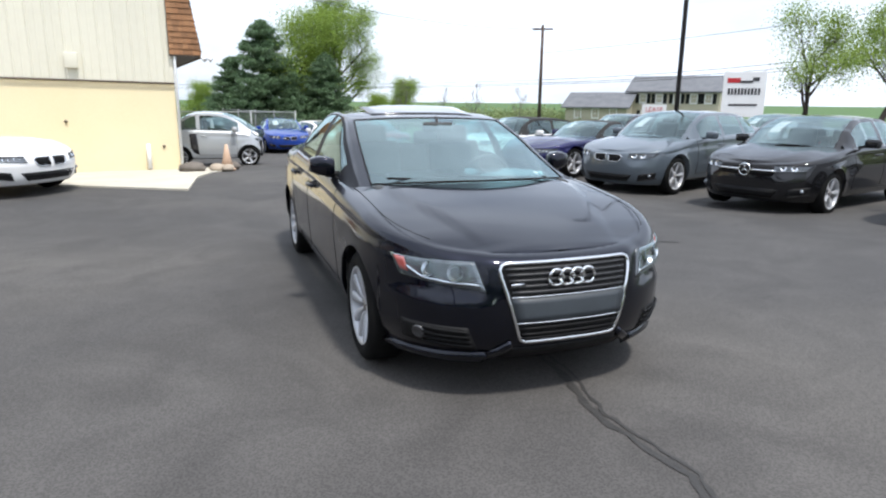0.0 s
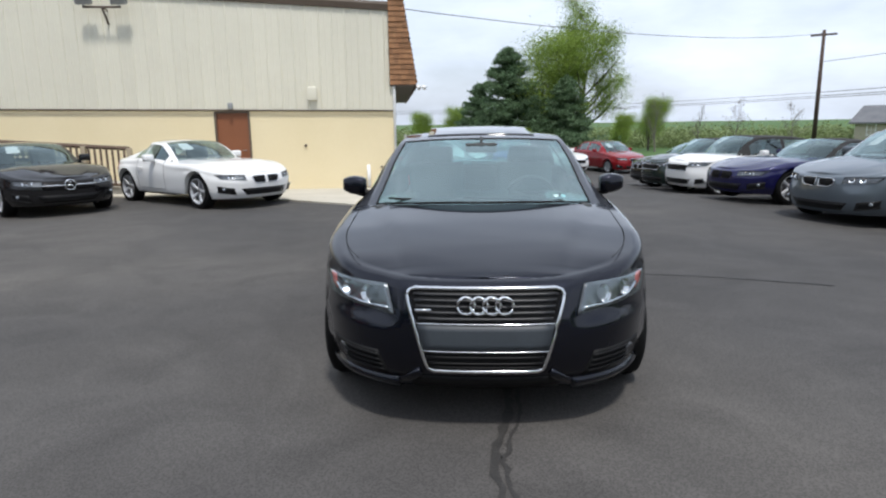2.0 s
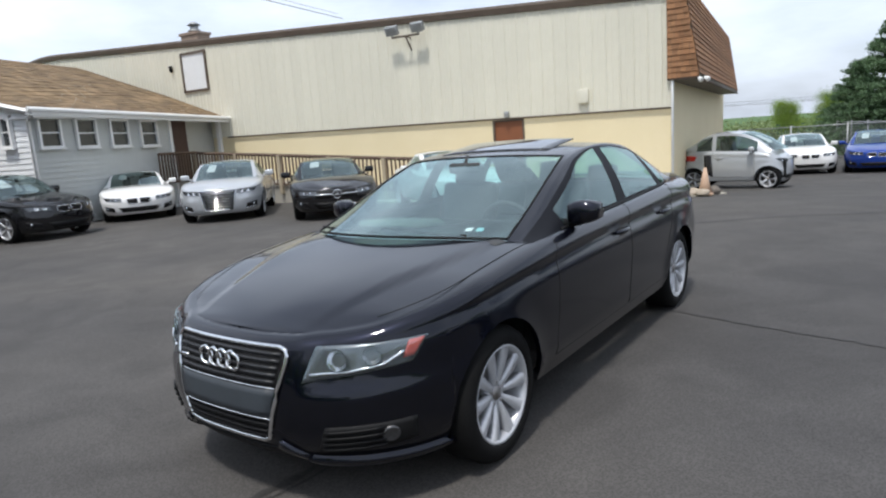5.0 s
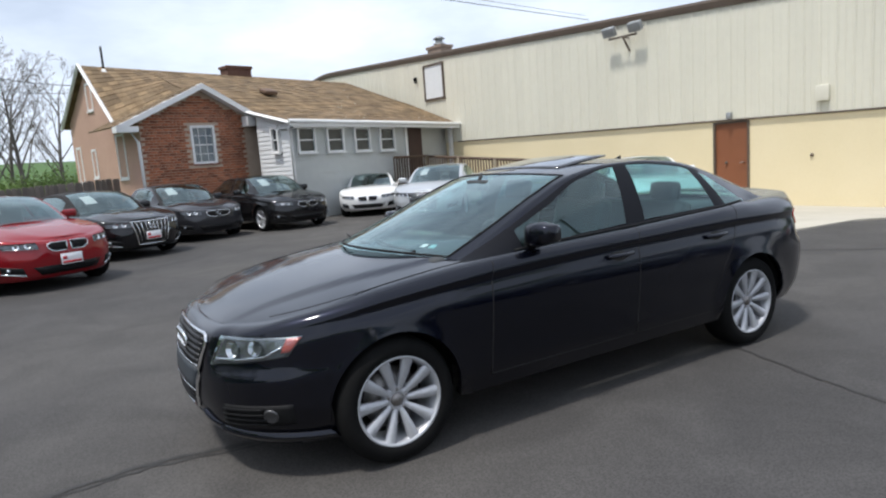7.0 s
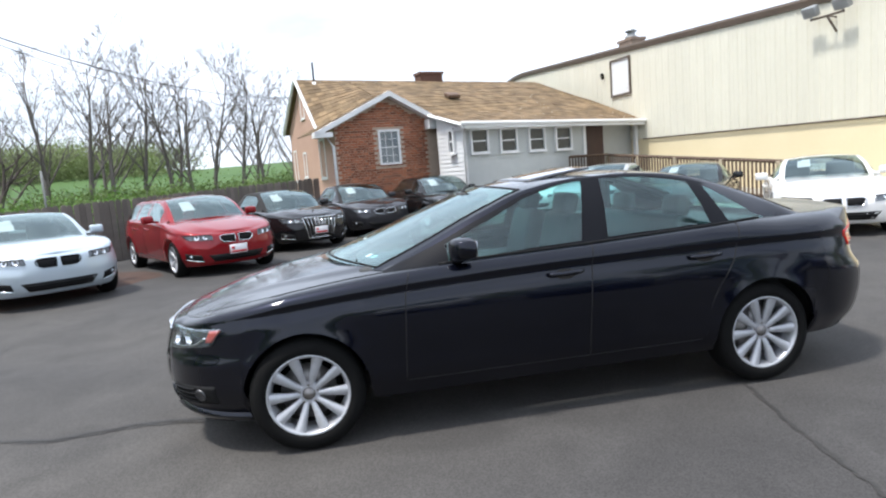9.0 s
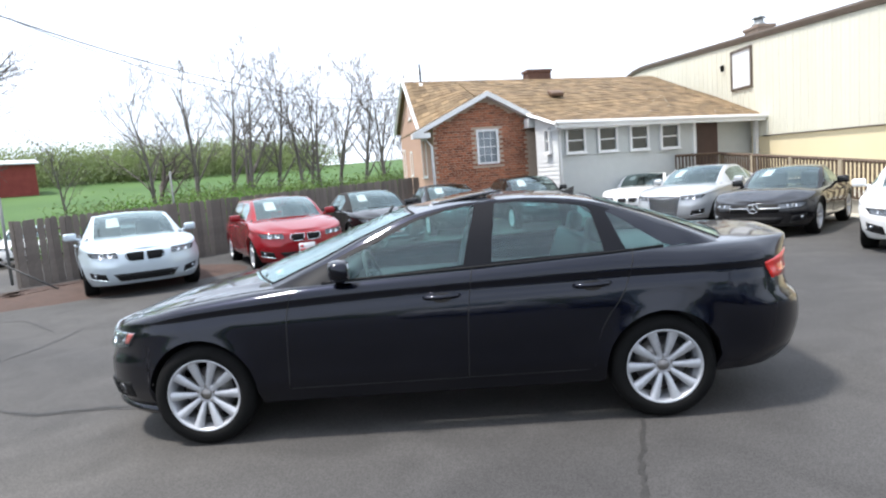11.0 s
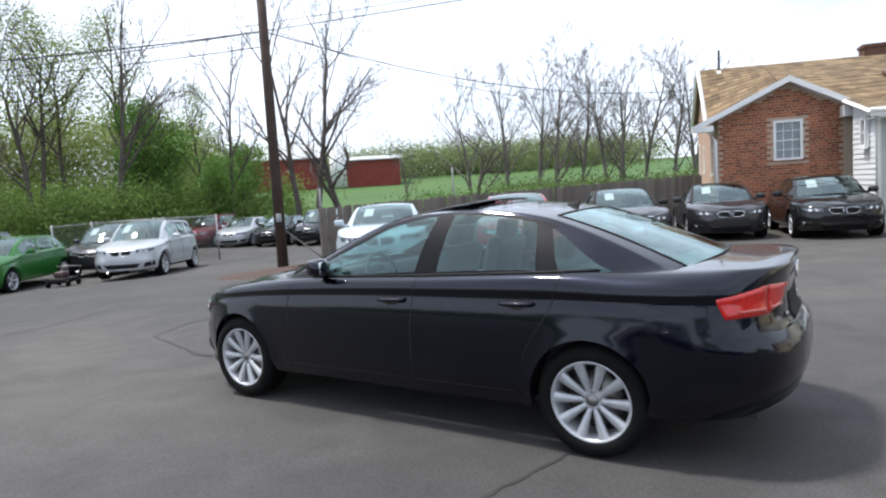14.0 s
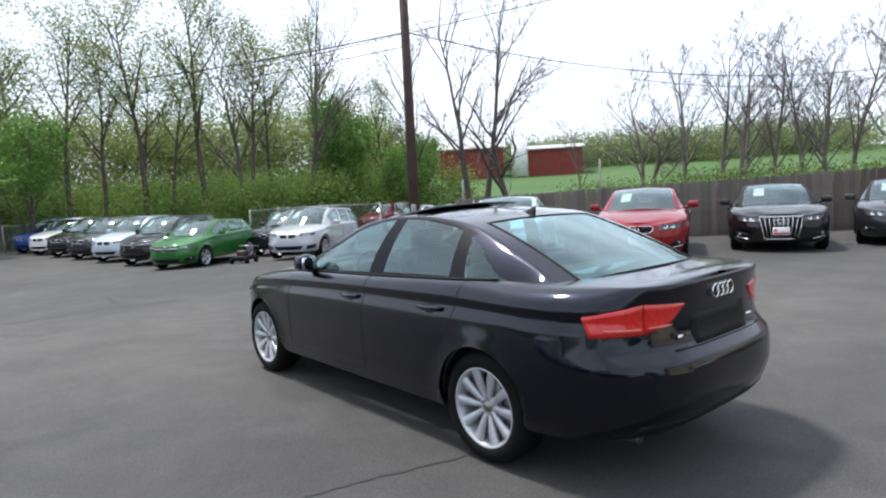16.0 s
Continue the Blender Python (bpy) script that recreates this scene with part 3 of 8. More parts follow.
    if mirrors:
        for side in (1, -1):
            bm = bmesh.new()
            box(bm, (side * (sh.width / 2 + 0.085), sh.ya + 0.44, sh.zb + 0.045), (0.21, 0.13, 0.135), Euler((0, 0, side * radians(-8))).to_matrix(), 0.045, 3)
            tube(bm, [(side * (sh.width / 2 - 0.10), sh.ya + 0.42, sh.zb - 0.015), (side * (sh.width / 2 + 0.06), sh.ya + 0.43, sh.zb + 0.005)], 0.022, 8)
            mir = part("mirror", bm, colour, root)
            bm = bmesh.new()
            box(bm, (side * (sh.width / 2 + 0.085), sh.ya + 0.512, sh.zb + 0.045), (0.165, 0.006, 0.095), Euler((0, 0, side * radians(-8))).to_matrix(), 0.002, 1)
            part("mirror_glass", bm, CHROME, mir)
    add_wheels(sh, root, spokes, dark_rims)
    return root


def face(sh, root, grille="kidney", chrome=True, plate=False, lamp=(0.40, 0.78), style=0, blade=None):
    """Lamps, grille, lower intakes and plates of a common car."""
    z = sh.zn
    blade = blade or BLACK_PLASTIC
    for side in (1, -1):
        q = [(side * lamp[0], z - 0.105), (side * (lamp[1] + 0.06), z - 0.075), (side * (lamp[1] + 0.16), z + 0.002), (side * (lamp[0] + 0.01), z - 0.022)]
        hl = part("headlight", skin_patch(sh, bmesh.new(), "f", q, 0.006, 0.02, 10, 4), LAMP_INSIDE, root)
        for a in (lamp[0] + 0.12, lamp[0] + 0.26):
            c = sh.on("f", side * a, z - 0.052, 0.004)
            n = (sh.on("f", side * a, z - 0.052, 0.05) - c).normalized()
            bm = bmesh.new()
            lathe(bm, [(-0.004, 0.012), (0.002, 0.026), (0.006, 0.040), (0.009, 0.043)], 14)
            o = part("lamp_bowl", mesh_of("lamp_bowl", bm, CHROME), None, hl)
            o.matrix_basis = Matrix.Translation(c) @ n.to_track_quat("X", "Z").to_matrix().to_4x4()
        bm = bmesh.new()
        tube(bm, skin_line(sh, "f", [q[3], (side * (lamp[1] + 0.12), z - 0.004)], 0.010, 6), 0.006, 5)
        part("lamp_brow", bm, BLACK_TRIM, hl)
        bm = bmesh.new()
        tube(bm, skin_line(sh, "f", [q[0], q[1]], 0.009, 6), 0.006, 5)
        part("lamp_strip", bm, LAMP_BASE, hl)
        bm = skin_patch(sh, bmesh.new(), "r", [(side * 0.42, sh.zd - 0.26), (side * 0.95, sh.zd - 0.25), (side * 0.98, sh.zd - 0.12), (side * 0.44, sh.zd - 0.10)], 0.006, 0.02, 8, 3)
        part("taillight", bm, RED_LENS, root)
    if grille == "kidney":
        for side in (1, -1):
            q = [(side * 0.035, z - 0.165), (side * 0.21, z - 0.165), (side * 0.275, z - 0.125), (side * 0.29, z - 0.075), (side * 0.25, z - 0.042), (side * 0.025, z - 0.040)]
            gr = part("grille", skin_patch(sh, bmesh.new(), "f", [q[0], (side * 0.245, z - 0.16), (side * 0.28, z - 0.048), q[5]], 0.004, 0.02, 5, 3), BLACK_TRIM, root)
            bm = bmesh.new()
            tube(bm, skin_line(sh, "f", [*q, q[0]], 0.008, 3)[:-1], 0.0075, 6, closed=True)
            part("grille_frame", bm, CHROME if chrome else BLACK_TRIM, gr)
            for i in range(7):
                a = side * (0.045 + 0.03 * i)
                bm = bmesh.new()
                tube(bm, skin_line(sh, "f", [(a, z - 0.158), (a + side * 0.012, z - 0.048)], 0.008, 2), 0.004, 4)
                part("grille_bar", bm, BLACK_PLASTIC, gr)
    elif grille == "star":
        q = [(-0.40, z - 0.17), (0.40, z - 0.17), (0.46, z - 0.03), (-0.46, z - 0.03)]
        gr = part("grille", skin_patch(sh, bmesh.new(), "f", q, 0.004, 0.02, 10, 3), BLACK_TRIM, root)
        bm = bmesh.new()
        for s0, s1 in ((-0.43, -0.09), (0.09, 0.43)):
            tube(bm, skin_line(sh, "f", [(s0, z - 0.10), (s1, z - 0.10)], 0.014, 5), 0.014, 6)
        part("grille_bar", bm, CHROME, gr)
        bm = bmesh.new()
        c = sh.on("f", 0.0, z - 0.10, 0.02)
        tube(bm, [c + Vector((0.085 * math.cos(a * math.tau / 24), 0, 0.085 * math.sin(a * math.tau / 24))) for a in range(24)], 0.009, 6, closed=True)
        for a in (90, 210, 330):
            tube(bm, [c, c + Vector((0.08 * math.cos(radians(a)), 0, 0.08 * math.sin(radians(a))))], [0.014, 0.004], 5)
        part("emblem", bm, CHROME, gr, "chrome ring emblem")
    elif grille == "frame":
        q = [(-0.29, 0.28), (0.29, 0.28), (0.39, z - 0.02), (-0.39, z - 0.02)]
        gr = part("grille", skin_patch(sh, bmesh.new(), "f", q, 0.004, 0.02, 8, 5), BLACK_TRIM, root)
        bm = bmesh.new()
        tube(bm, skin_line(sh, "f", [*q, q[0]], 0.010, 5)[:-1], 0.013, 6, closed=True)
        part("grille_frame", bm, CHROME, gr)
        for i in range(8):
            t = (i + 0.5) / 8
            bm = bmesh.new()
            zz = 0.28 + (z - 0.30) * t
            if style:
                a = -0.34 + 0.68 * t
                tube(bm, skin_line(sh, "f", [(a * 0.78, 0.3), (a, z - 0.04)], 0.012, 3), 0.008, 5)
            else:
                tube(bm, skin_line(sh, "f", [(-0.29 - 0.09 * t, zz), (0.29 + 0.09 * t, zz)], 0.012, 6), 0.006, 5)
            part("grille_bar", bm, CHROME, gr)
        bm = bmesh.new()
        for i in range(4):
            c = sh.on("f", (i - 1.5) * 0.062, z - 0.12, 0.026)
            tube(bm, [c + Vector((0.043 * math.cos(a * math.tau / 18), 0, 0.043 * math.sin(a * math.tau / 18))) for a in range(18)], 0.006, 5, closed=True)
        part("emblem", bm, CHROME, gr, "chrome rings emblem")
    elif grille == "hatch":
        q = [(-0.36, z - 0.22), (0.36, z - 0.22), (0.40, z - 0.08), (-0.40, z - 0.08)]
        gr = part("grille", skin_patch(sh, bmesh.new(), "f", q, 0.004, 0.02, 8, 3), BLACK_TRIM, root)
        bm = bmesh.new()
        tube(bm, skin_line(sh, "f", [*q, q[0]], 0.010, 4)[:-1], 0.010, 6, closed=True)
        part("grille_frame", bm, CHROME, gr)
    elif grille == "none":
        pass
    drop = sh.floor_f - 0.19
    low = [(-0.40, 0.255 + drop), (0.40, 0.255 + drop), (0.50, 0.375 + drop), (-0.50, 0.375 + drop)]
    if grille != "frame":
        low_in = part("lower_intake", skin_patch(sh, bmesh.new(), "f", low, 0.003, 0.02, 8, 2), BLACK_TRIM, root)
        for zz in (0.295, 0.335):
            bm = bmesh.new()
            tube(bm, skin_line(sh, "f", [(-0.43, zz + drop), (0.43, zz + drop)], 0.006, 8), 0.006, 5)
            part("intake_bar", bm, BLACK_PLASTIC, low_in)
    for side in (1, -1):
        q = [(side * 0.58, 0.275 + drop), (side * 0.90, 0.305 + drop), (side * 0.93, 0.43 + drop), (side * 0.62, 0.385 + drop)]
        si = part("side_intake", skin_patch(sh, bmesh.new(), "f", q, 0.003, 0.02, 6, 3), BLACK_TRIM, root)
        bm = bmesh.new()
        tube(bm, skin_line(sh, "f", [q[0], (side * 0.92, 0.325 + drop)], 0.010, 6), 0.010, 6)
        part("intake_blade", bm, CHROME if plate or grille == "frame" else blade, si)
        bm = bmesh.new()
        c = sh.on("f", side * 0.80, 0.365 + drop, 0.006)
        bmesh.ops.create_uvsphere(bm, u_segments=12, v_segments=8, radius=0.030, matrix=Matrix.Translation(c))
        part("fog_lamp", bm, LAMP_BASE, si)
    if plate:
        bm = bmesh.new()
        c = sh.on("f", 0.0, 0.44, 0.02)
        box(bm, c, (0.305, 0.012, 0.155), None, 0.004, 1)
        pl = part("front_plate", bm, PLATE, root, "white and red dealer plate")
        bm = bmesh.new()
        box(bm, c + Vector((0, -0.008, -0.045)), (0.27, 0.004, 0.035))
        box(bm, c + Vector((-0.1, -0.008, 0.02)), (0.06, 0.004, 0.05))
        part("plate_bar", bm, PLATE_RED, pl)


def parked(x, y, heading):
    """The pose of a car whose middle stands at x, y and whose nose points along heading."""
    h = Vector((*heading, 0)).normalized()
    front = h * 1.4
    z0, z1 = drop_at(x + front.x, y + front.y), drop_at(x - front.x, y - front.y)
    return pose(x, y, (z0 + z1) / 2, 0, 0, math.degrees(math.atan2(h.y, h.x)) + 90) @ pose(0, 0, 0, math.degrees(math.atan2(z1 - z0, 2.8)), 0, 0)


# ---- ground ----
def brick_material(name, a, b, mortar, scale, w=0.2, h=0.067):
    m = surf(name, a, b, 1.2, 0.85, fine=30)
    n, l = m.node_tree.nodes, m.node_tree.links
    p = n["Principled BSDF"]
    t = n.new("ShaderNodeTexBrick")
    t.inputs["Scale"].default_value = scale
    t.inputs["Brick Width"].default_value, t.inputs["Row Height"].default_value = w, h
    t.inputs["Mortar Size"].default_value, t.inputs["Bias"].default_value = 0.011, -0.1
    t.inputs["Color1"].default_value, t.inputs["Color2"].default_value, t.inputs["Mortar"].default_value = (*a, 1), (*b, 1), (*mortar, 1)
    g, sep, comb, add = (n.new("ShaderNode" + k) for k in ("TexCoord", "SeparateXYZ", "CombineXYZ", "Math"))
    l.new(g.outputs["Object"], sep.inputs[0])
    l.new(sep.outputs["X"], add.inputs[0])
    l.new(sep.outputs["Y"], add.inputs[1])
    l.new(add.outputs[0], comb.inputs["X"])
    l.new(sep.outputs["Z"], comb.inputs["Y"])
    l.new(comb.outputs[0], t.inputs["Vector"])
    old = p.inputs["Base Color"].links[0].from_socket
    mix = n.new("ShaderNodeMix")
    mix.data_type, mix.blend_type = "RGBA", "MULTIPLY"
    mix.inputs[0].default_value = 0.35
    l.new(t.outputs["Color"], mix.inputs[6])
    l.new(old, mix.inputs[7])
    l.new(mix.outputs[2], p.inputs["Base Color"])
    bp = n.new("ShaderNodeBump")
    bp.inputs["Strength"].default_value, bp.inputs["Distance"].default_value = 0.6, 0.01
    l.new(t.outputs["Fac"], bp.inputs["Height"])
    bp.invert = True
    l.new(bp.outputs["Normal"], p.inputs["Normal"])
    return m


def asphalt_material():
    m = surf("asphalt", (0.0452, 0.0433, 0.0421), (0.0605, 0.0574, 0.0547), 0.45, 0.82, bump=0.25, fine=140, spec=0.35)
    n, l = m.node_tree.nodes, m.node_tree.links
    p = n["Principled BSDF"]
    old = p.inputs["Base Color"].links[0].from_socket
    tc, a, r, v = (n.new("ShaderNode" + k) for k in ("TexCoord", "TexNoise", "ValToRGB", "TexVoronoi"))
    a.inputs["Scale"].default_value, a.inputs["Detail"].default_value, a.inputs["Distortion"].default_value = 0.16, 6.0, 0.6
    l.new(tc.outputs["Object"], a.inputs["Vector"])
    r.color_ramp.elements[0].position, r.color_ramp.elements[1].position = 0.42, 0.66
    r.color_ramp.elements[0].color, r.color_ramp.elements[1].color = (0.84, 0.84, 0.85, 1), (1.24, 1.21, 1.16, 1)
    l.new(a.outputs["Fac"], r.inputs["Fac"])
    mix = n.new("ShaderNodeMix")
    mix.data_type, mix.blend_type = "RGBA", "MULTIPLY"
    mix.inputs[0].default_value = 1.0
    l.new(old, mix.inputs[6])
    l.new(r.outputs["Color"], mix.inputs[7])
    worn, wr = n.new("ShaderNodeTexNoise"), n.new("ShaderNodeMapRange")
    worn.inputs["Scale"].default_value, worn.inputs["Detail"].default_value, worn.inputs["Distortion"].default_value = 1.3, 8.0, 1.2
    wr.inputs["From Min"].default_value, wr.inputs["From Max"].default_value, wr.inputs["To Min"].default_value, wr.inputs["To Max"].default_value = 0.35, 0.7, 0.86, 1.18
    l.new(tc.outputs["Object"], worn.inputs["Vector"])
    l.new(worn.outputs["Fac"], wr.inputs["Value"])
    mix3 = n.new("ShaderNodeMix")
    mix3.data_type, mix3.blend_type = "RGBA", "MULTIPLY"
    mix3.inputs[0].default_value = 1.0
    l.new(mix.outputs[2], mix3.inputs[6])
    l.new(wr.outputs[0], mix3.inputs[7])
    mix = mix3
    v.inputs["Scale"].default_value = 90
    l.new(tc.outputs["Object"], v.inputs["Vector"])
    vr = n.new("ShaderNodeMapRange")
    vr.inputs["From Max"].default_value, vr.inputs["To Min"].default_value, vr.inputs["To Max"].default_value = 0.7, 0.66, 1.36
    l.new(v.outputs["Distance"], vr.inputs["Value"])
    mix2 = n.new("ShaderNodeMix")
    mix2.data_type, mix2.blend_type = "RGBA", "MULTIPLY"
    mix2.inputs[0].default_value = 1.0
    l.new(mix.outputs[2], mix2.inputs[6])
    l.new(vr.outputs[0], mix2.inputs[7])
    l.new(mix2.outputs[2], p.inputs["Base Color"])
    return m


ASPHALT = asphalt_material()
TAR = surf("tar_seal", (0.022, 0.021, 0.02), (0.034, 0.032, 0.03), 14, 0.7, bump=0.4)
GRASS_SOIL = surf("meadow", (0.036, 0.090, 0.015), (0.064, 0.128, 0.026), 0.15, 0.9, fine=8, bump=0.4)
CONCRETE = surf("concrete", (0.40, 0.37, 0.30), (0.50, 0.465, 0.39), 1.3, 0.85, bump=0.2, fine=40)
CONCRETE_GREY = surf("grey_concrete", (0.30, 0.285, 0.25), (0.38, 0.36, 0.31), 1.6, 0.85, bump=0.2, fine=40)
MULCH = surf("brown_mulch", (0.048, 0.029, 0.022), (0.082, 0.048, 0.036), 5, 0.95, bump=0.9, fine=50)
BLOCK = surf("cream_block_paint", (0.70, 0.60, 0.385), (0.74, 0.64, 0.425), 0.8, 0.7, bump=0.12, fine=25)
SIDING = surf("cream_metal_siding", (0.63, 0.605, 0.50), (0.665, 0.64, 0.53), 0.6, 0.5, fine=6, obj_var=0.025)
BROWN_TRIM = surf("brown_metal_trim", (0.085, 0.062, 0.045), (0.115, 0.085, 0.062), 3, 0.55)
BROWN_DOOR = surf("brown_steel_door", (0.20, 0.072, 0.030), (0.235, 0.086, 0.038), 2.0, 0.5)
SHAKE = surf("cedar_shake", (0.20, 0.095, 0.042), (0.30, 0.155, 0.075), 2.0, 0.85, bump=0.4, obj_var=0.22)
SHINGLE = surf("tan_shingle", (0.135, 0.088, 0.045), (0.245, 0.172, 0.098), 2.2, 0.9, bump=0.35, fine=14, island=0.34)
BRICK = brick_material("red_brick", (0.33, 0.115, 0.060), (0.20, 0.066, 0.036), (0.54, 0.44, 0.35), 1.0, 0.22, 0.078)
MORTAR = surf("pale_mortar", (0.40, 0.31, 0.235), (0.47, 0.37, 0.285), 6, 0.9, bump=0.3, fine=60)
BRICK_FACE = surf("red_brick_face", (0.335, 0.115, 0.052), (0.225, 0.074, 0.038), 5, 0.85, bump=0.3, fine=60, obj_var=0.42)
BRICK_REST = surf("red_brick_faces", (0.335, 0.115, 0.052), (0.225, 0.074, 0.038), 5, 0.85, bump=0.3, fine=60, island=0.42)
# sunlight on the side wall is mixed into this paler brick colour
BRICK_SUNLIT = surf("sunlit_brick", (0.45, 0.285, 0.215), (0.51, 0.33, 0.25), 1.2, 0.85, bump=0.2, fine=20)
WHITE = surf("white_paint", (0.70, 0.70, 0.69), (0.77, 0.77, 0.76), 2.0, 0.55)
VINYL = surf("grey_vinyl_siding", (0.43, 0.445, 0.43), (0.475, 0.49, 0.475), 1.0, 0.55, fine=5)
VINYL_WHITE = surf("white_vinyl_siding", (0.68, 0.69, 0.69), (0.73, 0.74, 0.74), 1.0, 0.55, fine=5)
RAIL_WOOD = surf("brown_rail_wood", (0.085, 0.055, 0.038), (0.13, 0.088, 0.06), 6, 0.8, bump=0.2, obj_var=0.15)
RAIL_POST = surf("tan_post_wood", (0.34, 0.285, 0.20), (0.42, 0.355, 0.255), 6, 0.8, bump=0.2)
FENCE_WOOD = surf("weathered_fence_wood", (0.115, 0.098, 0.085), (0.175, 0.150, 0.130), 3.5, 0.9, bump=0.4, fine=24, obj_var=0.22)
DARK_GLASS = surf("dark_window_glass", (0.020, 0.023, 0.024), (0.035, 0.038, 0.038), 1.5, 0.06, coat=0.6)
POLE_WOOD = surf("pole_wood", (0.045, 0.028, 0.022), (0.075, 0.05, 0.038), 4, 0.9, bump=0.4, fine=40)
GALV = surf("galvanised_steel", (0.36, 0.37, 0.37), (0.28, 0.29, 0.29), 6, 0.5, 0.5)
WIRE = surf("cable_black", (0.02, 0.02, 0.022), (0.03, 0.03, 0.03), 5, 0.6)
LOT = pose(0, 0, 0, 0, 0, 7.4)


def land_z(x, y):
    """The lie of the land beyond the lot: it rises to fields on the fence's side."""
    r = math.hypot(x, y)
    z = drop_at(x, y) - 0.03 - (0.25 * min(1.0, max(0.0, (-y - 13) / 5)) if r < 60 and x > -24 else 0.0)
    a = math.atan2(y, x)
    west = max(0.0, math.cos(a - radians(222))) ** 0.7
    return z + west * 0.098 * min(66.0, max(0.0, r - 36))


radii = [0.0, 3, 6, 9, 12, 16, 20, 25, 30, 36, 43, 52, 62, 75, 95, 130, 200, 400, 900, 2500]
verts, faces, nseg = [], [], 96
for r in radii:
    for k in range(nseg):
        x, y = r * math.cos(k * math.tau / nseg), r * math.sin(k * math.tau / nseg)
        verts.append((x, y, land_z(x, y)))
for i in range(len(radii) - 1):
    for k in range(nseg):
        a, b = i * nseg + k, i * nseg + (k + 1) % nseg
        faces.append((a, a + nseg, b + nseg, b))
tagged(new("ground", raw_mesh("ground", verts, faces, GRASS_SOIL, smooth=True)), "green meadow ground reaching the horizon", "ground", kind="structure")


def sheet(name, poly_x, poly_y, step, material, label, lift=0.0, inside=None, category="pavement"):
    """A sheet over the lot that follows its lie."""
    bm = bmesh.new()
    nx, ny = int((poly_x[1] - poly_x[0]) / step), int((poly_y[1] - poly_y[0]) / step)
    rows = []
    for i in range(nx + 1):
        x = poly_x[0] + (poly_x[1] - poly_x[0]) * i / nx
        rows.append([bm.verts.new((x, y, drop_at(x, y) + lift)) for y in (poly_y[0] + (poly_y[1] - poly_y[0]) * j / ny for j in range(ny + 1))])
    grid_faces(bm, rows, inside and (lambda i, j: inside(rows[i][j].co)))
    me = mesh_of(name, bm, material)
    if me.polygons and me.polygons[0].normal.z < 0:
        me.flip_normals()
    return tagged(new(name, me), label, category, kind="structure")


def in_lot(p):
    """The paved lot; the wooden fence and the far verge bound it."""
    return (p.x + 8.6) * 8.04 + (p.y + 9.6) * 8.74 > -14 or p.y < -9.0 or p.x > -9.0 or p.y > 0


sheet("pavement", (-30, 40), (-48, 34), 1.0, ASPHALT, "dark worn asphalt of the car lot", 0.0, in_lot)


def flat_piece(name, outline, material, label, lift, category="pavement", thick=0.0, m=LOT, kind="structure"):
    """A flat piece with an outline in lot metres, laid on the ground."""
    bm = bmesh.new()
    vs = []
    for u, v in outline:
        w = m @ Vector((u, v, 0))
        vs.append(bm.verts.new((u, v, drop_at(w.x, w.y) + lift)))
    f = bm.faces.new(vs)
    bmesh.ops.triangulate(bm, faces=[f])
    if thick:
        r = bmesh.ops.extrude_face_region(bm, geom=list(bm.faces))
        bmesh.ops.translate(bm, vec=(0, 0, -thick), verts=[g for g in r["geom"] if isinstance(g, bmesh.types.BMVert)])
    ob = new(name, mesh_of(name, bm, material, smooth=False))
    ob.matrix_world = m
    return tagged(ob, label, category, kind=kind)


flat_piece("apron", [(-1.12, 6.55), (-0.75, 8.4), (-0.2, 10.3), (0.62, 11.9), (0.3, 12.8), (-0.7, 12.9), (-0.75, 12.3), (-6, 12.3), (-10, 12.3), (-10, 10.2), (-7.2, 9.7), (-4.4, 8.6), (-2.75, 7.75)], CONCRETE, "pale worn concrete apron before the warehouse", 0.03, thick=0.08)


def crack(points, width, seed, label):
    """A dark sealed crack that wanders over the asphalt."""
    rnd = random.Random(seed)
    pts = [Vector((*p, 0)) for p in points]
    bm = bmesh.new()
    rows = []
    for a, b in zip(pts, pts[1:]):
        n = max(2, int((b - a).length / 0.05))
        side = (b - a).normalized().cross(Vector((0, 0, 1)))
        for i in range(n):
            p = a.lerp(b, i / n) + side * rnd.uniform(-0.012, 0.012)
            w = width * rnd.uniform(0.45, 1.15)
            z = drop_at(p.x, p.y) + 0.004
            rows.append([bm.verts.new((*(p + side * w).xy, z)), bm.verts.new((*(p - side * w * rnd.uniform(0.6, 1.2)).xy, z))])
    grid_faces(bm, rows)
    me = mesh_of("pavement_crack", bm, TAR, smooth=False)
    if me.polygons[0].normal.z < 0:
        me.flip_normals()
    tagged(new("pavement_crack", me), label, "crack", kind="structure")


crack([(0.16, -1.2), (0.12, -2.06), (0.03, -2.5), (0.10, -3.05), (0.02, -3.3), (-0.15, -3.9), (-0.30, -4.42), (-0.51, -4.52), (-0.98, -4.70), (-1.44, -4.67), (-2.18, -4.53), (-3.0, -4.6)], 0.026, 3, "dark tar-sealed crack wandering over asphalt")
crack([(0.5, 1.32), (0.95, 1.25), (1.5, 1.08), (2.15, 0.95), (3.2, 0.6)], 0.018, 4, "dark tar-sealed crack across asphalt")
crack([(-1.0, 5.2), (0.8, 6.6), (2.6, 7.4), (4.2, 7.6)], 0.02, 5, "thin dark crack across asphalt")
crack([(0.22, -1.2), (0.17, -2.06), (0.08, -2.5), (0.14, -3.05), (0.05, -3.3)], 0.014, 13, "thin dark crack beside the sealed one")
crack([(2.41, -6.98), (1.73, -6.9), (0.9, -7.16), (-0.16, -6.86), (-1.69, -7.6), (-3.2, -7.0)], 0.02, 14, "dark worn crack across asphalt")
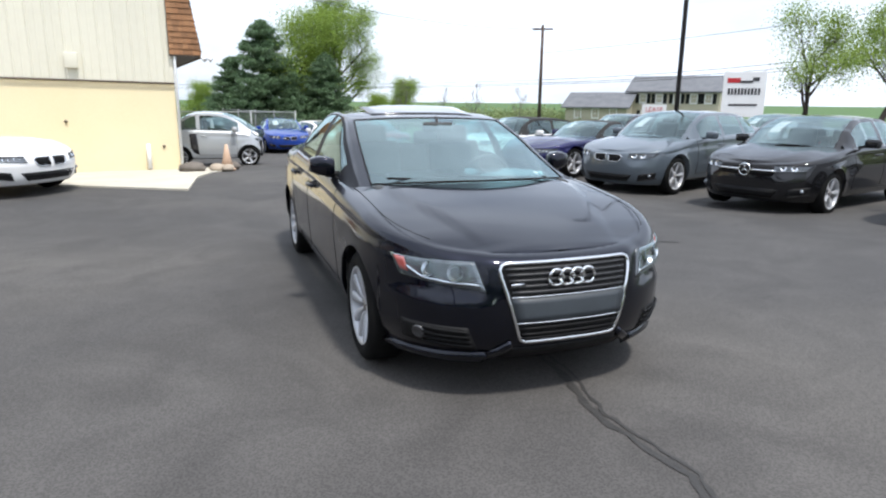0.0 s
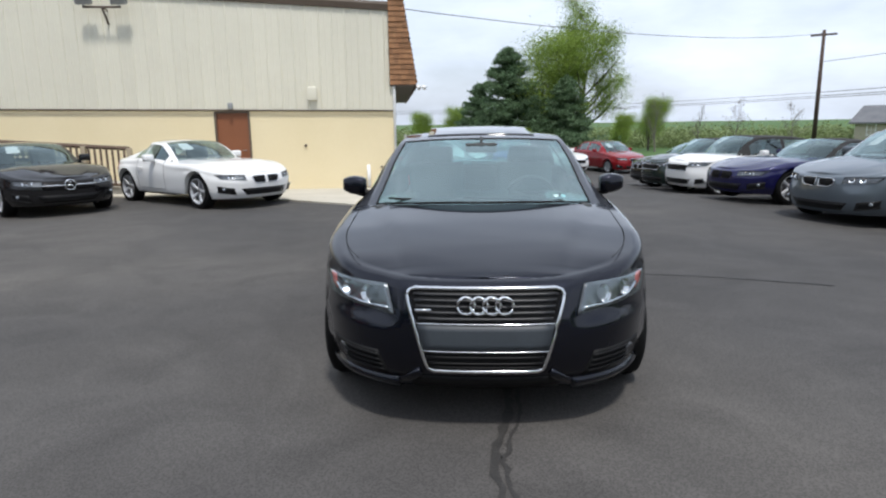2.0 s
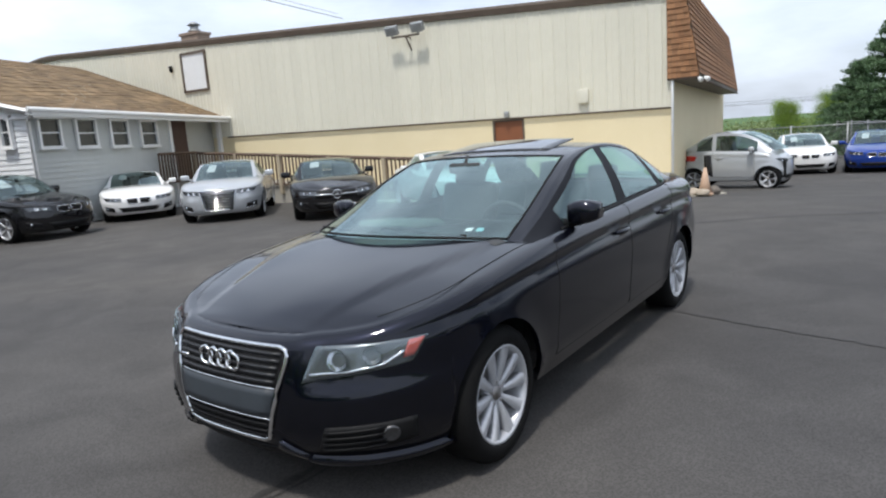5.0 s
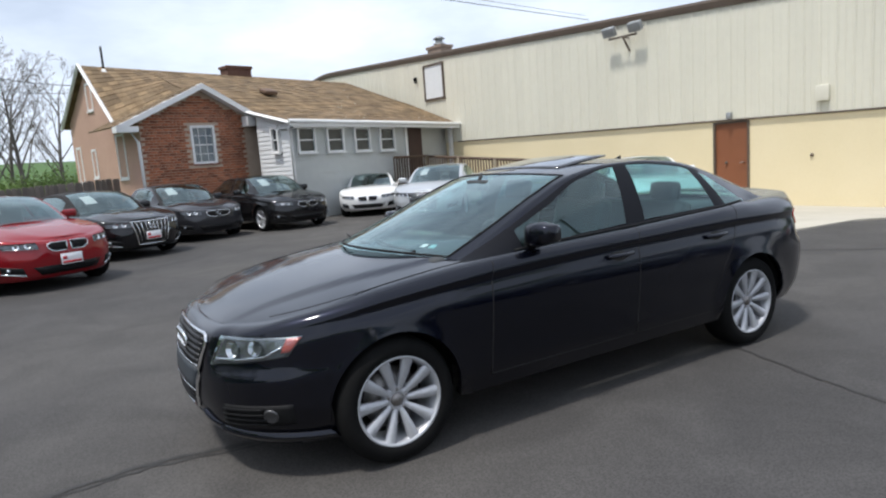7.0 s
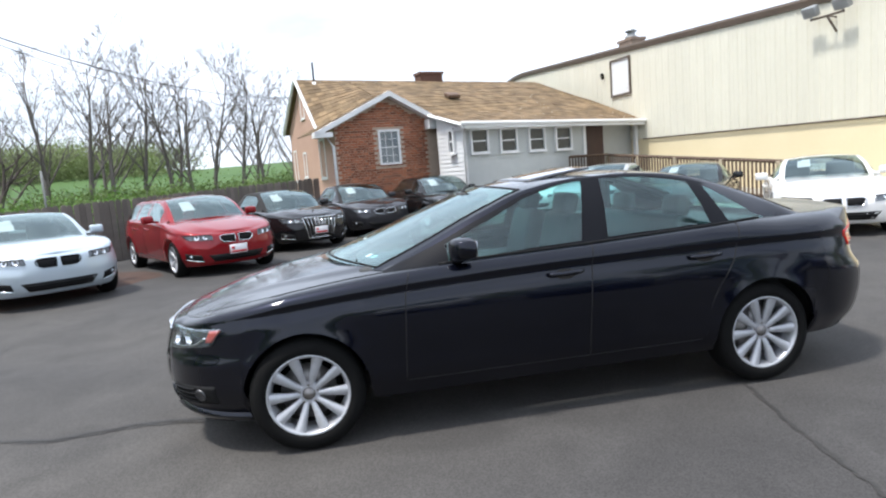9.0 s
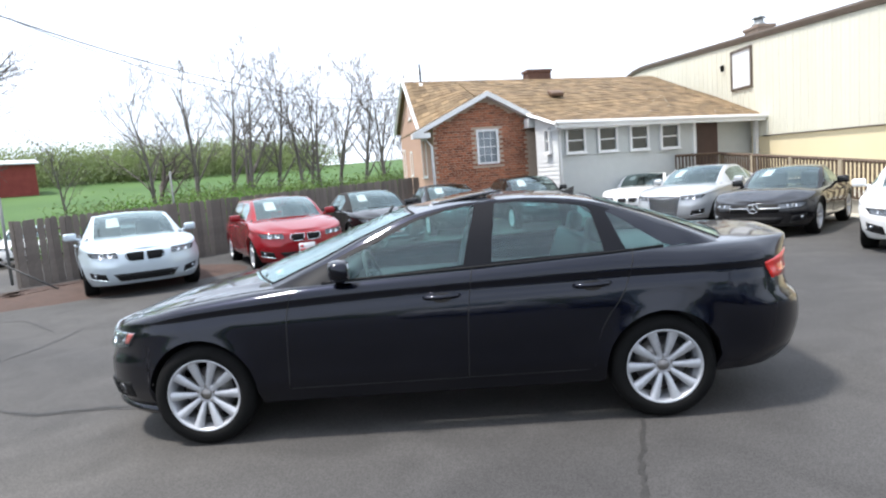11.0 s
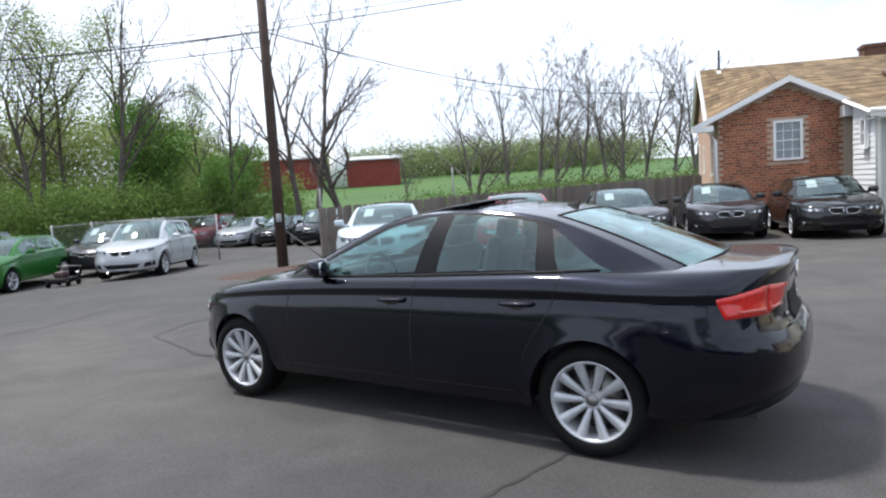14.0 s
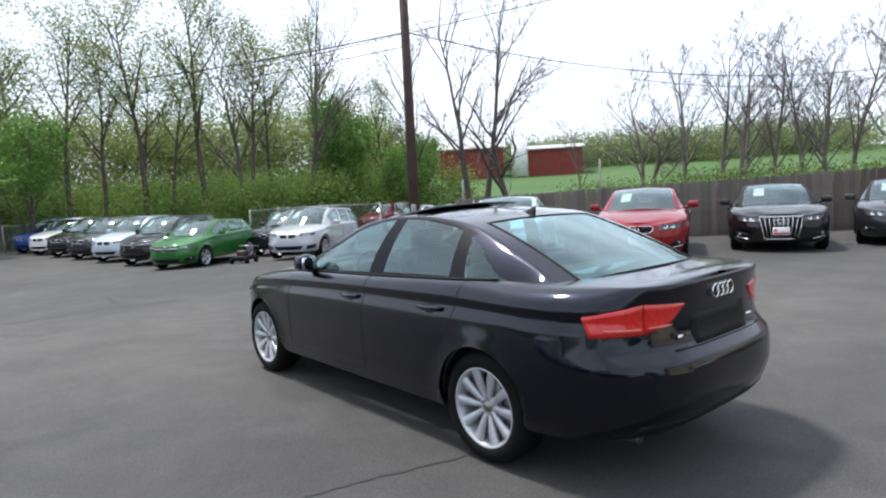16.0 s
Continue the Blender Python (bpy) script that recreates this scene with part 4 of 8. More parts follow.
crack([(0.2, -10.5), (0.55, -8.76), (0.71, -7.3)], 0.03, 15, "dark worn crack across asphalt")
crack([(-2.74, -7.46), (-3.32, -6.53)], 0.016, 16, "thin dark crack across asphalt")
crack([(-2.9, -4.9), (-3.8, -5.9), (-4.2, -7.4)], 0.018, 6, "thin dark crack across asphalt")


# ---- warehouse ----
def seam_z(u):
    return 1.83 + (-0.65 - u) * 0.0150


def top_z(u):
    z = 4.53 + (-0.73 - u) * 0.0570
    return z if u > -24.5 else z - 0.055 * (u + 24.5) ** 2


U0, U1, V = -27.0, -0.65, 12.35
wall = thing("wall_north", LOT, "cream block and ribbed metal warehouse wall", "wall", kind="structure")
bm = bmesh.new()
DOOR = (-5.32, -4.42, -0.16, 1.86)
us = [U0, -20, -15.4, -10, DOOR[0], DOOR[1], U1]
for a, b in zip(us, us[1:]):
    lo = DOOR[3] if a == DOOR[0] else -0.6
    vs = [bm.verts.new((u, v, z)) for v in (V, V + 0.3) for u, z in ((a, lo), (b, lo), (b, seam_z(b)), (a, seam_z(a)))]
    for q in ((0, 1, 2, 3), (7, 6, 5, 4), (0, 4, 5, 1), (3, 2, 6, 7), (0, 3, 7, 4), (1, 5, 6, 2)):
        bm.faces.new([vs[i] for i in q])
part("block_base", bm, BLOCK, wall, smooth=False)
# painted block courses stand out faintly
u = U0
SPAN = 0.335
while u < U1 - 0.02:
    b = min(u + SPAN, U1)
    z0, z1 = seam_z((u + b) / 2) + 0.02, top_z((u + b) / 2)
    bm = bmesh.new()
    w = b - u
    prof = [(0, 0.0), (0.05 * w, -0.022), (0.13 * w, -0.022), (0.18 * w, 0.0), (0.52 * w, 0.0), (0.55 * w, -0.008), (0.60 * w, -0.008), (0.63 * w, 0.0), (w, 0.0)]
    rows = [[bm.verts.new((u + p, V - 0.03 + d, zz)) for p, d in prof] for zz in (z0, z1)]
    grid_faces(bm, rows)
    back = [[bm.verts.new((u + p, V + 0.05, zz)) for p in (0, w)] for zz in (z0, z1)]
    grid_faces(bm, back)
    bm.faces.new((rows[1][0], rows[1][-1], back[1][1], back[1][0]))
    part("panel", bm, SIDING, wall, smooth=False)
    u += SPAN
bm = bmesh.new()
tube(bm, [(u, V - 0.055, seam_z(u)) for u in (-15.4, -10, -5, U1)], 0.022, 6)
part("seam_trim", bm, BROWN_TRIM, wall)
bm = bmesh.new()
rows = []
for i in range(41):
    u = U0 + (U1 - U0) * i / 40
    z = top_z(u)
    rows.append([bm.verts.new(p) for p in ((u, V - 0.02, z - 0.17), (u, V - 0.09, z - 0.16), (u, V - 0.12, z - 0.02), (u, V - 0.10, z + 0.05), (u, V + 0.2, z + 0.06))])
grid_faces(bm, rows)
part("roof_edge", bm, BROWN_TRIM, wall, "brown metal roof edge trim", smooth=False)
bm = bmesh.new()
rows = []
for i in range(41):
    u = U0 + (U1 - U0) * i / 40
    rows.append([bm.verts.new((u, V + 0.2, top_z(u) + 0.055)), bm.verts.new((u, V + 14, top_z(u) + 0.4))])
grid_faces(bm, rows)
tagged(part("warehouse_roof", bm, GALV, None, smooth=False), "low metal roof of the warehouse", "roof", kind="structure").matrix_world = LOT
bm = bmesh.new()
box(bm, (U1 - 0.15, V + 7.3, 1.6), (0.3, 14.0, 4.4))
box(bm, (U0 + 0.15, V + 7.3, 2.4), (0.3, 14.0, 6.0))
box(bm, ((U0 + U1) / 2, V + 14.2, 2.2), (U1 - U0, 0.3, 5.6))
ob = part("wall_east", bm, BLOCK, None, smooth=False)
tagged(ob, "cream side walls of the warehouse", "wall", kind="structure").matrix_world = LOT

door = thing("door_1", LOT, "brown steel door closed in cream block wall", "door", kind="structure")
bm = bmesh.new()
box(bm, ((DOOR[0] + DOOR[1]) / 2, V + 0.05, (DOOR[2] + DOOR[3]) / 2), (DOOR[1] - DOOR[0] - 0.08, 0.05, DOOR[3] - DOOR[2] - 0.04), None, 0.004, 1)
leaf = part("door_leaf", bm, BROWN_DOOR, door, smooth=False)
bm = bmesh.new()
for x in (DOOR[0] + 0.02, DOOR[1] - 0.02):
    box(bm, (x, V + 0.02, (DOOR[2] + DOOR[3]) / 2), (0.05, 0.12, DOOR[3] - DOOR[2]))
box(bm, ((DOOR[0] + DOOR[1]) / 2, V + 0.02, DOOR[3] - 0.02), (DOOR[1] - DOOR[0] - 0.1, 0.12, 0.05))
part("door_frame", bm, BROWN_TRIM, door, smooth=False)
bm = bmesh.new()
tube(bm, [(DOOR[1] - 0.14, V + 0.02, 0.85), (DOOR[1] - 0.14, V - 0.03, 0.85), (DOOR[1] - 0.24, V - 0.035, 0.85)], 0.012, 8)
part("door_handle", bm, STEEL, leaf)
bm = bmesh.new()
box(bm, (DOOR[0] + 0.45, V - 0.10, 2.0), (0.12, 0.12, 0.16), None, 0.02)
tagged(part("door_lamp", bm, GALV, None), "small grey wall lamp above the brown door", "lamp").matrix_world = LOT

win = thing("window_1", LOT, "white louvred window in a dark frame on metal siding", "window", kind="structure")
WU0, WU1, WZ0, WZ1 = -17.2, -16.02, 3.76, 5.06
bm = bmesh.new()
for x in (WU0, WU1):
    box(bm, (x, V - 0.06, (WZ0 + WZ1) / 2), (0.07, 0.08, WZ1 - WZ0 + 0.07))
for z in (WZ0, WZ1):
    box(bm, ((WU0 + WU1) / 2, V - 0.06, z), (WU1 - WU0 - 0.07, 0.08, 0.07))
part("window_frame", bm, BROWN_TRIM, win, smooth=False)
for i in range(13):
    bm = bmesh.new()
    z = WZ0 + 0.05 + (WZ1 - WZ0 - 0.08) * (i + 0.5) / 13
    box(bm, ((WU0 + WU1) / 2, V - 0.055, z), (WU1 - WU0 - 0.07, 0.012, 0.094), Euler((radians(-4), 0, 0)).to_matrix())
    part("slat", bm, VINYL_WHITE, win, smooth=False)

bm = bmesh.new()
box(bm, (-2.76, V - 0.09, 2.29), (0.27, 0.1, 0.34), None, 0.012)
tagged(part("wall_vent", bm, SIDING, None), "cream vent box on metal siding", "vent").matrix_world = LOT
bm = bmesh.new()
box(bm, (-17.75, V - 0.1, 4.62), (0.07, 0.16, 0.22), Euler((0.4, 0, 0.3)).to_matrix(), 0.02)
tagged(part("security_camera", bm, BLACK_PLASTIC, None), "small dark security camera on metal siding", "camera").matrix_world = LOT
for u, z in ((-5.0, 0.85), (-3.0, 0.95), (-1.0, 0.35)):
    bm = bmesh.new()
    lathe(bm, [(-0.02, 0.001), (-0.02, 0.035), (0.02, 0.035)], 10)
    o = tagged(part("wall_fitting", bm, BROWN_TRIM, None), "small round fitting on cream block wall", "fitting")
    o.matrix_world = LOT @ pose(u, V - 0.02, z, 0, 0, 90)
bm = bmesh.new()
tube(bm, [(-1.35, V - 0.09, -0.18), (-1.35, V - 0.09, 0.42)], 0.05, 10)
tagged(part("standpipe", bm, WHITE, None), "short white standpipe against the cream wall", "pipe").matrix_world = LOT

# floodlights on a bracket
flood = thing("floodlight", LOT @ pose(-7.72, V - 0.04, 4.32), "pair of grey floodlights on a wall bracket", "lamp")
bm = bmesh.new()
tube(bm, [(0, 0, -0.28), (0, -0.30, 0.08)], 0.028, 6)
tube(bm, [(0, 0, 0.05), (0, -0.30, 0.08)], 0.02, 6)
tube(bm, [(-0.45, -0.30, 0.08), (0.45, -0.30, 0.08)], 0.03, 6)
part("bracket", bm, BROWN_TRIM, flood)
for x in (-0.42, 0.42):
    bm = bmesh.new()
    box(bm, (x, -0.33, 0.27), (0.38, 0.16, 0.26), Euler((radians(25), 0, 0)).to_matrix(), 0.03)
    tube(bm, [(x, -0.30, 0.08), (x, -0.32, 0.18)], 0.025, 6)
    part("lamp_head", bm, GALV, flood)

# shingled mansard along the east side
man = thing("mansard", LOT, "brown cedar-shake mansard overhang at the warehouse corner", "roof", kind="structure")
bm = bmesh.new()
v0, v1 = V - 0.12, V + 13
prof = [(-0.72, 4.75), (-0.36, 4.75), (-0.02, 2.58), (-0.02, 2.46), (-0.72, 2.46)]
ends = [[bm.verts.new((u, v, z)) for u, z in prof] for v in (v0, v1)]
for i in range(5):
    bm.faces.new((ends[0][i], ends[0][(i + 1) % 5], ends[1][(i + 1) % 5], ends[1][i]))
bm.faces.new(ends[0])
bm.faces.new(ends[1][::-1])
part("mansard_core", bm, BROWN_TRIM, man, smooth=False)
rnd = random.Random(8)
for row in range(17):
    z0, z1 = 2.50 + row * 0.132, 2.50 + row * 0.132 + 0.15
    u = -0.72
    edge = -0.02 - (z0 - 2.58) * (0.34 / 2.17)
    while u < edge - 0.03:
        w = min(rnd.uniform(0.09, 0.2), edge - u)
        bm = bmesh.new()
        y = v0 - 0.012 - rnd.uniform(0, 0.010)
        vs = [bm.verts.new(p) for p in ((u + 0.003, y - 0.012, z0), (u + w - 0.003, y - 0.012, z0), (u + w - 0.003, y + 0.010, z1), (u + 0.003, y + 0.010, z1), (u + 0.003, v0, z0), (u + w - 0.003, v0, z0))]
        bm.faces.new(vs[:4])
        bm.faces.new((vs[0], vs[4], vs[5], vs[1]))
        part("shingle", bm, SHAKE, man, smooth=False)
        u += w
for row in range(16):
    t0, t1 = row / 16, (row + 1.1) / 16
    bm = bmesh.new()
    a, b = (-0.005 - 0.34 * t0, 2.57 + 2.17 * t0), (-0.02 - 0.34 * min(t1, 1), 2.57 + 2.17 * min(t1, 1))
    vs = [bm.verts.new(p) for p in ((a[0] + 0.02, v0, a[1]), (a[0] + 0.02, v1, a[1]), (b[0] + 0.01, v1, b[1]), (b[0] + 0.01, v0, b[1]), (a[0] - 0.01, v0, a[1]), (a[0] - 0.01, v1, a[1]))]
    bm.faces.new(vs[:4])
    bm.faces.new((vs[0], vs[4], vs[5], vs[1]))
    part("shingle_course", bm, SHAKE, man, smooth=False)
bm = bmesh.new()
tube(bm, [(-0.02, V - 0.1, 2.46), (-0.02, V + 13, 2.46)], 0.035, 6)
part("gutter", bm, BROWN_TRIM, man)
bm = bmesh.new()
tube(bm, [(-0.6, V - 0.07, 4.4), (-0.62, V - 0.07, -0.1)], 0.035, 8)
tagged(part("downpipe", bm, VINYL_WHITE, None), "white downpipe at the warehouse corner", "pipe").matrix_world = LOT
flood2 = thing("eave_lamp", LOT @ pose(0.02, V - 0.16, 2.48), "small twin floodlight under the mansard corner", "lamp")
for dx in (0.0, 0.14):
    bm = bmesh.new()
    lathe(bm, [(-0.06, 0.02), (0.0, 0.05), (0.07, 0.06), (0.07, 0.001)], 10)
    part("lamp_head", bm, WHITE, flood2).matrix_basis = pose(dx, -0.05, -0.05, 0, 35, -50 + 200 * dx)
# chimney behind the wall's top
chim = thing("chimney", LOT @ pose(-18.2, V + 1.6, 5.55), "tan brick chimney with a metal flue cap on the warehouse", "chimney")
bm = bmesh.new()
box(bm, (0, 0, 0.05), (0.9, 0.6, 0.9), None, 0.02)
box(bm, (0, 0, 0.5), (1.0, 0.7, 0.1), None, 0.01)
part("chimney_body", bm, surf("brown_chimney_brick", (0.20, 0.145, 0.11), (0.27, 0.20, 0.155), 5, 0.9, bump=0.3), chim, smooth=False)
bm = bmesh.new()
tube(bm, [(0, 0, 0.5), (0, 0, 0.86)], 0.16, 12)
tube(bm, [(0, 0, 0.84), (0, 0, 0.95)], [0.26, 0.10], 12)
tube(bm, [(0, 0, 0.60), (0, 0, 0.66)], 0.24, 12)
part("flue", bm, GALV, chim)

# ---- ramp and railing before the warehouse ----
RV = 10.85


def ramp_z(u):
    return 0.0 + (-7.1 - u) * 0.070


ramp = thing("ramp", LOT, "tan concrete access ramp along the warehouse wall", "ramp", kind="structure")
bm = bmesh.new()
vs = []
for u in (-15.4, -7.1):
    vs.append([bm.verts.new(p) for p in ((u, RV, -0.4), (u, RV, ramp_z(u) + 0.06), (u, V - 0.01, ramp_z(u) + 0.06), (u, V - 0.01, -0.4))])
for i in range(4):
    bm.faces.new((vs[0][i], vs[0][(i + 1) % 4], vs[1][(i + 1) % 4], vs[1][i]))
bm.faces.new(vs[1])
part("ramp_slab", bm, CONCRETE_GREY, ramp, smooth=False)
rail = thing("railing", LOT, "brown wooden ramp railing with tan posts", "railing")
for u in (-15.4, -13.6, -11.8, -9.9, -8.0, -6.95):
    bm = bmesh.new()
    z = ramp_z(max(u, -15.4))
    box(bm, (u, RV - 0.05, z + 0.42), (0.11, 0.11, 1.18), None, 0.01, 1)
    part("post", bm, RAIL_POST, rail, smooth=False)
bm = bmesh.new()
for h, s in ((1.0, 0.05), (0.12, 0.035)):
    for a, b in ((-15.4, -6.95),):
        tube(bm, [(a, RV - 0.04, ramp_z(a) + h), (b, RV - 0.04, ramp_z(b) + h)], s, 4)
part("rail", bm, RAIL_WOOD, rail, smooth=False)
u = -15.3
bm = bmesh.new()
box(bm, (0, 0, 0.5), (0.042, 0.035, 0.92))
bal = mesh_of("baluster", bm, RAIL_WOOD, smooth=False)
while u < -7.0:
    o = new("baluster", bal)
    o.parent = rail
    o.matrix_basis = pose(u, RV - 0.08, ramp_z(u) + 0.06)
    u += 0.135
rail2 = thing("railing", LOT, "dark wooden porch railing", "railing")
bm = bmesh.new()
tube(bm, [(-15.4, RV - 0.04, 1.6), (-15.0, 9.1, 1.62)], 0.045, 4)
tube(bm, [(-15.4, RV - 0.04, 0.72), (-15.0, 9.1, 0.74)], 0.035, 4)
part("rail", bm, RAIL_WOOD, rail2, smooth=False)
for i in range(14):
    o = new("baluster", bal)
    o.parent = rail2
    o.matrix_basis = pose(-15.4 + 0.4 * i / 13, RV - 0.08 - 1.7 * i / 13, 0.68)

# ---- brick house ----
HOUSE = pose(-15.235, 3.255, -0.059, 0, 0, 15.8) @ Matrix.Scale(1.04, 4)
house = thing("brick_house", HOUSE, "single-storey red brick house with tan shingle roof and sunroom", "house")
BL, BR, BA = -3.22, 1.0, -2.4
WB = (-1.75, -1.06, 1.85, 2.93)


def wall_with_hole(bm, a, b0, b1, z0, z1, hole, depth=0.12, tops=()):
    """A wall in the plane x = a with one opening and its reveals."""
    h0, h1, g0, g1 = hole
    P = lambda b, z, d=0.0: bm.verts.new((a - d, b, z))  # noqa: E731
    for quad in (((b0, z0), (h0, z0), (h0, z1), (b0, z1)), ((h1, z0), (b1, z0), (b1, z1), (h1, z1)), ((h0, z0), (h1, z0), (h1, g0), (h0, g0)), ((h0, g1), (h1, g1), (h1, z1), (h0, z1))):
        bm.faces.new([P(*q) for q in quad])
    ring = [(h0, g0), (h1, g0), (h1, g1), (h0, g1)]
    for i in range(4):
        p, q = ring[i], ring[(i + 1) % 4]
        bm.faces.new((P(*p), P(*q), P(*q, depth), P(*p, depth)))


bm = bmesh.new()
wall_with_hole(bm, BA, BL, BR, -0.5, 3.0, WB)
bm.faces.new([bm.verts.new((BA, b, z)) for b, z in ((BL, 3.0), (BR, 3.0), (BR, 3.1), (0.05, 3.26), (-1.43, 4.0), (BL, 3.16))])
bmesh.ops.remove_doubles(bm, verts=bm.verts, dist=0.001)
gable_wall = part("wall", bm, MORTAR, house, "red brick gable wall", smooth=False)
SB = -3.22
bm = bmesh.new()
bm.faces.new([bm.verts.new((a, SB, z)) for a, z in ((BA, -0.5), (-8.1, -0.5), (-8.1, 3.5), (-5.9, 5.02), (-3.85, 3.2), (BA, 3.1))])
part("wall", bm, BRICK_SUNLIT, house, "pale sunlit brick side wall", smooth=False)


def sash(parent, m, w, h, bars=(2, 4), name="window", material=WHITE, casing=0.07, label="", pane=None):
    """A window facing +x in its own frame, its middle at the origin: casing, pane, bars, sill."""
    root = new(name)
    root.parent, root.matrix_basis = parent, m
    if label:
        tagged(root, label)
    bm = bmesh.new()
    for y in (-w / 2, w / 2):
        box(bm, (0.0, y, 0), (0.09, casing, h + casing))
    for z in (-h / 2, h / 2):
        box(bm, (0.0, 0, z), (0.09, w - casing, casing))
    part("window_frame", bm, material, root, smooth=False)
    bm = bmesh.new()
    box(bm, (-0.03, 0, 0), (0.012, w, h))
    part("pane", bm, pane or DARK_GLASS, root, smooth=False)
    bm = bmesh.new()
    for i in range(1, bars[0]):
        box(bm, (-0.012, -w / 2 + w * i / bars[0], 0), (0.02, 0.016, h))
    for i in range(1, bars[1]):
        box(bm, (-0.008, 0, -h / 2 + h * i / bars[1]), (0.022, w, 0.03 if i == bars[1] // 2 else 0.014))
    part("glazing_bar", bm, material, root, smooth=False)
    bm = bmesh.new()
    box(bm, (0.035, 0, -h / 2 - casing * 0.7), (0.08, w + 0.10, 0.035))
    part("sill", bm, BRICK if material is WHITE and bars[0] > 2 else material, root, smooth=False)
    return root


# the sky's reflection is painted into this pane's grey-blue colour
sash(house, pose(BA - 0.03, (WB[0] + WB[1]) / 2, (WB[2] + WB[3]) / 2), 0.68, 1.06, (3, 4), pane=surf("sky_reflection_glass", (0.13, 0.155, 0.17), (0.20, 0.23, 0.25), 1.5, 0.06, coat=0.6))
# sunroom
bm = bmesh.new()
SUNH = 2.78
nb = 24
for i in range(nb):
    z0, z1 = -0.4 + (SUNH + 0.4) * i / nb, -0.4 + (SUNH + 0.4) * (i + 1) / nb
    for p, q in (((0.0, 0.0), (0.0, 4.58)),):
        vs = [bm.verts.new(v) for v in ((0.018, p[1], z0), (0.018, q[1], z0), (0.0, q[1], z1), (0.0, p[1], z1), (0.0, p[1], z0), (0.0, q[1], z0))]
        bm.faces.new(vs[:4])
        bm.faces.new((vs[0], vs[4], vs[5], vs[1]))
bmesh.ops.remove_doubles(bm, verts=bm.verts, dist=0.0005)
part("wall", bm, VINYL, house, "grey lapped vinyl front wall", smooth=False)
bm = bmesh.new()
for i in range(nb):
    z0, z1 = -0.4 + (SUNH + 0.4) * i / nb, -0.4 + (SUNH + 0.4) * (i + 1) / nb
    vs = [bm.verts.new(v) for v in ((0.0, -0.018, z0), (-1.7, -0.018, z0), (-1.7, 0.0, z1), (0.0, 0.0, z1), (0.0, 0.0, z0), (-1.7, 0.0, z0))]
    bm.faces.new(vs[:4])
    bm.faces.new((vs[0], vs[4], vs[5], vs[1]))
bmesh.ops.remove_doubles(bm, verts=bm.verts, dist=0.0005)
bm.faces.new([bm.verts.new(p) for p in ((0.0, -0.004, SUNH), (-1.7, -0.004, SUNH), (-1.7, -0.004, 3.22), (0.0, -0.004, 2.84))])
part("wall", bm, VINYL_WHITE, house, "white lapped vinyl side wall", smooth=False)
for b0, b1 in ((0.22, 0.83), (1.26, 1.88), (2.32, 2.94), (3.36, 4.0)):
    z = 2.30 - 0.020 * b0
    sash(house, pose(0.066, (b0 + b1) / 2, z), b1 - b0 - 0.03, 0.70, (1, 2), casing=0.055)
sash(house, pose(-0.62, -0.075, 2.36, 0, 0, -90), 0.34, 0.70, (1, 2))
# porch
bm = bmesh.new()
box(bm, (-0.24, 4.60, 1.2), (0.35, 0.06, 3.2))
box(bm, (-0.46, 6.07, 1.2), (0.08, 2.88, 3.2))
part("porch_wall", bm, VINYL, house, smooth=False)
bm = bmesh.new()
box(bm, (-1.3, 6.0, 0.3), (2.6, 2.75, 0.9))
part("porch_floor", bm, CONCRETE_GREY, house, smooth=False)
bm = bmesh.new()
box(bm, (-0.38, 5.25, 1.72), (0.05, 0.9, 1.9), None, 0.01, 1)
part("door", bm, surf("dark_red_brown_door", (0.055, 0.028, 0.024), (0.07, 0.036, 0.03), 3, 0.5), house, "dark brown porch door", smooth=False)
bm = bmesh.new()
box(bm, (-0.02, 6.85, 1.65), (0.12, 0.12, 2.1))
part("porch_post", bm, WHITE, house, smooth=False)
for b in (0.02, 4.56):
    bm = bmesh.new()
    box(bm, (0.03, b, 1.2), (0.06, 0.10, 3.2))
    part("corner_board", bm, WHITE, house, smooth=False)


def roof_plane(corners, courses, across, name, seed):
    """Shingle courses laid between a lower and an upper edge; corners: low left, low right, top right, top left."""
    rnd = random.Random(seed)
    ll, lr, tr, tl = [Vector(c) for c in corners]
    nrm = (lr - ll).cross(tl - ll).normalized()
    if nrm.z < 0:
        nrm = -nrm
    verts, faces = [], []
    for i in range(courses):
        a, b = i / courses, (i + 1.15) / courses
        for j in range(across):
            c, d = j / across, (j + 1) / across
            lift = rnd.uniform(0.012, 0.024)
            n = len(verts)
            for (s, t, h) in ((c, a, lift), (d, a, lift), (d, min(b, 1.0), 0.004), (c, min(b, 1.0), 0.004), (c, a, -0.02), (d, a, -0.02)):
                lo, hi = ll.lerp(lr, s), tl.lerp(tr, s)
                verts.append(lo.lerp(hi, t) + nrm * h)
            faces += [(n, n + 1, n + 2, n + 3), (n, n + 4, n + 5, n + 1)]
    return raw_mesh(name, verts, faces, SHINGLE)


ZR = 5.06
part("roof", roof_plane([(-3.75, -3.38, 3.16), (-3.2, -1.43, 4.06), (-5.9, -1.43, ZR), (-5.9, -3.38, ZR + 0.04)], 12, 8, "roof", 1), None, house)
part("roof", roof_plane([(0.42, -0.22, 2.80), (0.42, 7.0, 2.62), (-2.05, 6.85, 3.60), (-2.05, -0.10, 3.34)], 10, 28, "roof", 2), None, house)
part("roof", roof_plane([(-2.05, -0.10, 3.34), (-2.05, 6.85, 3.60), (-3.2, 6.8, 4.0), (-3.2, -1.43, 4.08)], 5, 30, "roof", 7), None, house)
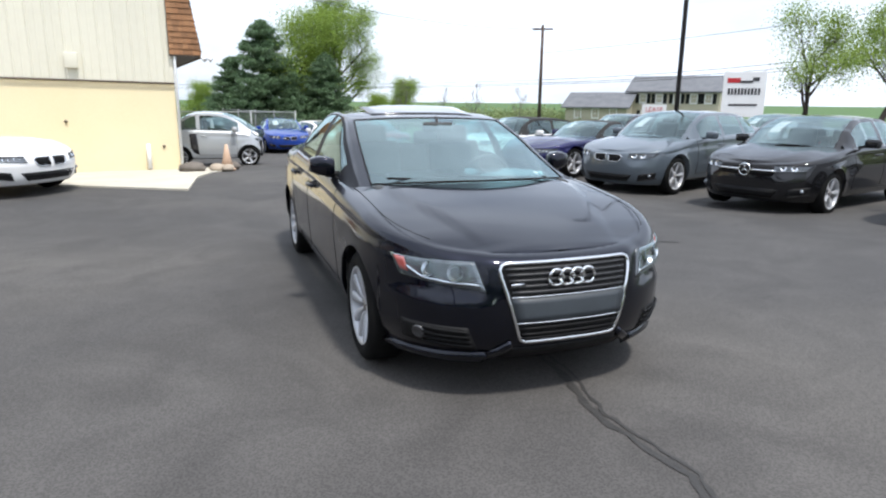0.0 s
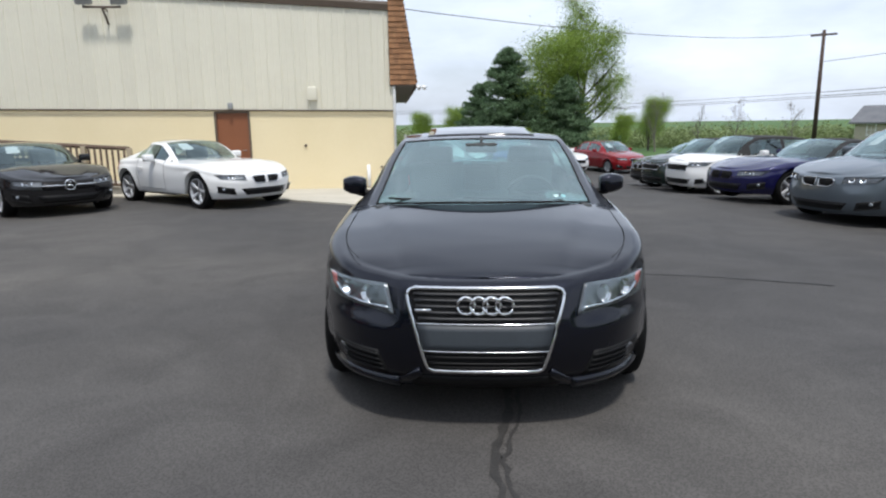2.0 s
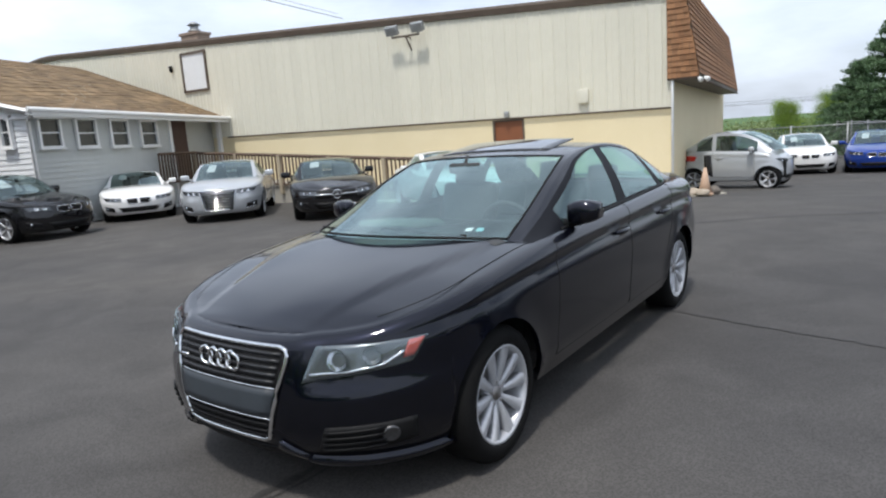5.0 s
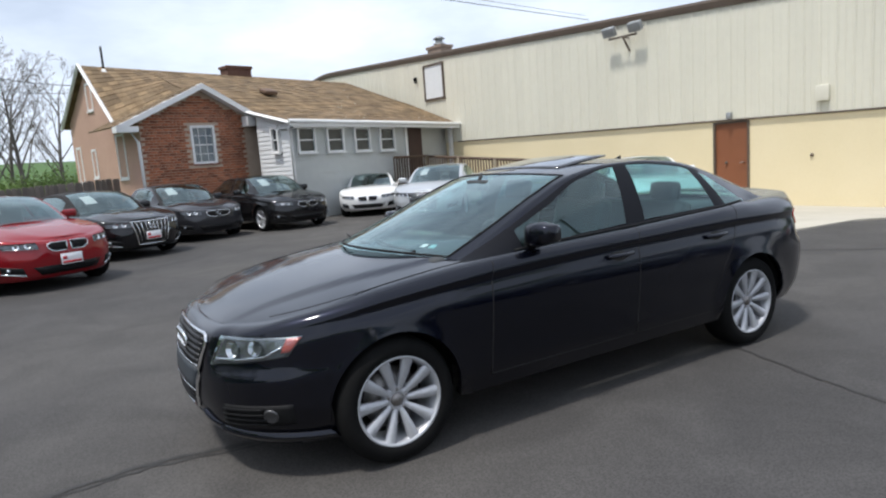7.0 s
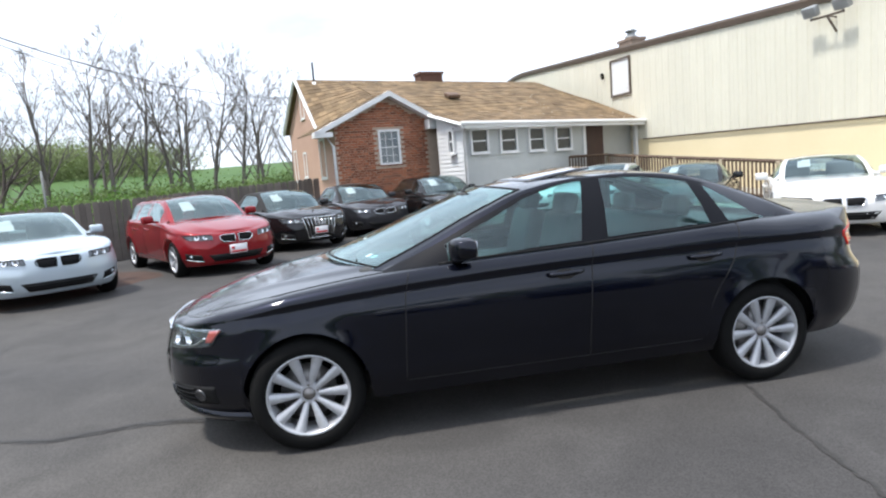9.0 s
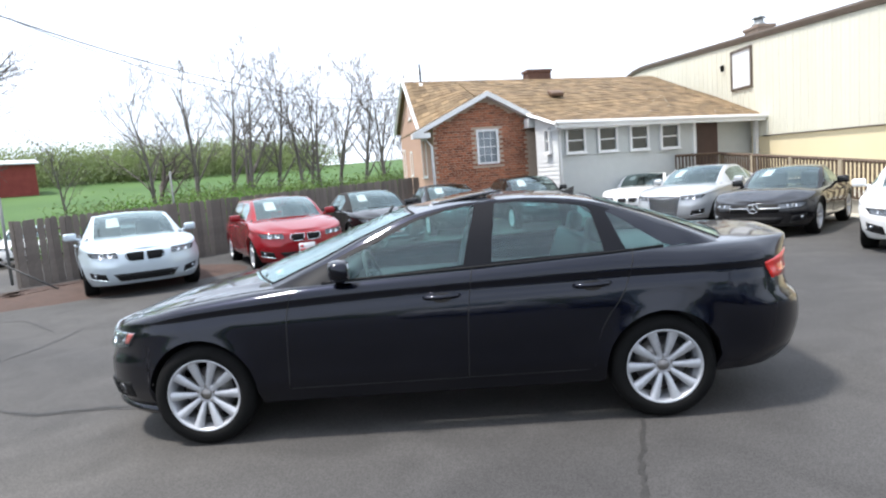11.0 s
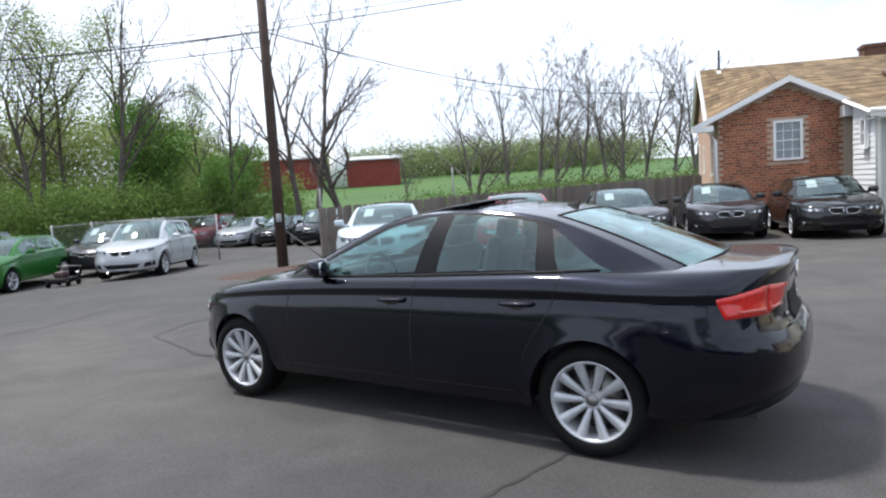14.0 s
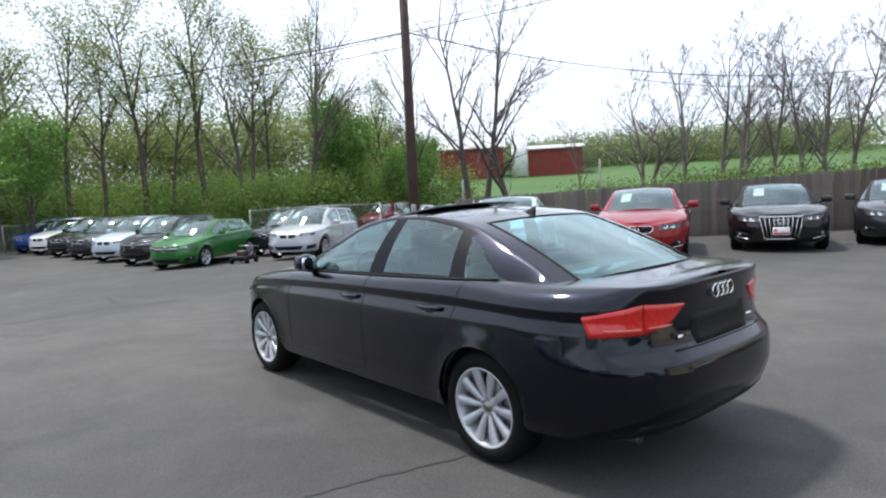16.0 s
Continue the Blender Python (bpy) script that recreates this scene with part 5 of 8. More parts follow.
part("roof", roof_plane([(-3.2, -1.43, 4.08), (-3.2, 6.8, 4.0), (-5.9, 6.9, ZR - 0.13), (-5.9, -1.43, ZR)], 11, 30, "roof", 8), None, house)
part("roof", roof_plane([(-8.35, 7.1, 3.3), (-8.35, -3.38, 3.36), (-5.9, -3.38, ZR + 0.04), (-5.9, 6.9, ZR - 0.13)], 10, 20, "roof", 3), None, house)
part("roof", roof_plane([(0.42, 6.98, 2.62), (0.42, 7.45, 2.62), (-5.0, 7.5, 3.0), (-5.9, 6.9, ZR - 0.13)], 14, 6, "roof", 4), None, house)
part("roof", roof_plane([(-2.04, -3.94, 2.93), (-4.2, -3.94, 2.93), (-4.8, -1.43, 4.12), (-2.04, -1.43, 4.12)], 12, 8, "roof", 5), None, house)
part("roof", roof_plane([(-3.4, 0.06, 3.33), (-2.04, 0.06, 3.33), (-2.04, -1.43, 4.12), (-3.4, -1.43, 4.12)], 8, 5, "roof", 6), None, house)
bm = bmesh.new()


def board(bm, a, b, w, d, up=Vector((0, 0, 1))):
    """A flat board from a to b, w high and d thick along x."""
    a, b = Vector(a), Vector(b)
    vs = []
    for p in (a, b):
        for h in (0, -w):
            for x in (0, -d):
                vs.append(bm.verts.new(p + Vector((x, 0, h))))
    for q in ((0, 1, 3, 2), (4, 6, 7, 5), (0, 4, 5, 1), (2, 3, 7, 6), (0, 2, 6, 4), (1, 5, 7, 3)):
        bm.faces.new([vs[i] for i in q])


board(bm, (-2.0, -3.96, 2.93), (-2.0, -1.43, 4.13), 0.16, 0.3)
board(bm, (-2.0, -1.43, 4.13), (-2.0, 0.08, 3.33), 0.16, 0.3)
part("gable_fascia", bm, WHITE, house, "white gable fascia boards", smooth=False)
for c, size in (((-2.2, -3.66, 2.85), (0.4, 0.55, 0.15)), ((-2.1, 0.0, 3.04), (0.36, 0.30, 0.30))):
    bm = bmesh.new()
    box(bm, c, size)
    part("eave_return", bm, WHITE, house, smooth=False)
bm = bmesh.new()
board(bm, (0.46, -0.25, 2.84), (0.46, 7.75, 2.65), 0.16, 0.10)
tube(bm, [(0.5, -0.3, 2.82), (0.5, 7.75, 2.63)], 0.055, 8)
part("gutter", bm, WHITE, house, "white gutter along the sunroom eave", smooth=False)
bm = bmesh.new()
tube(bm, [(0.42, -0.24, 2.77), (-1.95, -0.14, 3.29)], 0.06, 4)
part("verge_board", bm, WHITE, house, smooth=False)
bm = bmesh.new()
box(bm, (-0.1, 3.7, 2.66), (1.0, 7.6, 0.05))
part("soffit", bm, WHITE, house, smooth=False)
bm = bmesh.new()
tube(bm, [(0.48, -0.2, 2.76), (0.10, -0.02, 2.5), (0.09, -0.02, 0.0)], 0.04, 8)
part("downpipe", bm, WHITE, house)
bm = bmesh.new()
tube(bm, [(-2.15, -3.6, 2.85), (-2.36, -3.3, 2.5), (-2.36, -3.28, 0.0)], 0.045, 8)
part("downpipe", bm, WHITE, house)
bm = bmesh.new()
for a, b in (((-3.75, -3.40, 3.18), (-5.9, -3.40, ZR + 0.07)), ((-5.9, -3.40, ZR + 0.07), (-8.35, -3.40, 3.36))):
    tube(bm, [a, b], 0.06, 4)
part("verge_board", bm, WHITE, house, smooth=False)
for a, z, w, h in ((-3.9, 2.2, 0.6, 1.25), (-5.9, 4.15, 0.45, 0.8), (-6.2, 2.1, 0.35, 0.85), (-7.6, 2.1, 0.4, 1.15)):
    sash(house, pose(a, SB + 0.03, z, 0, 0, -90), w, h, (1, 2))
hc = new("chimney")
hc.parent, hc.matrix_basis = house, pose(-6.1, 2.0, ZR - 0.18)
bm = bmesh.new()
box(bm, (0, 0, 0.10), (0.55, 0.95, 0.62))
box(bm, (0, 0, 0.43), (0.63, 1.03, 0.10))
part("chimney_body", bm, surf("dark_brick", (0.09, 0.045, 0.032), (0.13, 0.065, 0.045), 6, 0.9, bump=0.3), hc, smooth=False)
bm = bmesh.new()
tube(bm, [(-5.7, -2.75, ZR - 0.2), (-5.7, -2.75, ZR + 0.62)], 0.035, 8)
part("vent_pipe", bm, BLACK_PLASTIC, house)
bm = bmesh.new()
tube(bm, [(-5.7, -2.75, ZR - 0.25), (-5.7, -2.75, ZR - 0.06)], [0.14, 0.05], 8)
part("vent_flashing", bm, WHITE, house)
bm = bmesh.new()
box(bm, (-3.0, 1.35, 4.08), (0.42, 0.45, 0.12), Euler((0, radians(20), 0)).to_matrix(), 0.03)
part("roof_vent", bm, surf("brown_roof_vent", (0.11, 0.065, 0.04), (0.14, 0.085, 0.055), 4, 0.6), house)
bm = bmesh.new()
box(bm, (-8.0, 2.0, 1.4), (0.2, 10.2, 3.8))
box(bm, (-5.4, 6.9, 1.4), (5.2, 0.2, 3.6))
part("wall", bm, BRICK, house, smooth=False)

# ---- wooden fence ----
fence = thing("wooden_fence", Matrix(), "weathered grey-brown board fence", "fence")
rnd = random.Random(21)
FA, FB = Vector((-8.69, -9.47, 0)), Vector((-17.5, -1.3, 0))
run = (FB - FA)
turn = math.degrees(math.atan2(run.y, run.x))
nboard = int(run.length / 0.142)
bm = bmesh.new()
vs = [bm.verts.new(p) for p in ((-0.068, -0.011, 0), (0.068, -0.011, 0), (0.068, 0.011, 0), (-0.068, 0.011, 0), (-0.068, -0.011, 0.97), (0.068, -0.011, 0.97), (0.068, 0.011, 0.97), (-0.068, 0.011, 0.97), (-0.04, -0.011, 1), (0.04, -0.011, 1), (0.04, 0.011, 1), (-0.04, 0.011, 1))]
for q in ((0, 1, 5, 4), (1, 2, 6, 5), (2, 3, 7, 6), (3, 0, 4, 7), (4, 5, 9, 8), (5, 6, 10, 9), (6, 7, 11, 10), (7, 4, 8, 11), (8, 9, 10, 11)):
    bm.faces.new([vs[i] for i in q])
plank = mesh_of("board", bm, FENCE_WOOD, smooth=False)
for i in range(nboard):
    t = (i + 0.5) / nboard
    p = FA + run * t
    z0 = drop_at(p.x, p.y)
    h = (1.30 + 0.29 * t) - z0 + rnd.uniform(-0.013, 0.013)
    o = new("board", plank)
    o.parent = fence
    o.matrix_basis = pose(p.x, p.y, z0, rnd.uniform(-1, 1), rnd.uniform(-0.8, 0.8), turn + rnd.uniform(-2, 2)) @ Matrix.Diagonal((1, 1, h, 1))
for h in (0.35, 1.05):
    bm = bmesh.new()
    tube(bm, [FA + Vector((-0.04, -0.05, h)), FB + Vector((-0.04, -0.05, h + 0.2))], 0.04, 4)
    part("rail", bm, FENCE_WOOD, fence, smooth=False)
for i in range(6):
    p = FA + run * (i / 5.0)
    bm = bmesh.new()
    box(bm, (p.x - 0.07, p.y - 0.08, 0.5), (0.09, 0.09, 1.6))
    part("post", bm, FENCE_WOOD, fence, smooth=False)


def blob(centre, rx, ry, h, material, name, label, seed, category, turn=0.0, kind="stuff"):
    """A low uneven heap on the ground."""
    rnd = random.Random(seed)
    bm = bmesh.new()
    rings, seg = 7, 40
    wob = [rnd.uniform(0.82, 1.12) for _ in range(seg)]
    wob = [(wob[k - 1] + wob[k] + wob[(k + 1) % seg]) / 3 for k in range(seg)]
    rows = []
    for i in range(rings):
        t = i / (rings - 1)
        row = []
        for k in range(seg):
            a = k * math.tau / seg
            x, y = rx * t * wob[k] * math.cos(a), ry * t * wob[k] * math.sin(a)
            c, s = math.cos(turn), math.sin(turn)
            x, y = centre[0] + x * c - y * s, centre[1] + x * s + y * c
            row.append(bm.verts.new((x, y, drop_at(x, y) + h * (1 - t * t) + rnd.uniform(0, 0.02) * (1 - t) + 0.004 - (0.03 if i == rings - 1 else 0))))
        rows.append(row + row[:1])
    grid_faces(bm, rows)
    bmesh.ops.remove_doubles(bm, verts=bm.verts, dist=0.0005)
    return tagged(new(name, mesh_of(name, bm, material)), label, category, kind=kind)


blob((-7.0, -7.3), 3.3, 2.1, 0.11, MULCH, "mulch_bed", "red-brown mulch bed at the pole's foot", 5, "mulch", turn=radians(117))


# ---- the black sedan ----
class SedanShell(Shell):
    """The black sedan's own skin: a rounded shoulder stands on a sharp crease that runs from lamp to lamp."""

    def refine(s):
        """Replaces the common curves by the sedan's own."""
        h = s.width / 2
        s.crease = Curve((-2.26, 0.690), (-2.05, 0.728), (-1.85, 0.762), (-1.4, 0.828), (-0.82, 0.868), (0.28, 0.903), (1.25, 0.912), (1.9, 0.905), (2.42, 0.90))
        s.edge = Curve((-2.26, 0.738), (-2.05, 0.778), (-1.87, 0.812), (-1.4, 0.886), (-0.98, 0.932), (-0.49, 0.960), (0.3, 0.984), (1.09, 1.014), (1.47, 1.026), (1.75, 1.024), (2.05, 1.026), (2.42, 1.030))
        s.inward = Curve((-2.26, 0.055), (-2.05, 0.060), (-1.6, 0.080), (-1.1, 0.088), (-0.7, 0.066), (1.1, 0.066), (1.35, 0.10), (1.65, 0.16), (2.0, 0.15), (2.42, 0.10))
        s.wide = Curve((0.19, 0.905 * h), (0.26, 0.950 * h), (0.33, 0.968 * h), (0.37, 0.982 * h), (0.42, 0.984 * h), (0.60, 0.998 * h), (0.70, 1.0 * h), (0.80, 0.990 * h), (0.87, 0.978 * h), (0.92, 0.972 * h), (1.06, 0.95 * h))
        s.nose = Curve((0.19, 0.13), (0.24, 0.06), (0.30, 0.018), (0.42, 0.0), (0.55, 0.012), (0.66, 0.040), (0.74, 0.072), (0.80, 0.12))
        s.tail = Curve((0.27, 0.16), (0.33, 0.075), (0.42, 0.022), (0.52, 0.0), (0.62, 0.004), (0.665, 0.022), (0.70, 0.062), (0.76, 0.092), (0.86, 0.098), (0.96, 0.082), (1.03, 0.058), (1.06, 0.055))
        s.hood = Curve((-2.16, 0.737), (-2.12, 0.750), (-2.07, 0.768), (-1.85, 0.828), (-1.4, 0.920), (-0.98, 0.978), (-0.6, 1.00))
        s.deck = Curve((1.4, 1.05), (1.81, 1.050), (2.15, 1.045), (2.28, 1.054), (2.42, 1.052))
        s.rail_z = Curve((s.ya, 0.942), (-0.62, 1.078), (-0.31, 1.218), (0.0, 1.328), (0.32, 1.369), (0.6, 1.374), (0.85, 1.357), (1.05, 1.325), (1.3, 1.246), (1.55, 1.142), (s.yc, 0.998))
        s.rail_x = Curve((s.ya, 0.742), (-0.31, 0.672), (0.0, 0.628), (0.5, 0.600), (1.05, 0.598), (1.5, 0.642), (s.yc, 0.70))
        s.bend = Curve((s.ya, 0.30), (-0.31, 0.17), (0.0, 0.10), (0.4, 0.0), (1.05, -0.03), (s.yc, -0.16))
        s.pane_top = Curve((-0.70, 0.60), (-0.264, 0.74), (0.018, 0.875), (0.344, 0.935), (0.46, 0.935), (0.8, 0.90), (1.04, 0.85), (1.15, 0.80), (1.225, 0.70), (1.30, 0.53), (1.40, 0.27), (1.50, 0.03), (1.85, 0.03))

    def tuck(s, k, z):
        y = s.y0 + s.lf * max(0.0, k) ** 1.2 if k < 1 else s.y0 + s.lf + (k - 1) * (s.y1 - s.lr - s.y0 - s.lf) if k < 2 else s.y1 - s.lr + (k - 2) * s.lr
        d = s.crease(y) - z
        fade = smooth_step(0.45, 0.8, k) * (1 - smooth_step(2.45, 2.8, k))
        return fade * (0.010 * math.exp(-((d - 0.035) / 0.030) ** 2) - 0.004 * math.exp(-(d / 0.012) ** 2)) + 0.045 * smooth_step(0.9, 2.0, -y)

    def skin(s, y, z):
        """A place on the flank at y and z, shoulder included."""
        zc, zt = s.crease(y), s.edge(y)
        p = s.on("s", y, min(z, zc))
        if z > zc:
            p = Vector((p.x - s.inward(y) * (1 - math.cos(math.asin(min(1.0, (z - zc) / (zt - zc))))), y, z))
        return Vector((p.x, y, z))

    def top(s, y, x, edge):
        """The bonnet or boot lid at y, x; edge: the shoulder's inner edge there."""
        c = min(1.0, abs(x) / max(edge.x, 1e-4))
        front = y < 0
        zc = s.hood(y) if front else s.deck(y)
        z = edge.z + (zc - edge.z) * (1 - c ** 2.2)
        if front:
            ridge = 0.36 + 0.27 * smooth_step(-2.2, -1.0, y)
            z += 0.011 * smooth_step(-2.2, -1.7, y) * (1 - smooth_step(ridge - 0.02, ridge + 0.035, abs(x))) * (1 if c < 0.97 else 0.5)
        return z


def set_normals(me, normals):
    """Gives a part the normals of the whole skin that it was cut from."""
    key = lambda c: (round(c.x, 3), round(c.y, 3), round(c.z, 3))  # noqa: E731
    me.normals_split_custom_set_from_vertices([tuple(normals.get(key(v.co), v.normal)) for v in me.vertices])


def gather_normals(bm, normals):
    bmesh.ops.remove_doubles(bm, verts=bm.verts, dist=0.0006)
    bmesh.ops.recalc_face_normals(bm, faces=bm.faces)
    bm.normal_update()
    for v in bm.verts:
        normals[(round(v.co.x, 3), round(v.co.y, 3), round(v.co.z, 3))] = v.normal.copy()
    bm.free()


def sedan_part(name, bm, material, parent, normals, label=""):
    bmesh.ops.delete(bm, geom=[v for v in bm.verts if not v.link_faces], context="VERTS")
    bmesh.ops.remove_doubles(bm, verts=bm.verts, dist=0.0004)
    me = mesh_of(name, bm, material)
    set_normals(me, normals)
    return part(name, me, None, parent, label)


DOOR_SPLIT = (-0.84, 0.27, 1.15)
DOOR_LINES = (((-0.86, 0.33), (-0.845, 0.60), (-0.83, 0.80), (-0.80, 0.93)), ((0.235, 0.33), (0.245, 0.55), (0.265, 0.80), (0.295, 0.993)),
              ((0.99, 0.33), (1.00, 0.42), (1.03, 0.55), (1.085, 0.66), (1.15, 0.75), (1.20, 0.84), (1.235, 0.95), (1.255, 1.032)))


def sedan_body(root, sh, colour, frame_mat, glass_side, glass_front):
    """Skin, doors, panes, roof and pillars of the black sedan."""
    cols = body_columns(sh, 0.030)
    cols = [k for k in cols if k < 2.98] + [3.0]
    crown_t = [0.0, 0.10, 0.22, 0.36, 0.52, 0.68, 0.84, 1.0]
    nrow = 18
    place, mid_y = [], []
    for k in cols:
        y = sh.point(k, 0.5).y
        mid_y.append(y)
        zb, zc = sh.floor(y), sh.crease(y)
        col = [sh.point(k, zb + (zc - 0.012 - zb) * (i / nrow) ** 0.9) for i in range(nrow + 1)] + [sh.point(k, zc - 0.004)] + [sh.shoulder(k, t) for t in crown_t]
        for p in col:
            for ay in (-sh.wb / 2, sh.wb / 2):
                r = math.hypot(p.y - ay, p.z - sh.tyre - 0.01) - sh.arch
                if -0.03 < r < 0.14 and p.z > 0.28:
                    p.x += 0.015 * (1 - max(0.0, r) / 0.14) ** 2.2
        place.append(col)
    nx = 22
    tops = []
    for k, col in zip(cols, place):
        e = col[-1]
        tops.append([Vector((e.x * (1 - q / nx), e.y, sh.top(e.y, e.x * (1 - q / nx), e))) for q in range(nx + 1)])
    door_of = lambda i: next((n for n in (0, 1) if DOOR_SPLIT[n] < (mid_y[i] + mid_y[i + 1]) / 2 < DOOR_SPLIT[n + 1]), None)  # noqa: E731
    low_row = [next((j for j in range(len(col)) if col[j].z > 0.335), 0) for col in place]
    is_door = lambda i, j: door_of(i) if j >= max(low_row[i], low_row[i + 1]) else None  # noqa: E731
    is_top = lambda i, j: (mid_y[i] < sh.ya + 0.30 and mid_y[i + 1] < sh.ya + 0.30) or mid_y[i] > sh.yc - 0.14  # noqa: E731

    def skin_bm(side, pick, with_top=False):
        bm = bmesh.new()
        vs = [[bm.verts.new((side * p.x, p.y, p.z)) for p in col] for col in place]
        grid_faces(bm, vs, pick)
        if with_top:
            ts = [[bm.verts.new((side * p.x, p.y, p.z)) for p in row] for row in tops]
            grid_faces(bm, ts, is_top)
        return bm

    def joined(pick):
        bm = bmesh.new()
        for side in (1, -1):
            b = skin_bm(side, pick, True)
            me = bpy.data.meshes.new("joined")
            b.to_mesh(me)
            b.free()
            bm.from_mesh(me)
            bpy.data.meshes.remove(me)
        return bm

    normals = {}
    gather_normals(joined(None), normals)
    sedan_part("body", joined(lambda i, j: is_door(i, j) is None), colour, root, normals)
    # the turned-in lower edge and the dark wheel housings
    bm = bmesh.new()
    for side in (1, -1):
        grid_faces(bm, [[bm.verts.new((side * c[0].x, c[0].y, c[0].z)), bm.verts.new((side * max(0.0, c[0].x - (0.028 if abs(abs(c[0].y) - sh.wb / 2) < sh.arch else 0.06)), c[0].y, c[0].z + 0.004))] for c in place])
    part("lower_edge", bm, colour, root)
    for y in (-sh.wb / 2, sh.wb / 2):
        for side in (1, -1):
            bm = bmesh.new()
            arc = [(y + (sh.arch + 0.006) * math.cos(a), sh.tyre + 0.01 + (sh.arch + 0.006) * math.sin(a)) for a in np.linspace(-0.10, math.pi + 0.10, 28)]
            xo = sh.on("s", y - sh.arch, 0.5).x if y < 0 else sh.on("s", y + sh.arch, 0.5).x
            grid_faces(bm, [[bm.verts.new((side * x, a, z)) for x in (xo - 0.03, 0.42)] for a, z in arc])
            part("wheel_housing", bm, BLACK_PLASTIC, root)
    bm = bmesh.new()
    box(bm, (0, 0, 0.27), (1.10, sh.y1 - sh.y0 - 1.0, 0.10))
    for y in (-sh.wb / 2, sh.wb / 2):
        box(bm, (0, y, 0.55), (0.84, 0.74, 0.5))
    part("underbody", bm, BLACK_PLASTIC, root, smooth=False)
    for n in (0, 1):
        for side in (1, -1):
            d = sedan_part("door", skin_bm(side, lambda i, j: is_door(i, j) == n), colour, root, normals)
            lines = [DOOR_LINES[n], DOOR_LINES[n + 1]] if n else [DOOR_LINES[0]]
            runs = []
            for ln in lines:
                cy = Curve(*[(z, y) for y, z in ln])
                runs.append([sh.skin(cy(z), z) for z in np.linspace(ln[0][1], ln[-1][1], 34)])
            runs.append([sh.skin(y, 0.332) for y in np.linspace(DOOR_LINES[n][0][0], DOOR_LINES[n + 1][0][0], 16)])
            bm = bmesh.new()
            for run in runs:
                tube(bm, [(side * (p.x - 0.0005), p.y, p.z) for p in run], 0.0032, 5)
            part("shut_line", bm, SHUT_LINE, d)
            # the handle bridges a flat dark patch that paints its cup's shade
            hy, hz = ((0.105, 0.838), (0.995, 0.848))[n]
            bm = bmesh.new()
            rows = []
            for i in range(13):
                a = math.tau * i / 12
                rows.append([bm.verts.new((side * (q.x + o), q.y, q.z)) for q, o in ((sh.skin(hy + 0.062 * math.cos(a), hz - 0.006 + 0.030 * math.sin(a)), 0.0006), (sh.skin(hy + 0.03 * math.cos(a), hz - 0.006 + 0.012 * math.sin(a)), 0.0012))])
            grid_faces(bm, rows)
            part("handle_cup", bm, SHUT_LINE, d)
            bm = bmesh.new()
            pts = [sh.skin(hy + (t - 0.5) * 0.215, hz + 0.004 * t) + Vector((0.006 + 0.030 * math.sin(math.pi * t) ** 0.6, 0, 0)) for t in (0, 0.08, 0.2, 0.35, 0.5, 0.65, 0.8, 0.92, 1)]
            tube(bm, [(side * p.x, p.y, p.z) for p in pts], [0.011, 0.0135, 0.0145, 0.015, 0.015, 0.015, 0.0145, 0.0135, 0.011], 10)
            part("door_handle", bm, colour, d)
    # greenhouse
    marks = [-0.56, 0.239, 0.412, 1.091, 1.225, 1.50]
    lean_y, lean_v = [-0.56, 0.0, 0.239, 0.412, 0.75, 1.091, 1.225, 1.50], [0.0, 0.03, 0.10, 0.05, 0.0, -0.05, -0.085, 0.0]
    ys = sorted(set([round(sh.ya + (sh.yc - sh.ya) * i / 72, 4) for i in range(73)] + marks))
    ys = [y for y in ys if y in marks or all(abs(y - m) > 0.012 for m in marks)]
    fs = [0.0, 0.05, 0.15, 0.3, 0.45, 0.6, 0.75, 0.86, 0.87, 0.885, 0.91, 0.94, 0.97, 1.0]

    def side_at(y0, f):
        up = min(1.0, f / 0.87) * (1 - smooth_step(0.87, 1.0, f))
        y = y0 + float(np.interp(y0, lean_y, lean_v)) * up
        lim = sh.pane_top(y)
        g = f / 0.87 * lim if f <= 0.87 else lim + (f - 0.87) / 0.13 * (1 - lim)
        b, t = sh.belt(y), Vector((sh.rail_x(y), y, max(sh.rail_z(y), sh.edge(y) + 0.002)))
        rise = t.z - b.z
        x = b.x + (t.x - b.x) * g + 0.045 * 4 * g * (1 - g) * min(rise, 0.4)
        return Vector((x, y, b.z + rise * (g + 0.05 * math.sin(math.pi * g) * min(1.0, rise / 0.2))))

    def pane_of(y, f):
        if 0.0 < f < 0.87:
            for n, (a, b) in enumerate(((-0.56, 0.239), (0.412, 1.091), (1.225, 1.50))):
                if a < y < b and (f > 0.05):
                    return n
        return "pillar" if y > 1.50 or (y > 1.225 and f > 0.87) else "roof_rail" if f > 0.94 else None

    cs = [-1, -0.985, -0.96, -0.93, -0.90, -0.86, -0.82, -0.74, -0.6, -0.4, -0.2, 0, 0.2, 0.4, 0.6, 0.74, 0.82, 0.86, 0.90, 0.93, 0.96, 0.985, 1]

    def top_at(y, c):
        k = 1 - abs(c) ** 2.3
        fade = min(1.0, max(0.0, (sh.rail_z(y) - 0.985) / 0.25))
        return Vector((sh.rail_x(y) * c, y - sh.bend(y) * (1 - c * c), sh.rail_z(y) + (sh.crown * fade + 0.040 * (1 - fade)) * k))

    def kind(y, c):
        if y < -0.03:
            return "windscreen" if abs(c) < 0.93 and y > sh.ya else "roof"
        if y > 1.10:
            return  "rear_window" if abs(c) < 0.82 else "roof"
        return "roof"

    def side_bm(side, pick):
        bm = bmesh.new()
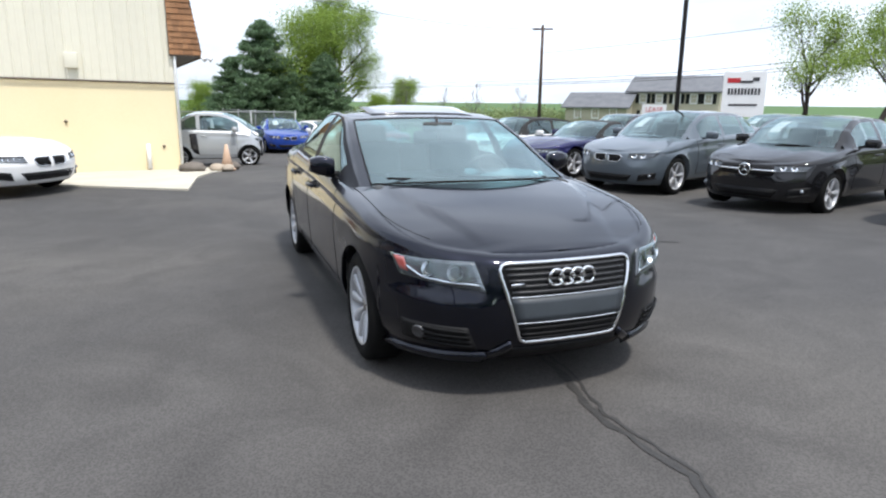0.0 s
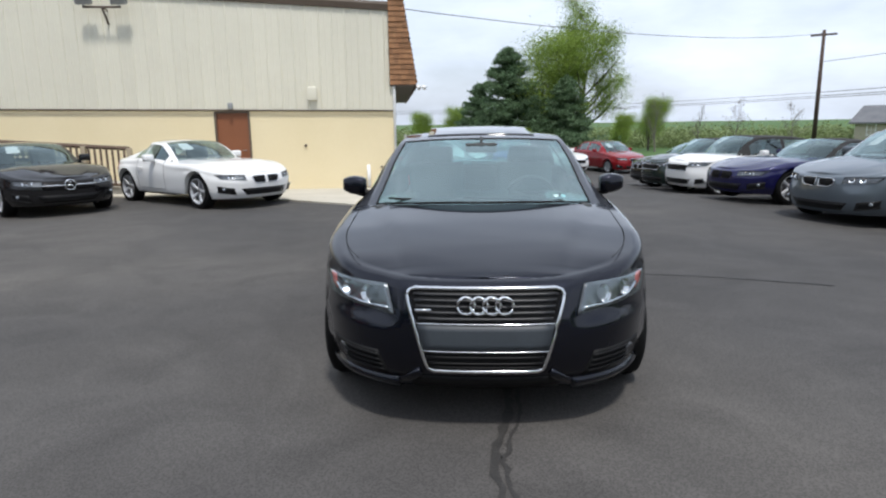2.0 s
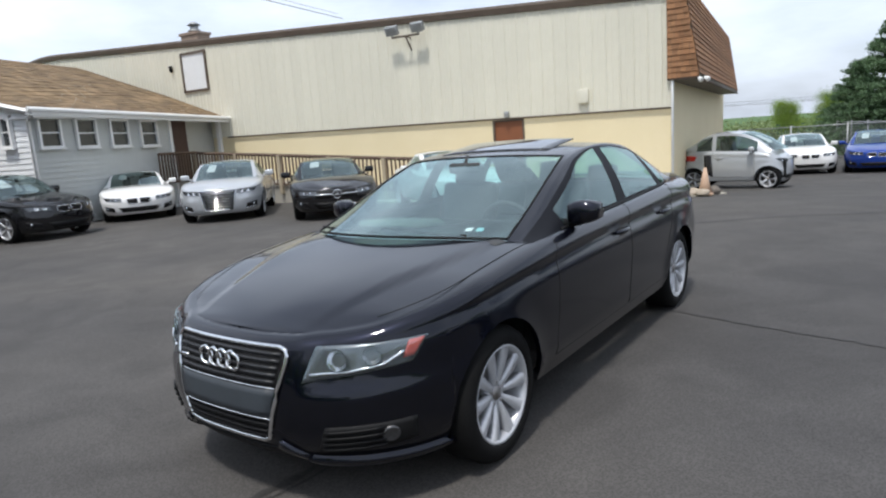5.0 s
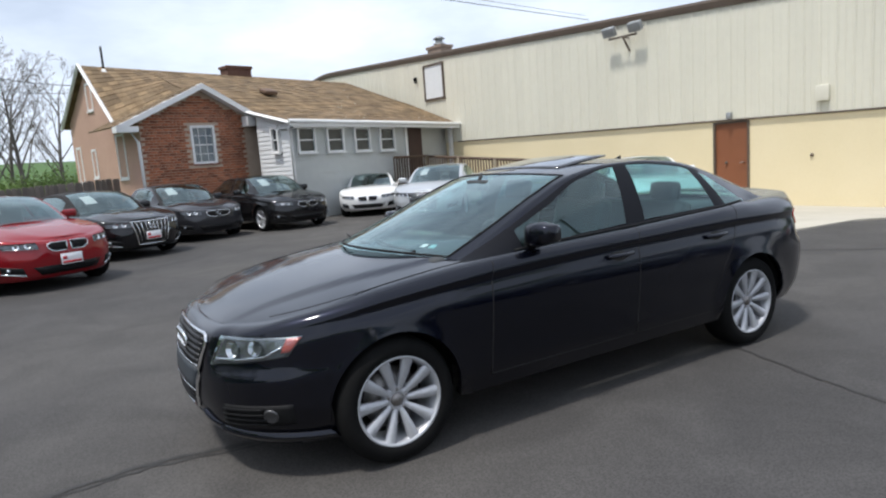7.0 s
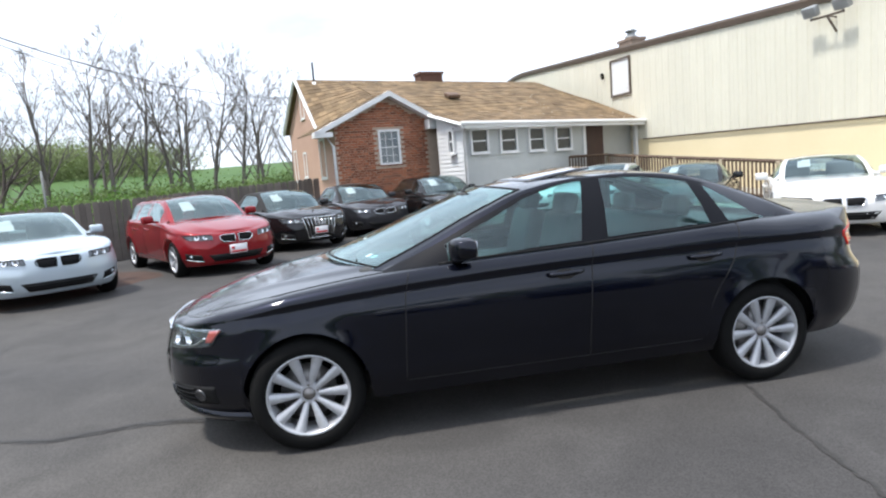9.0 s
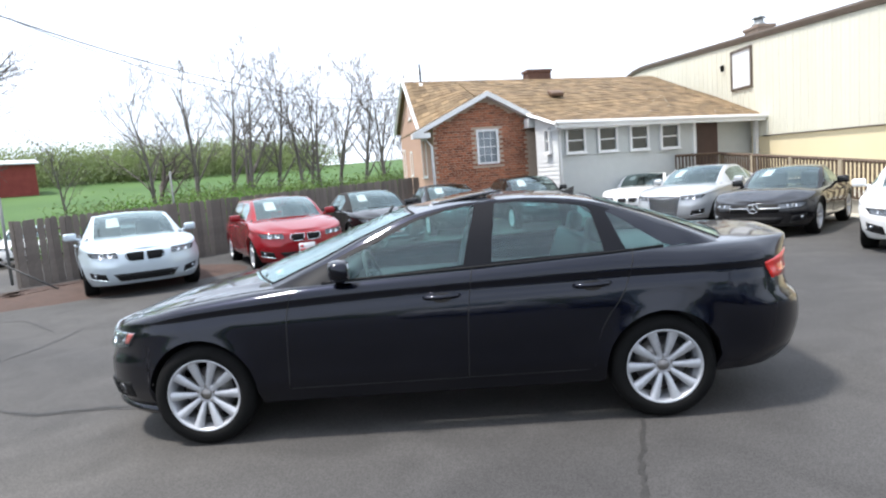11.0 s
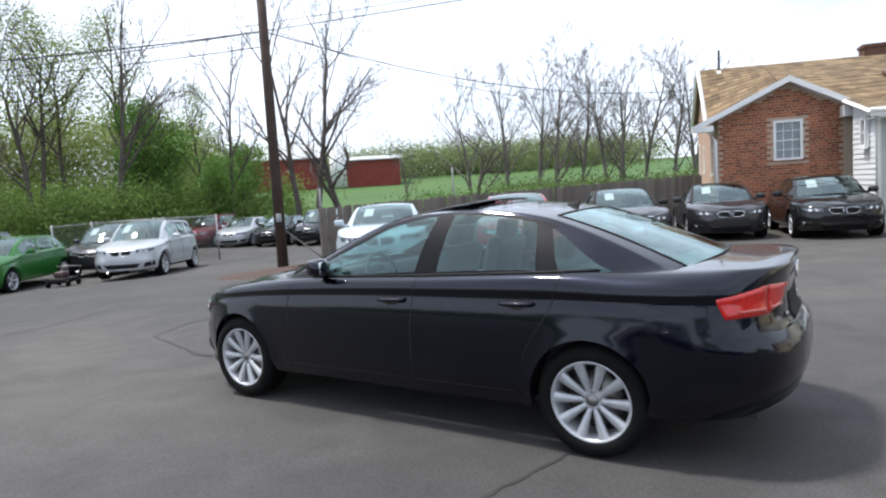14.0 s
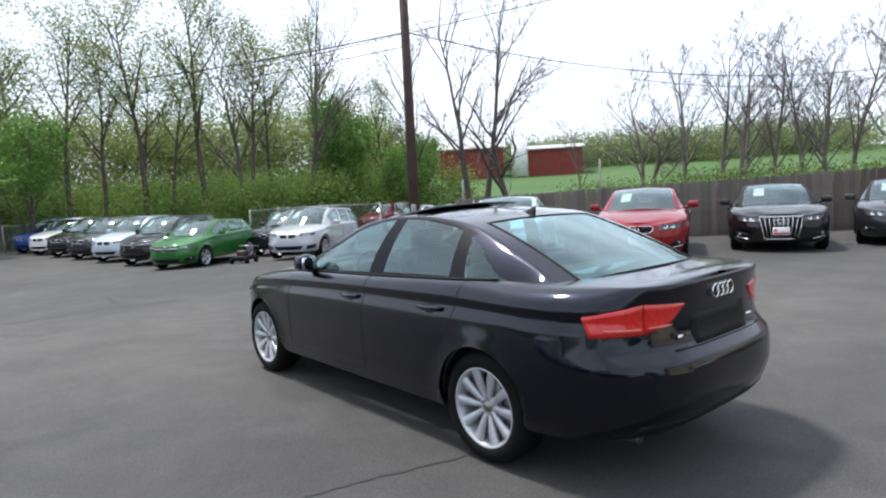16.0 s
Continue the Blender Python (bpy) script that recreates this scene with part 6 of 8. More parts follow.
        vs = [[bm.verts.new((side * p.x, p.y, p.z)) for p in (side_at(y, f) for f in fs)] for y in ys]
        grid_faces(bm, vs, pick)
        return bm

    whole = bmesh.new()
    for side in (1, -1):
        b = side_bm(side, None)
        me = bpy.data.meshes.new("joined")
        b.to_mesh(me)
        b.free()
        whole.from_mesh(me)
        bpy.data.meshes.remove(me)
    grid_faces(whole, [[whole.verts.new(top_at(y, c)) for c in cs] for y in ys])
    upper = {}
    gather_normals(whole, upper)
    for side in (1, -1):
        for n in (None, "roof_rail", "pillar", 0, 1, 2):
            bm = side_bm(side, lambda i, j: pane_of((ys[i] + ys[i + 1]) / 2, (fs[j] + fs[j + 1]) / 2) == n)
            nm, m = {None: ("window_frame", frame_mat), "roof_rail": ("roof_rail", colour), "pillar": ("rear_pillar", colour)}.get(n, ("side_window", glass_side))
            o = sedan_part(nm, bm, m, root, upper)
            if nm == "side_window":
                o.visible_shadow = False
    for nm, m in (("roof", colour), ("windscreen", glass_front), ("rear_window", glass_side)):
        bm = bmesh.new()
        vs = [[bm.verts.new(top_at(y, c)) for c in cs] for y in ys]
        grid_faces(bm, vs, lambda i, j: kind((ys[i] + ys[i + 1]) / 2, (cs[j] + cs[j + 1]) / 2) == nm)
        o = sedan_part(nm, bm, m, root, upper)
        if nm != "roof":
            o.visible_shadow = False
    # rubber bands round the fixed glass
    for y_lim, c_lim, span in ((-0.03, 0.93, (sh.ya + 0.02, -0.03)), (1.10, 0.82, (1.10, sh.yc - 0.03))):
        bm = bmesh.new()
        ring = [top_at(span[0], c) for c in np.linspace(-c_lim, c_lim, 25)] + [top_at(y, c_lim) for y in np.linspace(*span, 25)[1:]] + [top_at(span[1], c) for c in np.linspace(c_lim, -c_lim, 25)[1:]] + [top_at(y, -c_lim) for y in np.linspace(span[1], span[0], 25)[1:-1]]
        tube(bm, ring, 0.007, 6, closed=True)
        part("glass_seal", bm, BLACK_TRIM, root)
    # cabin
    bm = bmesh.new()
    box(bm, (0, (sh.ya + sh.yc) / 2, sh.zb - 0.42), (1.46, sh.yc - sh.ya - 0.05, 0.5))
    part("cabin_floor", bm, CABIN, root, smooth=False)
    for x in (-0.36, 0.36):
        bm = bmesh.new()
        lean = Euler((radians(-16), 0, 0)).to_matrix()
        box(bm, (x, 0.27, 0.90), (0.46, 0.13, 0.50), lean, 0.055, 3)
        box(bm, (x, 0.335, 1.20), (0.25, 0.09, 0.15), lean, 0.04, 3)
        for dx in (-0.05, 0.05):
            tube(bm, [(x + dx, 0.32, 1.10), (x + dx, 0.335, 1.20)], 0.007, 6)
        part("seat", bm, SEAT, root)
    for side in (1, -1):
        # mirrors on a foot at the door's front corner
        bm = bmesh.new()
        rows = []
        for i in range(11):
            u = i / 10
            w = math.sin(math.pi * (0.16 + 0.70 * u)) ** 0.45
            ring = []
            for j in range(16):
                a = math.tau * j / 16
                cx, cz = math.copysign(abs(math.cos(a)) ** 0.62, math.cos(a)), math.copysign(abs(math.sin(a)) ** 0.62, math.sin(a))
                ring.append(bm.verts.new((side * (0.835 + 0.16 * u), -0.50 + (0.030 * u) + 0.062 * w * cx - 0.012 * (cx < 0), 1.032 + 0.010 * u + (0.072 - 0.010 * u) * w * cz)))
            rows.append(ring + ring[:1])
        grid_faces(bm, rows)
        bm.faces.new(rows[0][:-1])
        bm.faces.new(rows[-1][:-1])
        mir = part("mirror", bm, colour, root)
        bm = bmesh.new()
        box(bm, (side * 0.915, -0.433, 1.037), (0.125, 0.008, 0.090), Euler((0, 0, side * radians(8))).to_matrix(), 0.003, 1)
        part("mirror_glass", bm, CHROME, mir)
        bm = bmesh.new()
        tube(bm, [(side * 0.79, -0.52, 0.975), (side * 0.84, -0.51, 0.978), (side * 0.89, -0.495, 0.985)], [0.030, 0.026, 0.024], 10)
        part("mirror_foot", bm, BLACK_TRIM, mir)


BLACK_PAINT = paint("black_pearl_paint", (0.0042, 0.0055, 0.0125), 0.85, 1.0, 0.38, 0.07)
BLACK_PAINT.node_tree.nodes["Principled BSDF"].inputs["Coat IOR"].default_value = 1.43
SATIN = surf("satin_black_frame", (0.0055, 0.006, 0.0085), (0.007, 0.0075, 0.010), 4, 0.5, spec=0.12)
LAMP_STRIP = surf("inner_lamp_red", (0.62, 0.10, 0.08), (0.5, 0.06, 0.05), 30, 0.2, coat=1.0)
A = SedanShell(wb=2.808, fo=0.85, ro=1.015, width=1.826, height=1.427, arch=0.345, crown=0.026, lf=0.8, pf=2.6, pr=3.3, ya=-0.94, yc=1.85)
A.refine()
hero = thing("sedan", pose(0, 0, 0), "glossy black four-door sedan with ten-spoke alloy wheels", "car")
sedan_body(hero, A, BLACK_PAINT, SATIN, PANE, PANE_FRONT)
add_wheels(A, hero, 10)
BAR_GREY = surf("dark_grille_grey", (0.030, 0.031, 0.034), (0.022, 0.023, 0.025), 8, 0.4, 0.2)
gq = [(-0.273, 0.335), (0.273, 0.335), (0.359, 0.702), (-0.359, 0.702)]
grille = part("grille", skin_patch(A, bmesh.new(), "f", gq, 0.004, 0.03, 14, 8), BLACK_PLASTIC, hero)
bm = bmesh.new()
rim_pts = skin_line(A, "f", [(-0.239, 0.325), (0.239, 0.325), (0.266, 0.336), (0.279, 0.362), (0.361, 0.645), (0.366, 0.677), (0.354, 0.699), (0.325, 0.709), (-0.325, 0.709), (-0.354, 0.699), (-0.366, 0.677), (-0.361, 0.645), (-0.279, 0.362), (-0.266, 0.336), (-0.239, 0.325)], 0.008, 8)[:-1]
tube(bm, rim_pts, 0.0095, 8, closed=True)
part("grille_frame", bm, CHROME, grille)
for z in (0.682, 0.655, 0.628, 0.601, 0.574, 0.395, 0.365, 0.345):
    t = (z - 0.335) / 0.38
    a = 0.273 + 0.086 * t - 0.015
    bm = bmesh.new()
    tube(bm, skin_line(A, "f", [(-a, z), (a, z)], 0.008, 12), 0.0075, 6)
    part("grille_bar", bm, BAR_GREY if z > 0.5 else BLACK_TRIM, grille)
part("plate_carrier", skin_patch(A, bmesh.new(), "f", [(-0.290, 0.43), (0.290, 0.43), (0.318, 0.545), (-0.318, 0.545)], 0.018, 0.03, 12, 4), GREY_PLATE, grille)
bm = bmesh.new()
for z in (0.425, 0.552):
    a = 0.294 + 0.086 * (z - 0.43) / 0.38
    tube(bm, skin_line(A, "f", [(-a, z), (a, z)], 0.016, 12), 0.004, 6)
part("grille_strip", bm, CHROME, grille)
for i in range(4):
    bm = bmesh.new()
    c = A.on("f", (i - 1.5) * 0.0585, 0.633, 0.024)
    tube(bm, [c + Vector((0.040 * math.cos(a * math.tau / 28), 0.004 * math.sin(a), 0.040 * math.sin(a * math.tau / 28))) for a in range(28)], 0.0075, 8, closed=True)
    part("emblem_ring", bm, CHROME, grille)
bm = bmesh.new()
box(bm, A.on("f", -0.285, 0.61, 0.02), (0.075, 0.006, 0.014))
part("badge_bar", bm, CHROME, grille)
for side in (1, -1):
    q = [(side * 0.440, 0.578), (side * 0.870, 0.632), (side * 0.925, 0.722), (side * 0.482, 0.714)]
    hl = part("headlight", skin_patch(A, bmesh.new(), "f", q, 0.005, 0.03, 16, 8), LAMP_INSIDE, hero)
    for (a, z, r) in ((0.58, 0.660, 0.040), (0.71, 0.674, 0.036)):
        bm = bmesh.new()
        c = A.on("f", side * a, z, -0.004)
        n = (A.on("f", side * a, z, 0.05) - c).normalized()
        lathe(bm, [(-0.01, 0.012), (0.004, r * 0.6), (0.022, r), (0.026, r * 1.06)], 20)
        me = mesh_of("reflector", bm, CHROME)
        o = part("reflector", me, None, hl)
        o.matrix_basis = Matrix.Translation(c) @ n.to_track_quat("X", "Z").to_matrix().to_4x4()
    bm = bmesh.new()
    tube(bm, skin_line(A, "f", [(side * 0.47, 0.606), (side * 0.62, 0.614), (side * 0.76, 0.634), (side * 0.835, 0.675)], 0.009, 6), 0.008, 6)
    part("lamp_trim", bm, CHROME, hl)
    part("side_marker", skin_patch(A, bmesh.new(), "f", [(side * 0.835, 0.648), (side * 0.878, 0.654), (side * 0.917, 0.716), (side * 0.85, 0.713)], 0.010, 0.012, 6, 4), AMBER, hl)
    part("lamp_cover", skin_patch(A, bmesh.new(), "f", q, 0.020, 0.004, 16, 8), LENS, hl).visible_shadow = False
    fq = [(side * 0.47, 0.275), (side * 0.89, 0.305), (side * 0.905, 0.405), (side * 0.53, 0.40)]
    fog = part("side_intake", skin_patch(A, bmesh.new(), "f", fq, 0.002, 0.02, 12, 5), BLACK_PLASTIC, hero)
    for i in range(4):
        bm = bmesh.new()
        z = 0.30 + 0.026 * i
        tube(bm, skin_line(A, "f", [(side * (0.50 + 0.008 * i), z), (side * 0.76, z + 0.008)], 0.008, 8), 0.006, 5)
        part("intake_bar", bm, BLACK_TRIM, fog)
    bm = bmesh.new()
    c = A.on("f", side * 0.785, 0.350, 0.0)
    n = (A.on("f", side * 0.785, 0.350, 0.05) - c).normalized()
    lathe(bm, [(0.0, 0.038), (0.008, 0.036), (0.009, 0.028), (0.002, 0.018), (0.004, 0.0001)], 20)
    o = part("fog_lamp", mesh_of("fog_lamp", bm, ALLOY_DARK), None, fog, "round chrome fog lamp")
    o.matrix_basis = Matrix.Translation(c) @ n.to_track_quat("X", "Z").to_matrix().to_4x4()
    # the lower lip juts out below the intake and turns up towards the grille
    lip = skin_patch(A, bmesh.new(), "f", [(side * 0.42, 0.205), (side * 1.02, 0.215), (side * 1.02, 0.243), (side * 0.42, 0.262)], 0.026, 0.04, 22, 3)
    skin_patch(A, lip, "f", [(side * 0.30, 0.300), (side * 0.42, 0.205), (side * 0.42, 0.262), (side * 0.315, 0.330)], 0.015, 0.03, 6, 3)
    part("bumper_lip", lip, BLACK_PAINT, hero)
    # tail lamps on the wing and on the lid
    t1 = part("taillight", skin_patch(A, bmesh.new(), "r", [(side * 0.602, 0.80), (side * 0.87, 0.795), (side * 0.90, 0.895), (side * 0.612, 0.945)], 0.006, 0.02, 12, 5), RED_LENS, hero)
    part("lamp_strip", skin_patch(A, bmesh.new(), "r", [(side * 0.62, 0.818), (side * 0.80, 0.820), (side * 0.80, 0.832), (side * 0.62, 0.832)], 0.009, 0.004, 6, 2), LAMP_STRIP, t1)
    t2 = part("taillight", skin_patch(A, bmesh.new(), "r", [(side * 0.43, 0.845), (side * 0.596, 0.80), (side * 0.606, 0.945), (side * 0.335, 0.925)], 0.006, 0.02, 10, 5), RED_LENS, hero)
    part("lamp_strip", skin_patch(A, bmesh.new(), "r", [(side * 0.44, 0.825), (side * 0.575, 0.82), (side * 0.575, 0.832), (side * 0.43, 0.836)], 0.009, 0.004, 6, 2), LAMP_STRIP, t2)
    bm = bmesh.new()
    pts = [A.belt(y) + Vector((0.002, 0, 0.004)) for y in np.linspace(-0.62, 1.45, 40)]
    tube(bm, [(side * p.x, p.y, p.z) for p in pts], 0.009, 6)
    part("belt_trim", bm, BLACK_TRIM, hero)
    bm = bmesh.new()
    tube(bm, [(side * 0.55, 2.05, 0.262), (side * 0.55, 2.19, 0.258)], 0.030, 12)
    part("tailpipe", bm, ALLOY_DARK, hero)
part("front_spoiler", skin_patch(A, bmesh.new(), "f", [(-0.36, 0.20), (0.36, 0.20), (0.34, 0.29), (-0.34, 0.29)], 0.004, 0.02, 10, 3), BLACK_TRIM, hero)
part("rear_panel", skin_patch(A, bmesh.new(), "r", [(-0.27, 0.70), (0.27, 0.70), (0.29, 0.86), (-0.29, 0.86)], 0.003, 0.01, 8, 4), BLACK_PLASTIC, hero)
bm = bmesh.new()
tube(bm, skin_line(A, "r", [(-0.44, 0.705), (0.44, 0.705)], 0.004, 10), 0.006, 6)
part("lid_strip", bm, BLACK_PAINT, hero)
part("diffuser", skin_patch(A, bmesh.new(), "r", [(-0.72, 0.275), (0.72, 0.275), (0.66, 0.36), (-0.66, 0.36)], 0.004, 0.02, 12, 3), BLACK_PLASTIC, hero)
bm = bmesh.new()
for i in range(4):
    c = A.on("r", -(i - 1.5) * 0.051, 0.955, 0.010)
    tube(bm, [c + Vector((0.034 * math.cos(a * math.tau / 24), 0, 0.034 * math.sin(a * math.tau / 24))) for a in range(24)], 0.006, 6, closed=True)
part("rear_emblem", bm, CHROME, hero, "chrome four-ring emblem")
for a, w in ((0.37, 0.07), (-0.37, 0.09)):
    bm = bmesh.new()
    box(bm, A.on("r", a, 0.76, 0.006), (w, 0.005, 0.022))
    part("rear_badge", bm, CHROME, hero)
# bonnet shut lines, wipers, sunroof, aerial
for s in (1, -1):
    bm = bmesh.new()
    pts = []
    for y in np.linspace(-1.93, -0.90, 40):
        e = A.belt(y)
        pts.append((s * e.x * 0.975, y, A.top(y, e.x * 0.975, e) + 0.0008))
    tube(bm, pts, 0.0022, 5)
    part("bonnet_shut_line", bm, SHUT_LINE, hero)
for x0, x1 in ((0.50, -0.12), (-0.10, -0.60)):
    bm = bmesh.new()
    tube(bm, [(x0, -1.06, A.hood(-1.06) + 0.012), ((x0 + x1) / 2, -1.07, A.hood(-1.05) + 0.02), (x1, -1.01, A.hood(-1.0) + 0.022)], 0.007, 6)
    part("wiper", bm, BLACK_PLASTIC, hero)
bm = bmesh.new()
rows = []
for i in range(9):
    y = 0.04 + 0.42 * i / 8
    rows.append([bm.verts.new((x, y + 0.03 * (x / 0.42) ** 2, A.rail_z(y + A.bend(y)) + 0.026 * (1 - (abs(x) / 0.6) ** 2.3) + 0.003 + 0.036 * (i / 8) ** 1.2)) for x in np.linspace(-0.42, 0.42, 13)])
grid_faces(bm, rows)
low = [[v.co.copy() + Vector((0, 0, -0.012)) for v in r] for r in rows]
lv = [[bm.verts.new(p) for p in r] for r in low]
grid_faces(bm, lv)
for a, b in ((rows[0], lv[0]), (rows[-1], lv[-1])):
    grid_faces(bm, [a, b])
grid_faces(bm, [[r[0] for r in rows], [r[0] for r in lv]])
grid_faces(bm, [[r[-1] for r in rows], [r[-1] for r in lv]])
part("sunroof", bm, surf("sunroof_dark_glass", (0.01, 0.01, 0.012), (0.012, 0.012, 0.014), 4, 0.05, coat=1.0), hero, "dark sunroof glass tilted open")
bm = bmesh.new()
rows = []
for i in range(7):
    t = i / 6
    y = 0.93 + 0.13 * t
    w = 0.022 * (1 - 0.55 * t)
    h = 0.012 + 0.052 * max(0, t - 0.25) / 0.75
    z = 1.362 - 0.02 * t
    rows.append([bm.verts.new(p) for p in ((-w, y, z), (-w * 0.35, y + 0.01, z + h), (w * 0.35, y + 0.01, z + h), (w, y, z))])
grid_faces(bm, rows)
part("aerial", bm, BLACK_PLASTIC, hero, "black shark-fin roof aerial")
# windscreen stickers and mirror
for c, y0, w, m in ((0.62, 0.0, 0.075, PAPER), (0.69, 0.0, 0.075, surf("blue_sticker", (0.20, 0.48, 0.55), (0.3, 0.55, 0.5), 30, 0.6))):
    bm = bmesh.new()
    rows = []
    for i in range(3):
        y = -0.85 + 0.016 * i
        k = lambda c: 1 - c * c  # noqa: E731
        rows.append([bm.verts.new(Vector((A.rail_x(y) * cc, y - A.bend(y) * k(cc), A.rail_z(y) + 0.038 * k(cc))) + Vector((0, 0.016, -0.006))) for cc in (c, c + 0.022, c + 0.044)])
    grid_faces(bm, rows)
    part("inspection_sticker", bm, m, hero)
bm = bmesh.new()
box(bm, (0, -0.28, 1.285), (0.24, 0.04, 0.07), None, 0.02)
tube(bm, [(0, -0.28, 1.30), (0, -0.24, 1.36)], 0.012, 6)
part("cabin_mirror", bm, CABIN, hero)
bm = bmesh.new()
box(bm, (0, -0.82, 0.90), (1.40, 0.50, 0.12), None, 0.05)
box(bm, (0.36, -0.60, 0.94), (0.42, 0.20, 0.10), None, 0.04)
part("dashboard", bm, CABIN, hero)
bm = bmesh.new()
ring = [Vector((0.36 + 0.185 * math.cos(a * math.tau / 28), -0.36 - 0.06 * math.sin(a * math.tau / 28), 0.90 + 0.175 * math.sin(a * math.tau / 28))) for a in range(28)]
tube(bm, ring, 0.016, 8, closed=True)
tube(bm, [ring[0], ring[14]], 0.014, 6)
box(bm, (0.36, -0.37, 0.89), (0.14, 0.05, 0.11), None, 0.02)
part("steering_wheel", bm, CABIN, hero)
bm = bmesh.new()
box(bm, (0, 1.02, 0.84), (1.20, 0.16, 0.46), Euler((radians(-18), 0, 0)).to_matrix(), 0.05)
for x in (-0.38, 0.38):
    box(bm, (x, 1.12, 1.12), (0.24, 0.09, 0.15), Euler((radians(-12), 0, 0)).to_matrix(), 0.04)
part("rear_seat", bm, SEAT, hero)
bm = bmesh.new()
box(bm, (0, 1.56, 0.985), (1.36, 0.80, 0.04), None, 0.015)
part("parcel_shelf", bm, CABIN, hero)

# ---- the other cars ----
def front_at(fx, fy, heading, sh):
    """The pose that puts the middle of the nose at fx, fy."""
    h = Vector((*heading, 0)).normalized()
    return parked(fx + h.x * sh.y0, fy + h.y * sh.y0, heading)


SEDAN = Shell(wb=2.85, fo=0.85, ro=1.0, width=1.86, height=1.44)
COUPE = Shell(wb=2.75, fo=0.86, ro=0.98, width=1.85, height=1.37, ya=-0.90, yrf=-0.15, yrr=0.72, yc=1.62, zb=0.95, zd=1.02)
ROADSTER = Shell(wb=2.50, fo=0.90, ro=0.85, width=1.79, height=1.24, zn=0.63, zf=0.80, zb=0.87, zd=0.90, ya=-0.30, yrf=0.28, yrr=0.80, yc=1.55, xr=0.62, kr=0.78, tyre=0.325)
CONVERT = Shell(wb=2.75, fo=0.87, ro=0.98, width=1.85, height=1.38, ya=-0.88, yrf=-0.16, yrr=0.80, yc=1.42, zb=0.95, zd=0.99, kr=0.88, xr=0.62)
SUV = Shell(wb=2.75, fo=0.83, ro=0.90, width=1.87, height=1.66, zn=0.84, zf=0.99, zb=1.09, zd=1.12, ya=-1.02, yrf=-0.28, yrr=1.62, yc=2.16, kr=0.92, xr=0.68, tyre=0.355, arch=0.41, sill=0.32, floor_f=0.25, floor_r=0.34)
SMALL_SUV = Shell(wb=2.70, fo=0.86, ro=0.86, width=1.80, height=1.50, zn=0.78, zf=0.94, zb=1.03, zd=1.06, ya=-0.98, yrf=-0.2, yrr=1.45, yc=2.06, kr=0.86, xr=0.66, tyre=0.335, arch=0.385, sill=0.28)
WAGON = Shell(wb=2.81, fo=0.81, ro=1.0, width=1.81, height=1.41, ya=-0.94, yrf=-0.16, yrr=1.80, yc=2.26, kr=0.86, zd=1.02)
GT = Shell(wb=3.07, fo=0.86, ro=1.16, width=1.90, height=1.49, zn=0.76, zf=0.91, zb=1.01, zd=1.13, ya=-1.04, yrf=-0.2, yrr=1.35, yc=2.24, kr=0.86, tyre=0.345, arch=0.39)
HATCH = Shell(wb=2.47, fo=0.66, ro=0.56, width=1.69, height=1.41, zn=0.78, zf=0.90, zb=0.96, zd=0.98, ya=-0.66, yrf=-0.14, yrr=1.32, yc=1.66, kr=0.9, xr=0.70, tyre=0.31, arch=0.35, lf=0.62, lr=0.7)
MICRO = Shell(wb=1.87, fo=0.42, ro=0.40, width=1.56, height=1.54, zn=0.80, zf=0.93, zb=1.02, zd=1.05, ya=-1.0, yrf=-0.20, yrr=0.66, yc=1.22, kr=0.84, xr=0.74, tyre=0.29, arch=0.33, lf=0.45, lr=0.55)
P_WHITE = paint("white_car_paint", (0.74, 0.74, 0.73))
P_SILVER = paint("silver_car_paint", (0.46, 0.48, 0.50), 0.35)
P_ICE = paint("ice_blue_silver_paint", (0.48, 0.55, 0.60), 0.35)
P_BLACK = paint("black_car_paint", (0.008, 0.008, 0.009))
P_GREY = paint("dark_grey_car_paint", (0.028, 0.028, 0.032), 0.3)
P_RED = paint("red_car_paint", (0.22, 0.008, 0.012), 0.15)
P_BLUE = paint("blue_car_paint", (0.012, 0.045, 0.26), 0.2)
P_NAVY = paint("navy_car_paint", (0.010, 0.010, 0.06), 0.2)
P_STEEL = paint("steel_blue_paint", (0.095, 0.115, 0.135), 0.35)
P_GREEN = paint("green_car_paint", (0.020, 0.13, 0.022), 0.25)
P_MAROON = paint("maroon_car_paint", (0.13, 0.012, 0.02), 0.2)
P_DGREEN = paint("dark_green_car_paint", (0.010, 0.022, 0.018), 0.2)
CLOTH = surf("black_soft_top", (0.012, 0.012, 0.013), (0.02, 0.02, 0.02), 12, 0.9, bump=0.2)
C_DOORS = ((-0.62, 0.55),)
C_PANES = ((-0.5, 0.52), (0.60, 0.98))
ROAD_DOORS, ROAD_PANES = ((-0.22, 0.80),), ((-0.16, 0.60), (0.64, 1.06))
SUV_DOORS, SUV_PANES = ((-0.85, 0.15), (0.15, 1.1)), ((-0.68, 0.16), (0.28, 1.05), (1.15, 1.72))
ROW = "cars parked round the lot"


def add(name, label, colour, sh, at, grille, plate=False, chrome=True, style=0, lamp=(0.40, 0.78), blade=None, **kw):
    c = car(name, at, label, colour, sh, group=ROW, **kw)
    face(sh, c, grille, chrome=chrome, plate=plate, style=style, lamp=lamp, blade=blade)
    return c


